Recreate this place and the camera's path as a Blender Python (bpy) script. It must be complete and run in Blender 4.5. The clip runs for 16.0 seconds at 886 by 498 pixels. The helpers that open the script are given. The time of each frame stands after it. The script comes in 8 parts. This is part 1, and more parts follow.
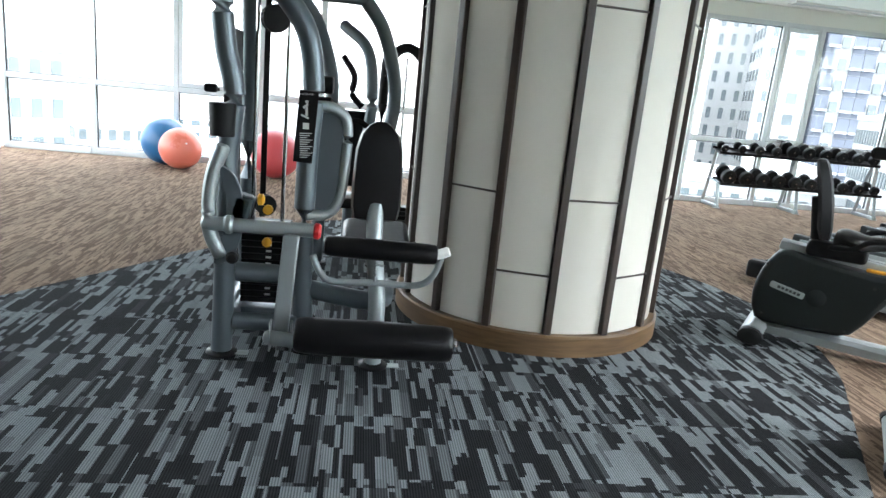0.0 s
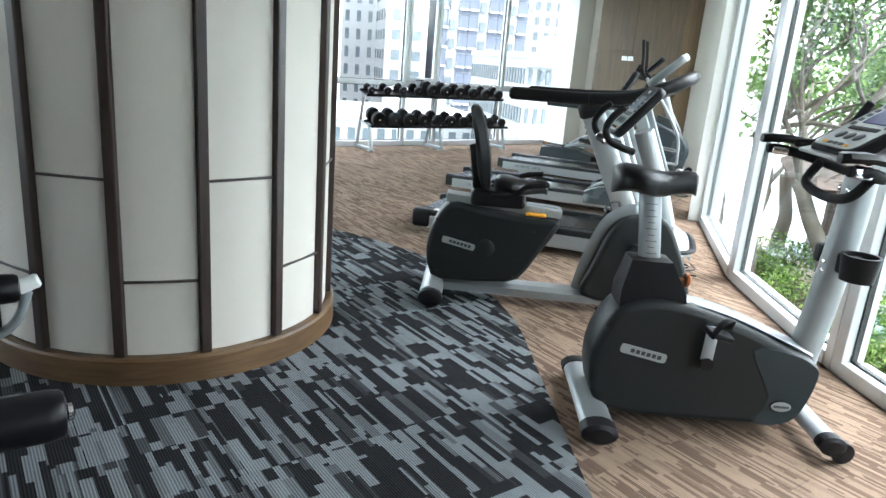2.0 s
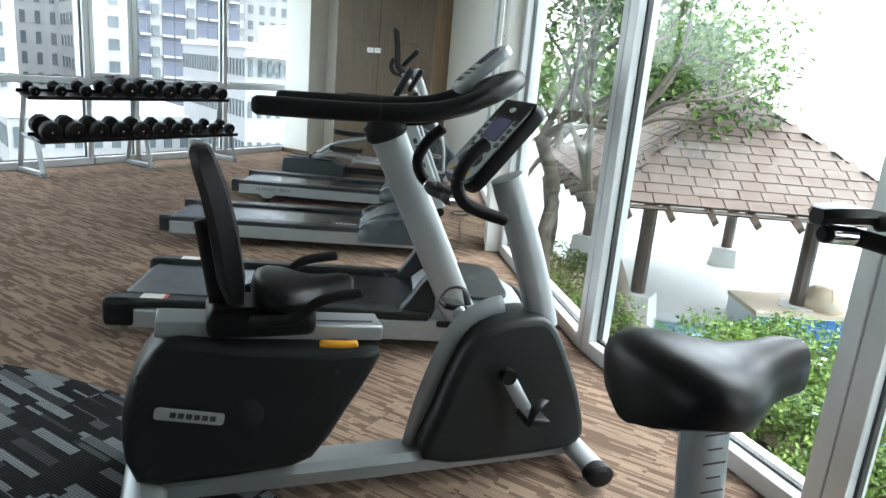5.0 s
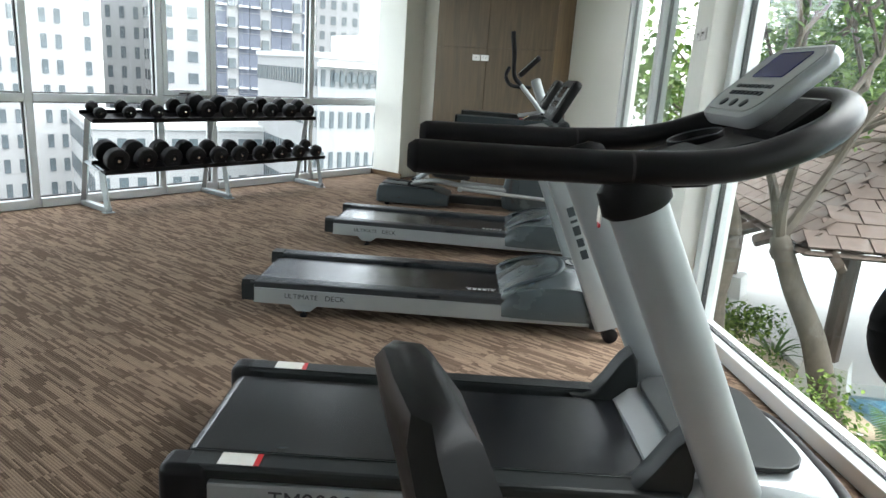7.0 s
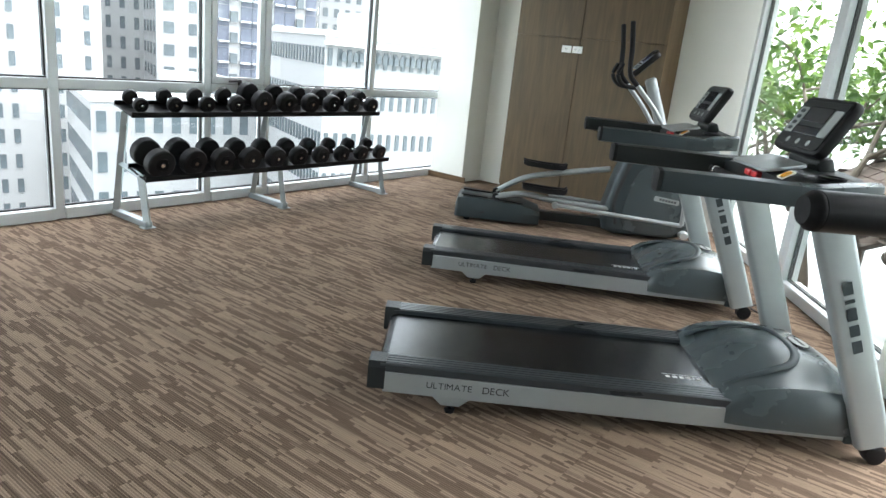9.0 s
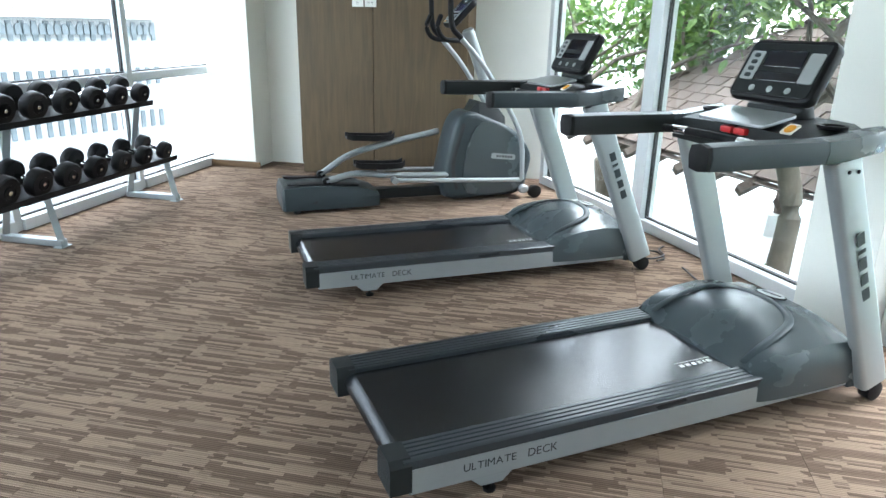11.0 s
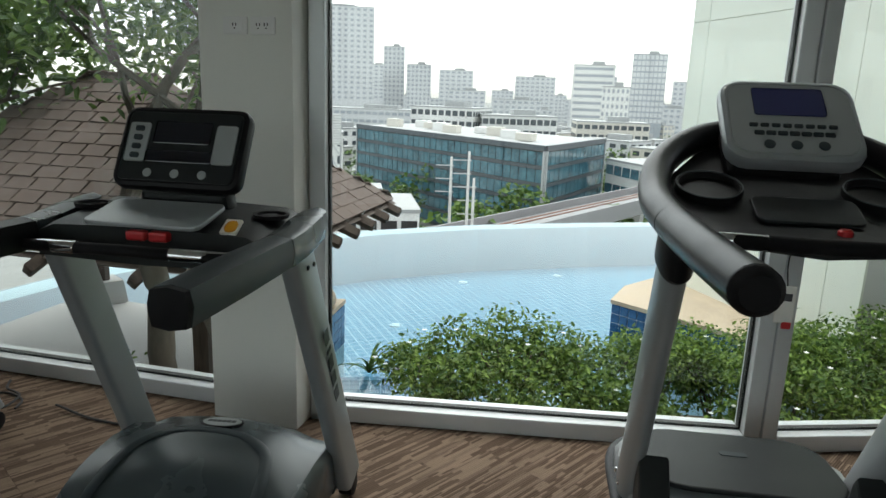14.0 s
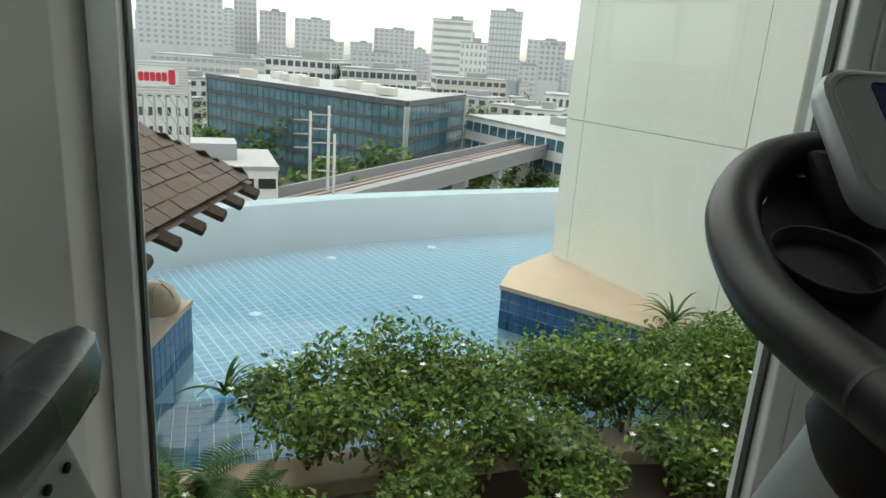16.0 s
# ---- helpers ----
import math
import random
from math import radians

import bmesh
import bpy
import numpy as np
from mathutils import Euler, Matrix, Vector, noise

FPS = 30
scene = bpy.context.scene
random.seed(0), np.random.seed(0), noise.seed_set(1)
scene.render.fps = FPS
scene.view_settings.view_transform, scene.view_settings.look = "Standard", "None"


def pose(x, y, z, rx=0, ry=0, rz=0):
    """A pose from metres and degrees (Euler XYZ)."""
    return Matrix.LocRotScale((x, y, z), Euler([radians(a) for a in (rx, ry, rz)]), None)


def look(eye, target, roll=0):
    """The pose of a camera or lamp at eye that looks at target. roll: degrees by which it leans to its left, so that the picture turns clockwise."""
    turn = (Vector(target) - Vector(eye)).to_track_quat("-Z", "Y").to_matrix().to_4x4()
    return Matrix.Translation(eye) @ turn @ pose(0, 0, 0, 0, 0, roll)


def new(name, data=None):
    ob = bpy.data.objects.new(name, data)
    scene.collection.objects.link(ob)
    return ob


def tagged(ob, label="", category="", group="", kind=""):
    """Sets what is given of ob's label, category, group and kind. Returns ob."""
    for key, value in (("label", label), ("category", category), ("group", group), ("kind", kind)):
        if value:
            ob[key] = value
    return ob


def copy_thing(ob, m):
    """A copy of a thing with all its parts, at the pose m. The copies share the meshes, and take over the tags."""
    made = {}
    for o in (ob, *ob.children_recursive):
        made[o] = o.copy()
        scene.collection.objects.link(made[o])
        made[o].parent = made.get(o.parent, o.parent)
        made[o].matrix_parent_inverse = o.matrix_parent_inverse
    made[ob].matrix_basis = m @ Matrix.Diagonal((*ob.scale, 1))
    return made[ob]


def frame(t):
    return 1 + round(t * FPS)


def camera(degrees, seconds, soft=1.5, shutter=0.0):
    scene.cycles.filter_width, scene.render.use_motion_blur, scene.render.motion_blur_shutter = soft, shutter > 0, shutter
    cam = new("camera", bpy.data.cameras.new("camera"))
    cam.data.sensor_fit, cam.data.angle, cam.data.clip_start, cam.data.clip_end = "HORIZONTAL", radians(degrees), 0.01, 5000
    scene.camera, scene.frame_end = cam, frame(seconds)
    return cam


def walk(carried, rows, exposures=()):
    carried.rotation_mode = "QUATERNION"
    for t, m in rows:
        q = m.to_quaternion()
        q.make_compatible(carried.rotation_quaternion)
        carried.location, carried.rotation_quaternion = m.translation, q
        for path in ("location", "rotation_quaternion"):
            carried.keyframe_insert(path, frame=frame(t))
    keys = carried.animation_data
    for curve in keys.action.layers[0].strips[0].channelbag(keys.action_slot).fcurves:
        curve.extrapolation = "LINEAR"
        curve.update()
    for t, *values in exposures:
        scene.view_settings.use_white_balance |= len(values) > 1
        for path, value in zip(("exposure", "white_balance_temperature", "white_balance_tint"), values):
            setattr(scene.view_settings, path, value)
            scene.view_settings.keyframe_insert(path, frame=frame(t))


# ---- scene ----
cam = camera(66.6, 16.0)
PATH = [
    (0, (-0.14, -0.272, 1.429), (0.126, 1.654, 0.962), 5.6),
    (0.5, (-0.085, -0.219, 1.443), (0.292, 1.679, 0.937), 4.8),
    (1, (0.038, -0.028, 1.449), (0.643, 1.804, 0.921), 4.2),
    (1.5, (0.115, 0.155, 1.431), (0.936, 1.895, 0.884), 4.8),
    (2, (0.137, 0.398, 1.467), (1.291, 1.939, 0.925), 4.6),
    (2.5, (0.278, 0.645, 1.466), (1.587, 2.056, 0.922), 3.9),
    (3, (0.466, 0.873, 1.474), (1.849, 2.218, 0.947), 3.8),
    (3.5, (0.645, 1.158, 1.478), (2.171, 2.345, 0.964), 4.5),
    (3.7, (0.702, 1.272, 1.479), (2.279, 2.388, 0.96), 4.2),
    (5.8, (1.822, 2.459, 1.465), (3.497, 3.43, 0.962), 5.0),
    (6, (1.905, 2.593, 1.46), (3.551, 3.614, 0.96), 5.2),
    (6.5, (2.073, 2.943, 1.473), (3.693, 4.012, 0.987), 4.7),
    (7, (2.283, 3.301, 1.477), (3.847, 4.441, 0.977), 4.0),
    (7.5, (2.418, 3.615, 1.468), (3.892, 4.872, 0.971), 3.7),
    (8, (2.483, 3.989, 1.497), (3.986, 5.206, 0.986), 3.2),
    (8.2, (2.504, 4.161, 1.506), (4.025, 5.347, 0.977), 4.2),
    (10.5, (2.97, 5.691, 1.492), (4.702, 6.511, 0.921), 1.9),
    (11, (2.965, 5.995, 1.523), (4.82, 6.393, 0.893), 1.3),
    (11.5, (3.104, 6.219, 1.532), (4.989, 6.393, 0.886), 1.8),
    (12, (3.256, 6.36, 1.519), (5.16, 6.253, 0.917), 1.4),
    (12.5, (3.395, 6.493, 1.549), (5.226, 5.932, 0.973), 1.2),
    (13, (3.577, 6.444, 1.552), (5.259, 5.533, 0.969), 0.4),
    (13.5, (3.764, 6.299, 1.563), (5.314, 5.147, 1.044), 1.7),
    (14, (4.002, 6.178, 1.564), (5.369, 4.787, 1.12), 2.1),
    (14.5, (4.223, 6.038, 1.572), (5.448, 4.522, 1.125), 1.4),
    (15, (4.416, 5.776, 1.621), (5.606, 4.236, 1.16), 1.8),
    (15.5, (4.648, 5.593, 1.62), (5.758, 4.01, 1.108), 3.1),
    (16, (4.858, 5.425, 1.62), (5.885, 3.8, 1.069), 4.0),
]
EXPOSURES = [(0.0, 3.95, 6200, 14), (1.5, 3.9, 6100, 14), (3.5, 3.62, 5950, 13), (5.8, 3.15, 6300, 14), (8.2, 3.22, 6450, 15), (10.5, 3.78, 6000, 13), (11.5, 3.7, 5850, 13), (12.6, 3.2, 5800, 12), (13.2, 2.5, 6100, 12), (13.8, 1.68, 6500, 12), (14.5, 1.12, 6700, 11), (16.0, 1.15, 6900, 10)]
walk(cam, [(t, look(eye, target, roll)) for t, eye, target, roll in PATH], EXPOSURES)

# ---- world: bright overcast sky with a weak, wide sun ----
world = bpy.data.worlds.new("overcast_sky")
scene.world = world
world.use_nodes = True
wn, wl = world.node_tree.nodes, world.node_tree.links
sky = wn.new("ShaderNodeTexSky")
sky.sky_type = "NISHITA"
sky.sun_disc = False
sky.sun_elevation = radians(70)
sky.sun_rotation = radians(131)
sky.dust_density = 1.5
sky.air_density = 1.0
pale = wn.new("ShaderNodeHueSaturation")
pale.inputs["Saturation"].default_value = 0.22
wl.new(sky.outputs[0], pale.inputs["Color"])
wl.new(pale.outputs[0], wn["Background"].inputs["Color"])
wn["Background"].inputs["Strength"].default_value = 0.15
sun_data = bpy.data.lights.new("sun", "SUN")
sun_data.energy = 1.2
sun_data.angle = radians(95)
sun_data.color = (1.0, 0.97, 0.92)
sun = new("sun", sun_data)
sun.matrix_world = look((0, 0, 60), (-7.5, 6.6, 60 - 27.4), 0)


# ---- building helpers ----
def keep_flat(bm, count):
    """Note the largest faces, which stay flat when the rest is shaded smooth."""
    lay = bm.faces.layers.int.new("flat")
    for f in sorted(bm.faces, key=lambda f: -f.calc_area())[:count]:
        f[lay] = 1


def box(sx, sy, sz, at=(0, 0, 0), rot=None, bev=0.0, seg=2):
    """A box with bevelled edges, centred on at."""
    bm = bmesh.new()
    bmesh.ops.create_cube(bm, size=1.0)
    bmesh.ops.scale(bm, vec=(sx, sy, sz), verts=bm.verts)
    if bev > 0:
        bmesh.ops.bevel(bm, geom=bm.edges[:], offset=min(bev, 0.45 * min(sx, sy, sz)), segments=seg, profile=0.5, affect="EDGES")
    keep_flat(bm, 6)
    m = Matrix.Translation(at)
    if rot:
        m = m @ Euler([radians(a) for a in rot]).to_matrix().to_4x4()
    bmesh.ops.transform(bm, matrix=m, verts=bm.verts)
    return bm


def curve_points(pts, steps):
    """A smooth line through points (Catmull-Rom)."""
    p = [Vector(q) for q in pts]
    if steps <= 1 or len(p) < 3:
        return p
    p = [2 * p[0] - p[1]] + p + [2 * p[-1] - p[-2]]
    out = []
    for i in range(1, len(p) - 2):
        for k in range(steps):
            t = k / steps
            a, b, c, d = p[i - 1], p[i], p[i + 1], p[i + 2]
            out.append(0.5 * ((2 * b) + (c - a) * t + (2 * a - 5 * b + 4 * c - d) * t * t + (3 * b - a - 3 * c + d) * t ** 3))
    out.append(p[-2])
    return out


def tube(pts, r, seg=12, steps=6, flat=1.0, up=(0, 0, 1), cap=0.3, taper=None):
    """A round or flattened bar swept along a smooth line. r along the side axis, r * flat along the other. taper: radii factors at the ends."""
    line = curve_points(pts, steps)
    n = len(line)
    bm = bmesh.new()
    rings = []
    upv = Vector(up)
    for i, q in enumerate(line):
        d = (line[min(i + 1, n - 1)] - line[max(i - 1, 0)]).normalized()
        side = d.cross(upv)
        if side.length < 1e-3:
            side = d.cross(Vector((1, 0, 0)))
        side.normalize()
        top = side.cross(d).normalized()
        k = 1.0
        if taper:
            f = i / (n - 1)
            k = taper[0] + (taper[1] - taper[0]) * f
        rings.append([bm.verts.new(q + r * k * (math.cos(a) * side + flat * math.sin(a) * top)) for a in [2 * math.pi * j / seg for j in range(seg)]])
    for a, b in zip(rings, rings[1:]):
        for j in range(seg):
            bm.faces.new((a[j], a[(j + 1) % seg], b[(j + 1) % seg], b[j]))
    for ring, q, s in ((rings[0], line[0], -1), (rings[-1], line[-1], 1)):
        d = (line[1] - line[0]).normalized() if s < 0 else (line[-1] - line[-2]).normalized()
        inner = [bm.verts.new(q + 0.7 * (v.co - q) + s * d * r * cap * min(1, flat * 2)) for v in ring]
        for j in range(seg):
            f = (ring[j], ring[(j + 1) % seg], inner[(j + 1) % seg], inner[j])
            bm.faces.new(f if s > 0 else f[::-1])
        bm.faces.new(inner if s > 0 else inner[::-1])
    bmesh.ops.recalc_face_normals(bm, faces=bm.faces)
    return bm


def plate(outline, thick, bev=0.006, steps=4, at=(0, 0, 0), rot=None, seg=2):
    """A slab: outline of (x, z) points, made smooth, thick along y, centred on at."""
    line = [Vector((x, 0, z)) for x, z in outline]
    if steps > 1:
        closed = line + line[:3]
        full = curve_points([line[-1]] + closed, steps)
        line = full[steps : steps + steps * len(outline)]
    bm = bmesh.new()
    a = [bm.verts.new((q.x, -thick / 2, q.z)) for q in line]
    b = [bm.verts.new((q.x, thick / 2, q.z)) for q in line]
    n = len(line)
    fa, fb = bm.faces.new(a), bm.faces.new(b[::-1])
    for i in range(n):
        bm.faces.new((a[i], b[i], b[(i + 1) % n], a[(i + 1) % n]))
    bmesh.ops.recalc_face_normals(bm, faces=bm.faces)
    if bev > 0:
        rim = [e for e in bm.edges if (e.verts[0].co.y - e.verts[1].co.y) == 0]
        bmesh.ops.bevel(bm, geom=rim, offset=bev, segments=seg, profile=0.5, affect="EDGES")
    keep_flat(bm, 2)
    m = Matrix.Translation(at)
    if rot:
        m = m @ Euler([radians(v) for v in rot]).to_matrix().to_4x4()
    bmesh.ops.transform(bm, matrix=m, verts=bm.verts)
    return bm


def lathe(profile, seg=24, at=(0, 0, 0), rot=None):
    """A turned body: profile of (radius, z)."""
    bm = bmesh.new()
    rings = []
    for r, z in profile:
        rings.append([bm.verts.new((r * math.cos(2 * math.pi * j / seg), r * math.sin(2 * math.pi * j / seg), z)) for j in range(seg)])
    for a, b in zip(rings, rings[1:]):
        for j in range(seg):
            bm.faces.new((a[j], a[(j + 1) % seg], b[(j + 1) % seg], b[j]))
    bm.faces.new(rings[0][::-1])
    bm.faces.new(rings[-1])
    bmesh.ops.remove_doubles(bm, verts=bm.verts, dist=1e-5)
    bmesh.ops.recalc_face_normals(bm, faces=bm.faces)
    m = Matrix.Translation(at)
    if rot:
        m = m @ Euler([radians(v) for v in rot]).to_matrix().to_4x4()
    bmesh.ops.transform(bm, matrix=m, verts=bm.verts)
    return bm


def loft(sections, close=True):
    """A skin over closed sections, each a list of as many points."""
    bm = bmesh.new()
    rings = [[bm.verts.new(p) for p in s] for s in sections]
    n = len(rings[0])
    for a, b in zip(rings, rings[1:]):
        for j in range(n):
            bm.faces.new((a[j], a[(j + 1) % n], b[(j + 1) % n], b[j]))
    if close:
        bm.faces.new(rings[0][::-1])
        bm.faces.new(rings[-1])
    bmesh.ops.recalc_face_normals(bm, faces=bm.faces)
    return bm


def joined(*bms):
    """Several bmeshes as one."""
    out = bmesh.new()
    for b in bms:
        me = bpy.data.meshes.new("t")
        b.to_mesh(me)
        b.free()
        out.from_mesh(me)
        bpy.data.meshes.remove(me)
    return out


def moved(bm, m):
    bmesh.ops.transform(bm, matrix=m, verts=bm.verts)
    return bm


def mesh_from(name, bm, material, smooth=True):
    me = bpy.data.meshes.new(name)
    bm.to_mesh(me)
    bm.free()
    me.materials.append(material)
    if smooth:
        me.polygons.foreach_set("use_smooth", [True] * len(me.polygons))
        me.set_sharp_from_angle(angle=radians(38))
        if "flat" in me.attributes:
            marks = np.zeros(len(me.polygons), dtype=np.int32)
            me.attributes["flat"].data.foreach_get("value", marks)
            me.polygons.foreach_set("use_smooth", [not k for k in marks])
    return me


def part(name, bm, material, parent, label="", smooth=True):
    """One mesh object under a thing or a part."""
    ob = new(name, mesh_from(name, bm, material, smooth))
    ob.parent = parent
    if label:
        ob["label"] = label
    return ob


def thing(name, label, category, m=None, group="", kind=""):
    """An empty at the thing's base, which carries its parts."""
    ob = new(name)
    ob.empty_display_size = 0.1
    if m is not None:
        ob.matrix_world = m
    return tagged(ob, label, category, group, kind)


def solid(name, bm, material, label, category, m=None, group="", kind="", smooth=True):
    """A thing that is one mesh."""
    ob = new(name, mesh_from(name, bm, material, smooth))
    if m is not None:
        ob.matrix_world = m
    return tagged(ob, label, category, group, kind)


def shared(name, me, parent, m, label=""):
    """A further object on a mesh that is in use already."""
    ob = new(name, me)
    ob.parent = parent
    ob.matrix_local = m
    if label:
        ob["label"] = label
    return ob


def lettering(name, words, size, m, material, parent, depth=0.001):
    """Words as flat raised letters, one object a letter, centred in the plane of m."""
    made, x = [], 0.0
    for ch in words:
        if ch == " ":
            x += size * 0.3
            continue
        cu = bpy.data.curves.new("letter", "FONT")
        cu.body, cu.size, cu.extrude, cu.align_y = ch, size, depth, "CENTER"
        tmp = bpy.data.objects.new("letter", cu)
        me = bpy.data.meshes.new_from_object(tmp)
        bpy.data.objects.remove(tmp)
        me.materials.append(material)
        lo, hi = min(v.co.x for v in me.vertices), max(v.co.x for v in me.vertices)
        made.append((me, x - lo))
        x += hi - lo + size * 0.11
    for me, dx in made:
        shared(name, me, parent, m @ pose(dx - x / 2, 0, 0))


# ---- materials ----
def mat(name, col, rough=0.5, metal=0.0, var=0.12, scale=6.0, bump=0.0, bscale=250.0, coat=0.0, rvar=0.12, stretch=(1, 1, 1)):
    """A painted, plastic, metal or stone surface: colour and gloss vary at two scales, with a fine relief."""
    m = bpy.data.materials.new(name)
    m.use_nodes = True
    n, l = m.node_tree.nodes, m.node_tree.links
    b = n["Principled BSDF"]
    tc = n.new("ShaderNodeTexCoord")
    mp = n.new("ShaderNodeMapping")
    mp.inputs["Scale"].default_value = stretch
    l.new(tc.outputs["Object"], mp.inputs["Vector"])
    big, fine = n.new("ShaderNodeTexNoise"), n.new("ShaderNodeTexNoise")
    big.inputs["Scale"].default_value, big.inputs["Detail"].default_value = scale, 5
    fine.inputs["Scale"].default_value, fine.inputs["Detail"].default_value = bscale, 2
    l.new(mp.outputs[0], big.inputs["Vector"])
    l.new(mp.outputs[0], fine.inputs["Vector"])
    both = n.new("ShaderNodeMix")
    both.data_type = "FLOAT"
    both.inputs[0].default_value = 0.3
    l.new(big.outputs["Fac"], both.inputs[2])
    l.new(fine.outputs["Fac"], both.inputs[3])
    ramp = n.new("ShaderNodeMapRange")
    ramp.inputs[1].default_value, ramp.inputs[2].default_value = 0.3, 0.7
    l.new(both.outputs[0], ramp.inputs[0])
    mix = n.new("ShaderNodeMix")
    mix.data_type = "RGBA"
    mix.inputs[6].default_value = (*[max(0, c * (1 - var)) for c in col], 1)
    mix.inputs[7].default_value = (*[min(1, c * (1 + var)) for c in col], 1)
    l.new(ramp.outputs[0], mix.inputs[0])
    l.new(mix.outputs[2], b.inputs["Base Color"])
    rr = n.new("ShaderNodeMapRange")
    rr.inputs[1].default_value, rr.inputs[2].default_value = 0.3, 0.7
    rr.inputs[3].default_value, rr.inputs[4].default_value = max(0.02, rough * (1 - rvar)), min(1, rough * (1 + rvar))
    l.new(big.outputs["Fac"], rr.inputs[0])
    l.new(rr.outputs[0], b.inputs["Roughness"])
    b.inputs["Metallic"].default_value = metal
    b.inputs["Coat Weight"].default_value = coat
    if bump > 0:
        bu = n.new("ShaderNodeBump")
        bu.inputs["Strength"].default_value = bump
        bu.inputs["Distance"].default_value = 0.002
        l.new(fine.outputs["Fac"], bu.inputs["Height"])
        l.new(bu.outputs[0], b.inputs["Normal"])
    return m


def carpet(name, dark, light, share, wide, long, line_depth):
    """Loop-pile carpet of broken bars along y, in two bar widths, over fine tufted lines."""
    m = bpy.data.materials.new(name)
    m.use_nodes = True
    n, l = m.node_tree.nodes, m.node_tree.links
    b = n["Principled BSDF"]
    geo, info = n.new("ShaderNodeNewGeometry"), n.new("ShaderNodeObjectInfo")
    sep = n.new("ShaderNodeSeparateXYZ")
    l.new(geo.outputs["Position"], sep.inputs[0])

    def op(kind, a, c=None):
        q = n.new("ShaderNodeMath")
        q.operation = kind
        for i, v in enumerate((a, c)):
            if v is None:
                continue
            if isinstance(v, (int, float)):
                q.inputs[i].default_value = v
            else:
                l.new(v, q.inputs[i])
        return q.outputs[0]

    def rnd(a, c):
        w = n.new("ShaderNodeTexWhiteNoise")
        w.noise_dimensions = "2D"
        v = n.new("ShaderNodeCombineXYZ")
        l.new(a, v.inputs[0])
        l.new(c, v.inputs[1])
        l.new(v.outputs[0], w.inputs["Vector"])
        return w.outputs["Value"]

    tile = op("MULTIPLY", info.outputs["Random"], 37.0)
    layers = []
    for k, (w, g) in enumerate(((wide, long), (wide * 0.55, long * 0.7))):
        colm = op("FLOOR", op("DIVIDE", sep.outputs[0], w))
        shift = rnd(op("ADD", colm, 3.1 * k), tile)
        row = op("FLOOR", op("ADD", op("DIVIDE", sep.outputs[1], g), op("MULTIPLY", shift, 7.0)))
        odd = op("MULTIPLY", op("FRACT", op("MULTIPLY", op("ADD", colm, row), 0.5)), 2.0)
        layers.append(op("ADD", op("MULTIPLY", rnd(op("ADD", op("MULTIPLY", colm, 1.7), tile), op("ADD", row, 11.3 * k)), 0.68), op("MULTIPLY", odd, 0.32)))
    pick = rnd(op("FLOOR", op("DIVIDE", sep.outputs[0], wide)), op("FLOOR", op("DIVIDE", sep.outputs[1], long * 1.5)))
    use = op("GREATER_THAN", pick, 0.45)
    val = op("ADD", op("MULTIPLY", layers[0], use), op("MULTIPLY", layers[1], op("SUBTRACT", 1.0, use)))
    step = n.new("ShaderNodeMapRange")
    step.interpolation_type = "SMOOTHSTEP"
    step.inputs[1].default_value, step.inputs[2].default_value = share - 0.1, share + 0.1
    l.new(val, step.inputs[0])
    tuft = n.new("ShaderNodeTexNoise")
    tuft.inputs["Scale"].default_value, tuft.inputs["Detail"].default_value = 420, 2
    l.new(geo.outputs["Position"], tuft.inputs["Vector"])
    wear = n.new("ShaderNodeTexNoise")
    wear.inputs["Scale"].default_value, wear.inputs["Detail"].default_value = 1.6, 4
    l.new(geo.outputs["Position"], wear.inputs["Vector"])
    lines = op("SINE", op("MULTIPLY", sep.outputs[0], 2 * math.pi / 0.0105))
    lit = n.new("ShaderNodeMix")
    lit.data_type = "RGBA"
    lit.inputs[6].default_value, lit.inputs[7].default_value = (*dark, 1), (*light, 1)
    l.new(step.outputs[0], lit.inputs[0])
    amount = op("ADD", op("ADD", op("MULTIPLY", lines, line_depth), op("MULTIPLY", op("SUBTRACT", tuft.outputs["Fac"], 0.5), 0.9)), op("MULTIPLY", op("SUBTRACT", wear.outputs["Fac"], 0.5), 0.5))
    amount = op("ADD", amount, op("MULTIPLY", op("SUBTRACT", val, 0.5), 0.35))
    gain = op("ADD", 1.0, amount)
    tone = n.new("ShaderNodeVectorMath")
    tone.operation = "SCALE"
    l.new(lit.outputs[2], tone.inputs[0])
    l.new(gain, tone.inputs["Scale"])
    l.new(tone.outputs[0], b.inputs["Base Color"])
    b.inputs["Roughness"].default_value = 0.95
    b.inputs["Specular IOR Level"].default_value = 0.05
    bu = n.new("ShaderNodeBump")
    bu.inputs["Strength"].default_value, bu.inputs["Distance"].default_value = 0.5, 0.003
    l.new(op("ADD", op("MULTIPLY", lines, 0.4), tuft.outputs["Fac"]), bu.inputs["Height"])
    l.new(bu.outputs[0], b.inputs["Normal"])
    return m


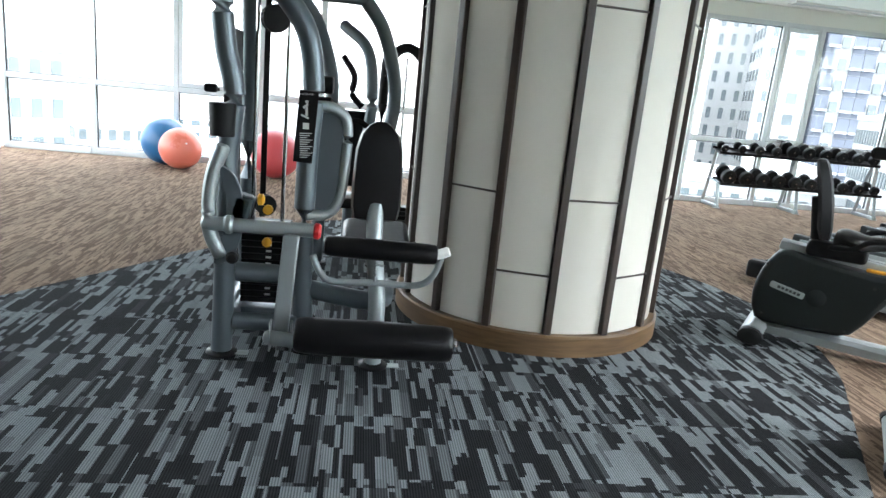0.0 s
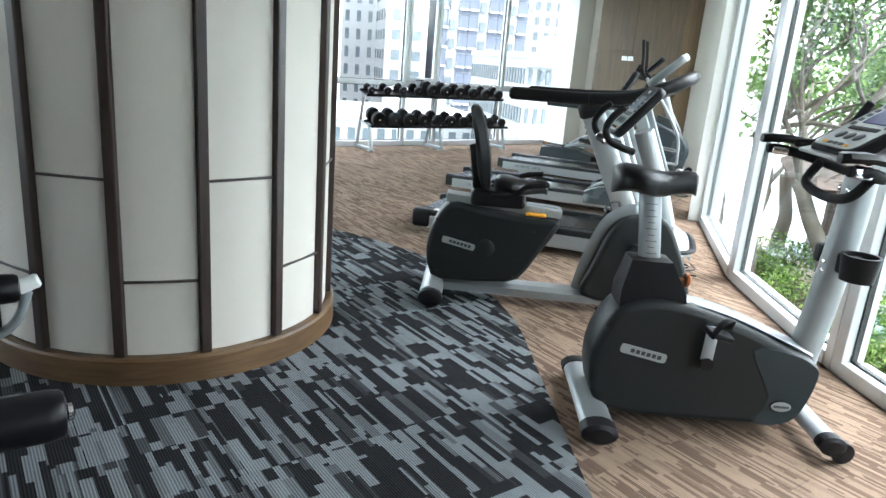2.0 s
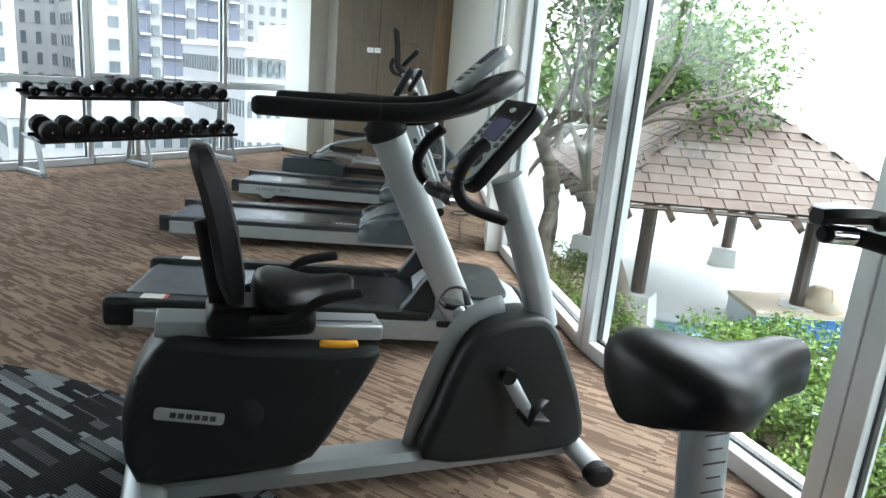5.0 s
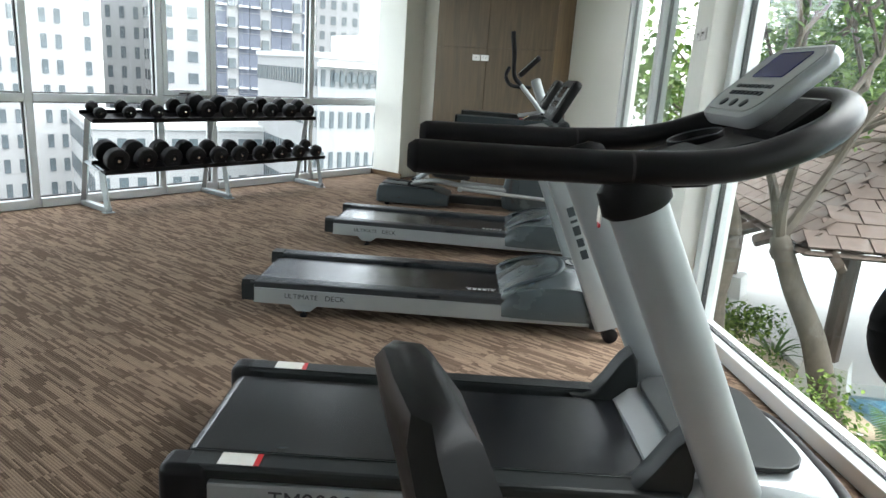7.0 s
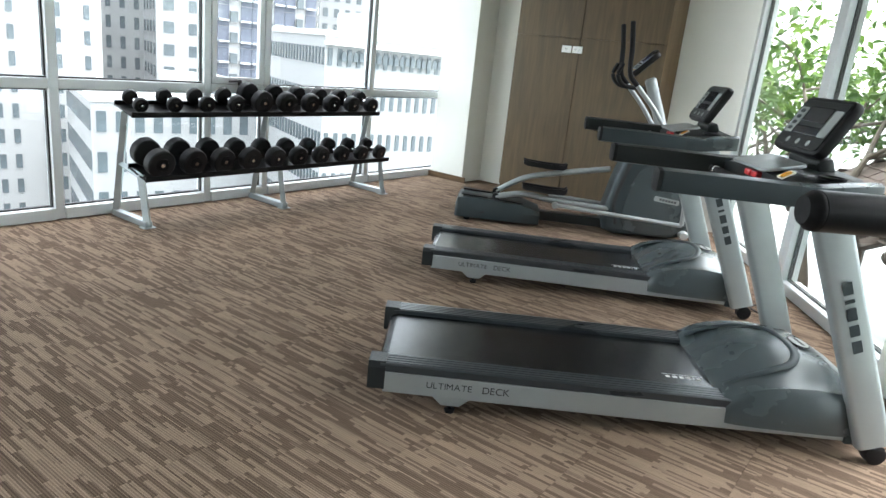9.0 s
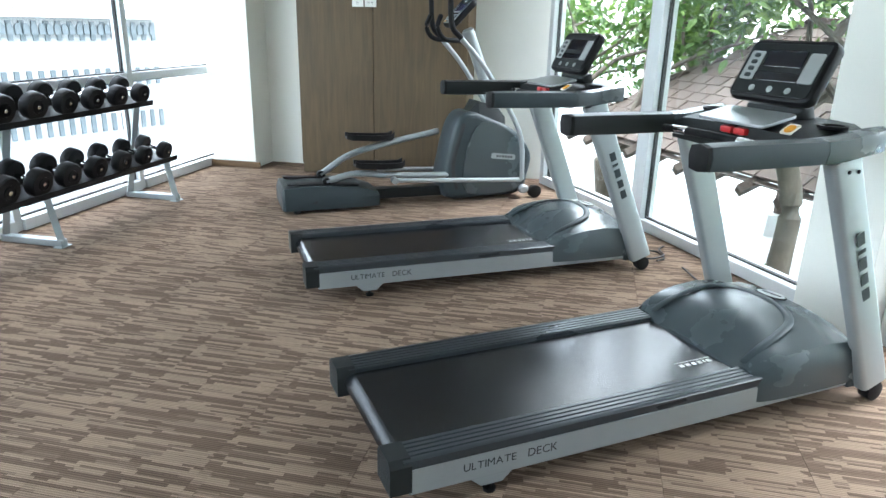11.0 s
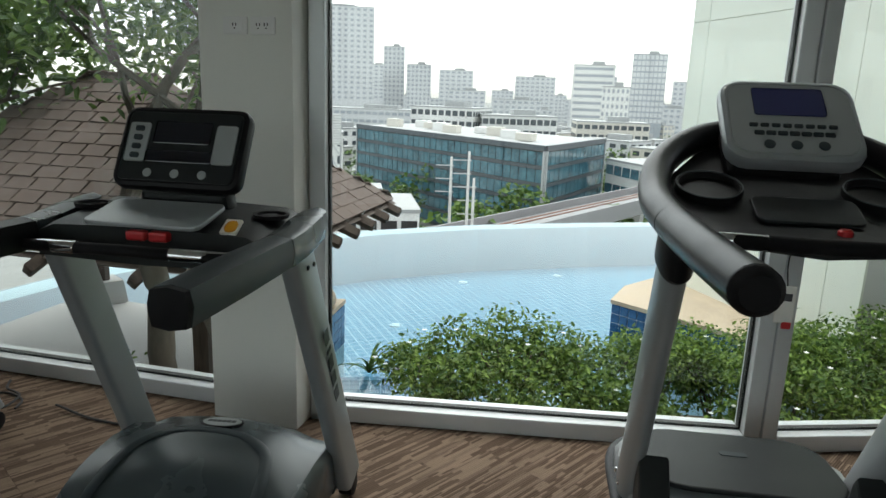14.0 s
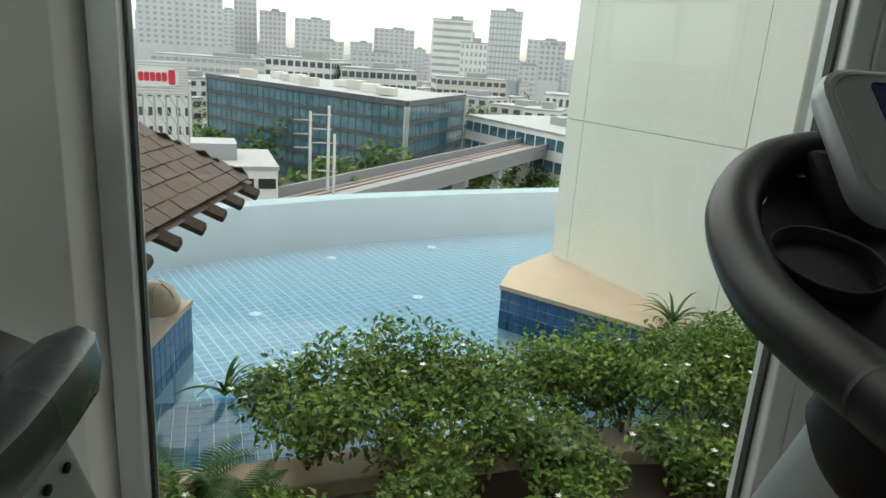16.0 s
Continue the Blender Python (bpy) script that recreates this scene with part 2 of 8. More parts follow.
def wood(name, dark, light, scale=3.0, rough=0.45, along=(1, 1, 0.08)):
    m = bpy.data.materials.new(name)
    m.use_nodes = True
    n, l = m.node_tree.nodes, m.node_tree.links
    b = n["Principled BSDF"]
    tc, mp = n.new("ShaderNodeTexCoord"), n.new("ShaderNodeMapping")
    mp.inputs["Scale"].default_value = along
    l.new(tc.outputs["Object"], mp.inputs["Vector"])
    a, c = n.new("ShaderNodeTexNoise"), n.new("ShaderNodeTexNoise")
    a.inputs["Scale"].default_value, a.inputs["Detail"].default_value, a.inputs["Distortion"].default_value = scale * 12, 8, 0.6
    c.inputs["Scale"].default_value, c.inputs["Detail"].default_value = scale * 0.7, 3
    l.new(mp.outputs[0], a.inputs["Vector"])
    l.new(tc.outputs["Object"], c.inputs["Vector"])
    mx = n.new("ShaderNodeMix")
    mx.data_type = "FLOAT"
    mx.inputs[0].default_value = 0.35
    l.new(a.outputs["Fac"], mx.inputs[2])
    l.new(c.outputs["Fac"], mx.inputs[3])
    rp = n.new("ShaderNodeValToRGB")
    rp.color_ramp.elements[0].position, rp.color_ramp.elements[1].position = 0.35, 0.68
    rp.color_ramp.elements[0].color, rp.color_ramp.elements[1].color = (*dark, 1), (*light, 1)
    l.new(mx.outputs[0], rp.inputs[0])
    l.new(rp.outputs[0], b.inputs["Base Color"])
    b.inputs["Roughness"].default_value = rough
    bu = n.new("ShaderNodeBump")
    bu.inputs["Strength"].default_value, bu.inputs["Distance"].default_value = 0.15, 0.001
    l.new(a.outputs["Fac"], bu.inputs["Height"])
    l.new(bu.outputs[0], b.inputs["Normal"])
    return m


def clear_glass(name, tint=(0.94, 0.98, 0.96)):
    """A thin window pane: lets light through and mirrors more at a glancing angle."""
    m = bpy.data.materials.new(name)
    m.use_nodes = True
    n, l = m.node_tree.nodes, m.node_tree.links
    out = n["Material Output"]
    n.remove(n["Principled BSDF"])
    tr, gl, lw, mx = n.new("ShaderNodeBsdfTransparent"), n.new("ShaderNodeBsdfGlossy"), n.new("ShaderNodeLayerWeight"), n.new("ShaderNodeMixShader")
    pw, ma = n.new("ShaderNodeMath"), n.new("ShaderNodeMath")
    tr.inputs["Color"].default_value = (*tint, 1)
    gl.inputs["Roughness"].default_value = 0.01
    lw.inputs["Blend"].default_value = 0.5
    pw.operation, ma.operation = "POWER", "MULTIPLY_ADD"
    pw.inputs[1].default_value = 5.0
    ma.inputs[1].default_value, ma.inputs[2].default_value = 0.6, 0.03
    l.new(lw.outputs["Facing"], pw.inputs[0])
    l.new(pw.outputs[0], ma.inputs[0])
    l.new(ma.outputs[0], mx.inputs[0])
    l.new(tr.outputs[0], mx.inputs[1])
    l.new(gl.outputs[0], mx.inputs[2])
    l.new(mx.outputs[0], out.inputs["Surface"])
    return m


WALL = mat("wall_paint", (0.78, 0.79, 0.74), 0.75, var=0.03, scale=2, bump=0.15, bscale=180)
CEIL = mat("ceiling_paint", (0.66, 0.66, 0.63), 0.85, var=0.02, scale=2)
FRAME = mat("window_aluminium", (0.62, 0.65, 0.66), 0.38, 0.25, var=0.05, scale=5, bump=0.05)
GASKET = mat("black_gasket", (0.015, 0.015, 0.016), 0.6)
GLASS = clear_glass("window_glass")
BROWN = carpet("brown_carpet", (0.132, 0.092, 0.067), (0.222, 0.160, 0.117), 0.5, 0.019, 0.24, 0.26)
GREY = carpet("grey_carpet", (0.019, 0.0198, 0.0218), (0.150, 0.166, 0.174), 0.555, 0.042, 0.26, 0.42)
BACKING = mat("carpet_backing", (0.03, 0.027, 0.025), 0.95)
PANEL = wood("veneer_panel", (0.060, 0.036, 0.013), (0.104, 0.067, 0.027), 2.2, 0.62)
OAK = wood("brown_plinth", (0.075, 0.042, 0.018), (0.165, 0.098, 0.046), 3.0, 0.42, (0.1, 0.1, 1))
DARKWOOD = wood("dark_batten", (0.022, 0.014, 0.011), (0.05, 0.034, 0.027), 3.0, 0.4)
FABRIC = mat("cream_wall_fabric", (0.57, 0.54, 0.48), 0.85, var=0.05, scale=1.5, bump=0.35, bscale=420)
WHITE = mat("white_plastic", (0.78, 0.78, 0.76), 0.4, var=0.03)


# ---- room ----
BACK = 10.12
HEAD, TRANSOM, TOP = 2.9, 1.02, 3.12
FACADE = [(9.88, 6.42), (8.5, 5.54), (6.99, 4.62), (6.60, 4.40), (4.98, 3.05), (3.95, 1.8), (3.05, 0.3), (2.4, -1.35), (2.0, -3.0)]


def setting(name, bm, material, smooth=False):
    ob = new(name, mesh_from(name, bm, material, smooth))
    ob["kind"] = "structure"
    return ob


def span(a, b):
    """Length, pose at a (x along a to b, y to the left, into the room) and angle."""
    d = Vector(b) - Vector(a)
    return d.length, pose(a[0], a[1], 0, 0, 0, math.degrees(math.atan2(d.y, d.x)))


# slab under the carpet, and the ceiling
slab = bmesh.new()
outline = [(-5.25, -3.4), (2.2, -3.4)] + [(x + 0.10, y - 0.12) for x, y in FACADE[::-1]] + [(10.15, 6.4), (10.15, 10.3), (-5.25, 10.3)]
top = [slab.verts.new((x, y, -0.008)) for x, y in outline]
f = slab.faces.new(top)
ext = bmesh.ops.extrude_face_region(slab, geom=[f])
bmesh.ops.translate(slab, vec=(0, 0, -0.35), verts=[v for v in ext["geom"] if isinstance(v, bmesh.types.BMVert)])
bmesh.ops.recalc_face_normals(slab, faces=slab.faces)
floor = setting("floor", slab, BACKING)
roof = bmesh.new()
f = roof.faces.new([roof.verts.new((x, y, TOP)) for x, y in outline])
ext = bmesh.ops.extrude_face_region(roof, geom=[f])
bmesh.ops.translate(roof, vec=(0, 0, 0.3), verts=[v for v in ext["geom"] if isinstance(v, bmesh.types.BMVert)])
bmesh.ops.recalc_face_normals(roof, faces=roof.faces)
ceiling = setting("ceiling", roof, CEIL)

# solid walls: right end behind the panel, and the unseen ends behind the walk, added in dark veneer to cut bounced
# light
setting("wall_east", box(0.2, 3.75, TOP, (10.12, 8.3, TOP / 2)), WALL)
setting("wall_south", box(7.4, 0.2, TOP, (-1.55, -3.3, TOP / 2)), PANEL)
setting("wall_west", box(0.2, 6.0, TOP, (-5.2, -0.3, TOP / 2)), PANEL)
setting("corner_column", box(0.42, 0.5, TOP - 0.004, (9.82, 9.77, TOP / 2 - 0.002), bev=0.004), WALL)
setting("corner_pier", box(0.12, 0.12, TOP - 0.006, (9.96, 10.06, TOP / 2 - 0.003), bev=0.004), WALL)
setting("baseboard", box(0.016, 0.58, 0.07, (9.60, 9.755, 0.035), bev=0.004), OAK)


def glazed_wall(name, a, b, stops, transom=True, vents=(), frame_w=0.07, depth=0.11, sill=0.09, head=HEAD, glass_at=0.0):
    """A run of framed windows from a to b: posts at the stops (metres from a), rails, gaskets, panes, and a bulkhead over it."""
    length, m = span(a, b)
    root = thing(name, "", "window", m, kind="structure")
    stops = sorted(stops)
    for s in stops:
        part("window_frame", box(frame_w, depth, head, (s, 0, head / 2), bev=0.006), FRAME, root)
    for s, e in zip(stops, stops[1:]):
        w = e - s - frame_w
        c = (s + e) / 2
        part("window_sill", box(w, depth + 0.03, sill, (c, 0.008, sill / 2), bev=0.008), FRAME, root)
        part("window_head", box(w, depth - 0.004, 0.07, (c, 0, head - 0.035), bev=0.006), FRAME, root)
        rows = [(sill, head - 0.07)]
        if transom:
            part("transom", box(w, depth - 0.004, 0.075, (c, 0, TRANSOM), bev=0.006), FRAME, root)
            rows = [(sill, TRANSOM - 0.0375), (TRANSOM + 0.0375, head - 0.07)]
        for i, (z0, z1) in enumerate(rows):
            h = z1 - z0
            if (round(s, 2) in vents) and i == len(rows) - 1:
                sash = joined(box(w - 0.01, 0.05, 0.06, (c, 0.03, z0 + 0.035), bev=0.006), box(w - 0.01, 0.05, 0.06, (c, 0.03, z1 - 0.035), bev=0.006),
                              box(0.055, 0.048, h - 0.1, (c - w / 2 + 0.033, 0.03, z0 + h / 2), bev=0.006), box(0.055, 0.048, h - 0.1, (c + w / 2 - 0.033, 0.03, z0 + h / 2), bev=0.006))
                part("sash", sash, FRAME, root)
                part("window_handle", joined(box(0.03, 0.03, 0.05, (c, 0.07, z0 + 0.02), bev=0.006), tube([(c, 0.085, z0 + 0.03), (c + 0.05, 0.1, z0 + 0.035), (c + 0.13, 0.095, z0 + 0.03)], 0.009, 8, 3)), GASKET, root)
            for x0, x1, za, zb in ((c - w / 2, c + w / 2, z0, z0 + 0.012), (c - w / 2, c + w / 2, z1 - 0.012, z1)):
                part("gasket", box(x1 - x0, 0.03, zb - za, ((x0 + x1) / 2, 0.0, (za + zb) / 2)), GASKET, root)
            for x in (c - w / 2 + 0.006, c + w / 2 - 0.006):
                part("gasket", box(0.012, 0.03, h - 0.03, (x, 0.0, z0 + h / 2)), GASKET, root)
            pane = part("pane", box(w - 0.004, 0.008, h - 0.004, (c, glass_at, z0 + h / 2)), GLASS, root, smooth=False)
            pane.visible_shadow = False
    part("bulkhead", box(length, 0.16, TOP - head, (length / 2, -0.01, (TOP + head) / 2 - 0.001)), WALL, root)
    return root


# back windows; the run is drawn from right to left so that +y of the run points into the room
BACK_POSTS = [9.86, 8.43, 6.97, 6.32, 5.03, 3.6, 2.15, 0.7, -0.75, -1.6, -2.8, -3.93, -5.12]
glazed_wall("window_1", (9.9, BACK), (-5.16, BACK), [9.9 - x for x in BACK_POSTS], vents=(round(9.9 - 6.97, 2), round(9.9 + 1.6, 2)))
glazed_wall("window_2", (-5.2, BACK - 0.1), (-5.2, 2.7), [0.08, 1.5, 2.95, 4.4, 5.85, 7.28])

# curved window front, in straight bays; two bays either side of the pilaster
for i, (a, b) in enumerate(zip(FACADE, FACADE[1:])):
    if i == 2:
        continue
    length, _ = span(a, b)
    glazed_wall("window_%d" % (i + 3), a, b, [0.035, length - 0.035], transom=False, frame_w=0.075, depth=0.13, sill=0.085, glass_at=-0.02)
length, m = span(FACADE[2], FACADE[3])
ob = setting("pilaster", box(length - 0.004, 0.30, TOP - 0.002, (length / 2, -0.035, TOP / 2 - 0.001), bev=0.004), WALL)
ob.matrix_world = m

# veneer cupboard front against the end wall
cup = thing("wardrobe_panel", "tall brown wood veneer cupboard panels against the wall", "cupboard")
PX, PY0, PY1 = 9.6, 7.22, 8.97
part("plinth", box(0.40, PY1 - PY0 - 0.01, 0.10, (9.815, (PY0 + PY1) / 2, 0.05), bev=0.003), PANEL, cup)
mid = 8.17
for y0, y1 in ((PY0, mid), (mid, PY1)):
    for z0, z1 in ((0.10, 1.83), (1.83, TOP)):
        part("panel", box(0.022, y1 - y0 - 0.005, z1 - z0 - 0.006, (PX + 0.011, (y0 + y1) / 2, (z0 + z1) / 2), bev=0.002), PANEL, cup)
part("carcass", box(0.40, PY1 - PY0 - 0.004, TOP - 0.106, (9.823, (PY0 + PY1) / 2, (TOP + 0.1) / 2), bev=0.002), PANEL, cup)


def socket_plate(m, slots, label):
    root = thing("socket_plate", label, "wall socket", m, group="wall sockets")
    part("cover", box(0.115, 0.009, 0.072, (0, 0.0045, 0), bev=0.003), WHITE, root)
    part("insert", box(0.08, 0.004, 0.046, (0, 0.010, 0), bev=0.002), WHITE, root)
    for x in slots:
        part("socket_hole", joined(box(0.004, 0.003, 0.012, (x - 0.007, 0.0125, 0.004)), box(0.004, 0.003, 0.012, (x + 0.007, 0.0125, 0.004)), lathe([(0.003, 0), (0.003, 0.003)], 10, (x, 0.011, -0.011), (-90, 0, 0))), GASKET, root)
    return root


for y, sl in ((8.32, (0,)), (8.19, (-0.018, 0.018))):
    socket_plate(Matrix.Translation((PX - 0.001, y, 1.71)) @ pose(0, 0, 0, 0, 0, 90), sl, "white plastic wall socket plate on brown veneer")
for s, sl in ((0.186, (0,)), (0.316, (-0.018, 0.018))):
    socket_plate(m @ pose(s, -0.186, 1.820, 0, 0, 180), sl, "white plastic wall socket plate on the white pilaster")

# slot diffuser of the air conditioning in the ceiling near the windows
diff = thing("air_diffuser", "long dark slotted air diffuser in the white ceiling", "air vent", pose(6.9, 9.62, TOP, 0, 0, 0))
part("frame", joined(box(1.7, 0.03, 0.02, (0, -0.1, -0.01)), box(1.7, 0.03, 0.02, (0, 0.1, -0.01)), box(0.03, 0.17, 0.02, (-0.835, 0, -0.01)), box(0.03, 0.17, 0.02, (0.835, 0, -0.01))), WHITE, diff)
part("backing", box(1.64, 0.17, 0.004, (0, 0, -0.003)), GASKET, diff)
for k in range(4):
    part("slat", box(1.64, 0.022, 0.004, (0, -0.06 + 0.04 * k, -0.013), (25, 0, 0)), FRAME, diff)

# round pillar clad in cream fabric panels between dark battens, on a wooden plinth
PIL, PR = (1.05, 4.07), 0.835
pillar = thing("pillar", "", "pillar", pose(PIL[0], PIL[1], 0), kind="structure")
part("plinth", lathe([(PR + 0.045, 0), (PR + 0.045, 0.112), (PR + 0.035, 0.122), (PR - 0.03, 0.122)], 72), OAK, pillar)
part("core", lathe([(PR - 0.035, 0.1), (PR - 0.035, TOP)], 72), BACKING, pillar)
NB = 15
for k in range(NB):
    a0 = 360 / NB * k + 1.2
    m = pose(0, 0, 0, 0, 0, a0)
    part("batten", moved(box(0.05, 0.045, TOP - 0.124, (PR + 0.002, 0, (TOP + 0.122) / 2), bev=0.006), m), DARKWOOD, pillar)
    seams = [0.12, 0.895, 1.9, TOP] if k % 2 else [0.12, 0.46, 2.45, TOP]
    for z0, z1 in zip(seams, seams[1:]):
        bm = bmesh.new()
        n = 6
        ring = []
        half = math.pi / NB - 0.031
        c = radians(a0 + 180 / NB)
        for r in (PR - 0.03, PR - 0.004):
            for z in (z0 + 0.004, z1 - 0.004):
                ring.append([bm.verts.new((r * math.cos(c + half * (2 * j / n - 1)), r * math.sin(c + half * (2 * j / n - 1)), z)) for j in range(n + 1)])
        a, b, e, d = ring
        for j in range(n):
            bm.faces.new((e[j], e[j + 1], d[j + 1], d[j]))
            bm.faces.new((b[j], b[j + 1], a[j + 1], a[j]))
            bm.faces.new((a[j], a[j + 1], e[j + 1], e[j]))
            bm.faces.new((d[j], d[j + 1], b[j + 1], b[j]))
        for j in (0, n):
            bm.faces.new((a[j], e[j], d[j], b[j]))
        bmesh.ops.recalc_face_normals(bm, faces=bm.faces)
        part("panel", bm, FABRIC, pillar)
        if z0 > 0.2:
            part("seam_strip", moved(box(0.012, 2 * half * PR, 0.012, (PR - 0.006, 0, z0), bev=0.003), pose(0, 0, 0, 0, 0, a0 + 180 / NB)), DARKWOOD, pillar)


# ---- gym machines ----
SILVER = mat("silver_powder_coat", (0.33, 0.365, 0.37), 0.38, 0.55, var=0.05, scale=8, bump=0.08, bscale=500)
PALE = mat("pale_silver_plastic", (0.33, 0.355, 0.36), 0.36, 0.4, var=0.05, scale=8, bump=0.05, bscale=500)
STEELGREY = mat("steel_grey_coat", (0.115, 0.138, 0.152), 0.34, 0.5, var=0.06, scale=6, bump=0.06, bscale=600)
CHROME = mat("chrome", (0.72, 0.73, 0.74), 0.14, 1.0, var=0.03, scale=10)
CHARCOAL = mat("charcoal_plastic", (0.016, 0.019, 0.0195), 0.4, 0.0, var=0.1, scale=5, bump=0.2, bscale=700)
SLATE = mat("slate_plastic", (0.034, 0.045, 0.049), 0.38, 0.1, var=0.08, scale=5, bump=0.12, bscale=700)
HOOD = mat("grey_hood_plastic", (0.048, 0.062, 0.066), 0.26, 0.15, var=0.06, scale=4, bump=0.1, bscale=600)
RUBBER = mat("black_rubber", (0.008, 0.008, 0.009), 0.5, var=0.15, scale=12, bump=0.25, bscale=350)
FOAM = mat("black_foam_grip", (0.006, 0.006, 0.007), 0.7, var=0.2, scale=20, bump=0.4, bscale=500)
VINYL = mat("black_vinyl", (0.006, 0.006, 0.007), 0.34, var=0.1, scale=9, bump=0.12, bscale=1100)
BELT = mat("treadmill_belt", (0.006, 0.007, 0.0085), 0.22, var=0.2, scale=5, bump=0.1, bscale=900, rvar=0.25, stretch=(0.25, 1, 1))
RIBBED = mat("ribbed_dark_rail", (0.030, 0.036, 0.041), 0.3, 0.25, var=0.1, scale=7, bump=0.1, stretch=(0.2, 1, 1))
IRON = mat("black_iron", (0.010, 0.010, 0.011), 0.45, 0.3, var=0.15, scale=14, bump=0.2)
YELLOW = mat("yellow_plastic", (0.72, 0.34, 0.02), 0.4)
REDPL = mat("red_plastic", (0.52, 0.02, 0.025), 0.35)
ORANGE = mat("orange_plastic", (0.45, 0.13, 0.03), 0.4)
SCREEN = mat("dark_screen", (0.008, 0.009, 0.014), 0.12, var=0.05)
BLUESCREEN = mat("blue_grey_screen", (0.035, 0.04, 0.12), 0.2, var=0.05)
OVERLAY = mat("grey_console_overlay", (0.29, 0.31, 0.305), 0.45, var=0.04)
STICKER = mat("paper_sticker", (0.72, 0.71, 0.66), 0.6, var=0.06, scale=30)
INK = mat("dark_ink", (0.03, 0.03, 0.035), 0.6)
LIGHTINK = mat("light_ink", (0.62, 0.63, 0.62), 0.5)
CABLE = mat("black_cable", (0.012, 0.012, 0.012), 0.55)

for _m in (CHARCOAL, SLATE, RUBBER, FOAM, VINYL, IRON):
    _m.node_tree.nodes["Principled BSDF"].inputs["Specular IOR Level"].default_value = 0.22


def round_rect(w, h, r, n=4):
    """Outline points of a rectangle with round corners, in two coordinates."""
    out = []
    for cx, cy, a in ((w / 2 - r, h / 2 - r, 0), (-w / 2 + r, h / 2 - r, 90), (-w / 2 + r, -h / 2 + r, 180), (w / 2 - r, -h / 2 + r, 270)):
        for k in range(n + 1):
            t = radians(a + 90 * k / n)
            out.append((cx + r * math.cos(t), cy + r * math.sin(t)))
    return out


def slab(w, h, r, thick, m, bev=0.004):
    """A plate with round corners: w along x, h along y, thick along z, in pose m."""
    bm = plate(round_rect(w, h, r), thick, bev, 1)
    return moved(bm, m @ pose(0, 0, 0, -90, 0, 0))


def brand_bars(parent, m, widths, h, material, gap=0.25):
    """An unlettered mark: a row of short plain bars."""
    x = -sum(widths) / 2 - gap * h * (len(widths) - 1) / 2
    for w in widths:
        part("mark", moved(box(w, h, 0.0014, (x + w / 2, 0, 0)), m), material, parent)
        x += w + gap * h


def badge(parent, m, w, h, dark=True):
    """An oval badge: pale plate, dark rim, unlettered bars."""
    rim = part("badge", moved(lathe([(0.5, 0), (0.5, 0.25), (0.46, 0.4)], 28), m @ Matrix.Diagonal((w * 1.12, h * 1.2, 0.012, 1))), IRON, parent)
    part("plate", moved(lathe([(0.5, 0), (0.5, 0.45), (0.4, 0.55)], 28), m @ Matrix.Diagonal((w, h, 0.012, 1))), OVERLAY, rim, "pale oval badge plate")
    brand_bars(rim, m @ pose(0, 0, 0.0075), [w * 0.1] * 6, h * 0.22, INK)
    return rim


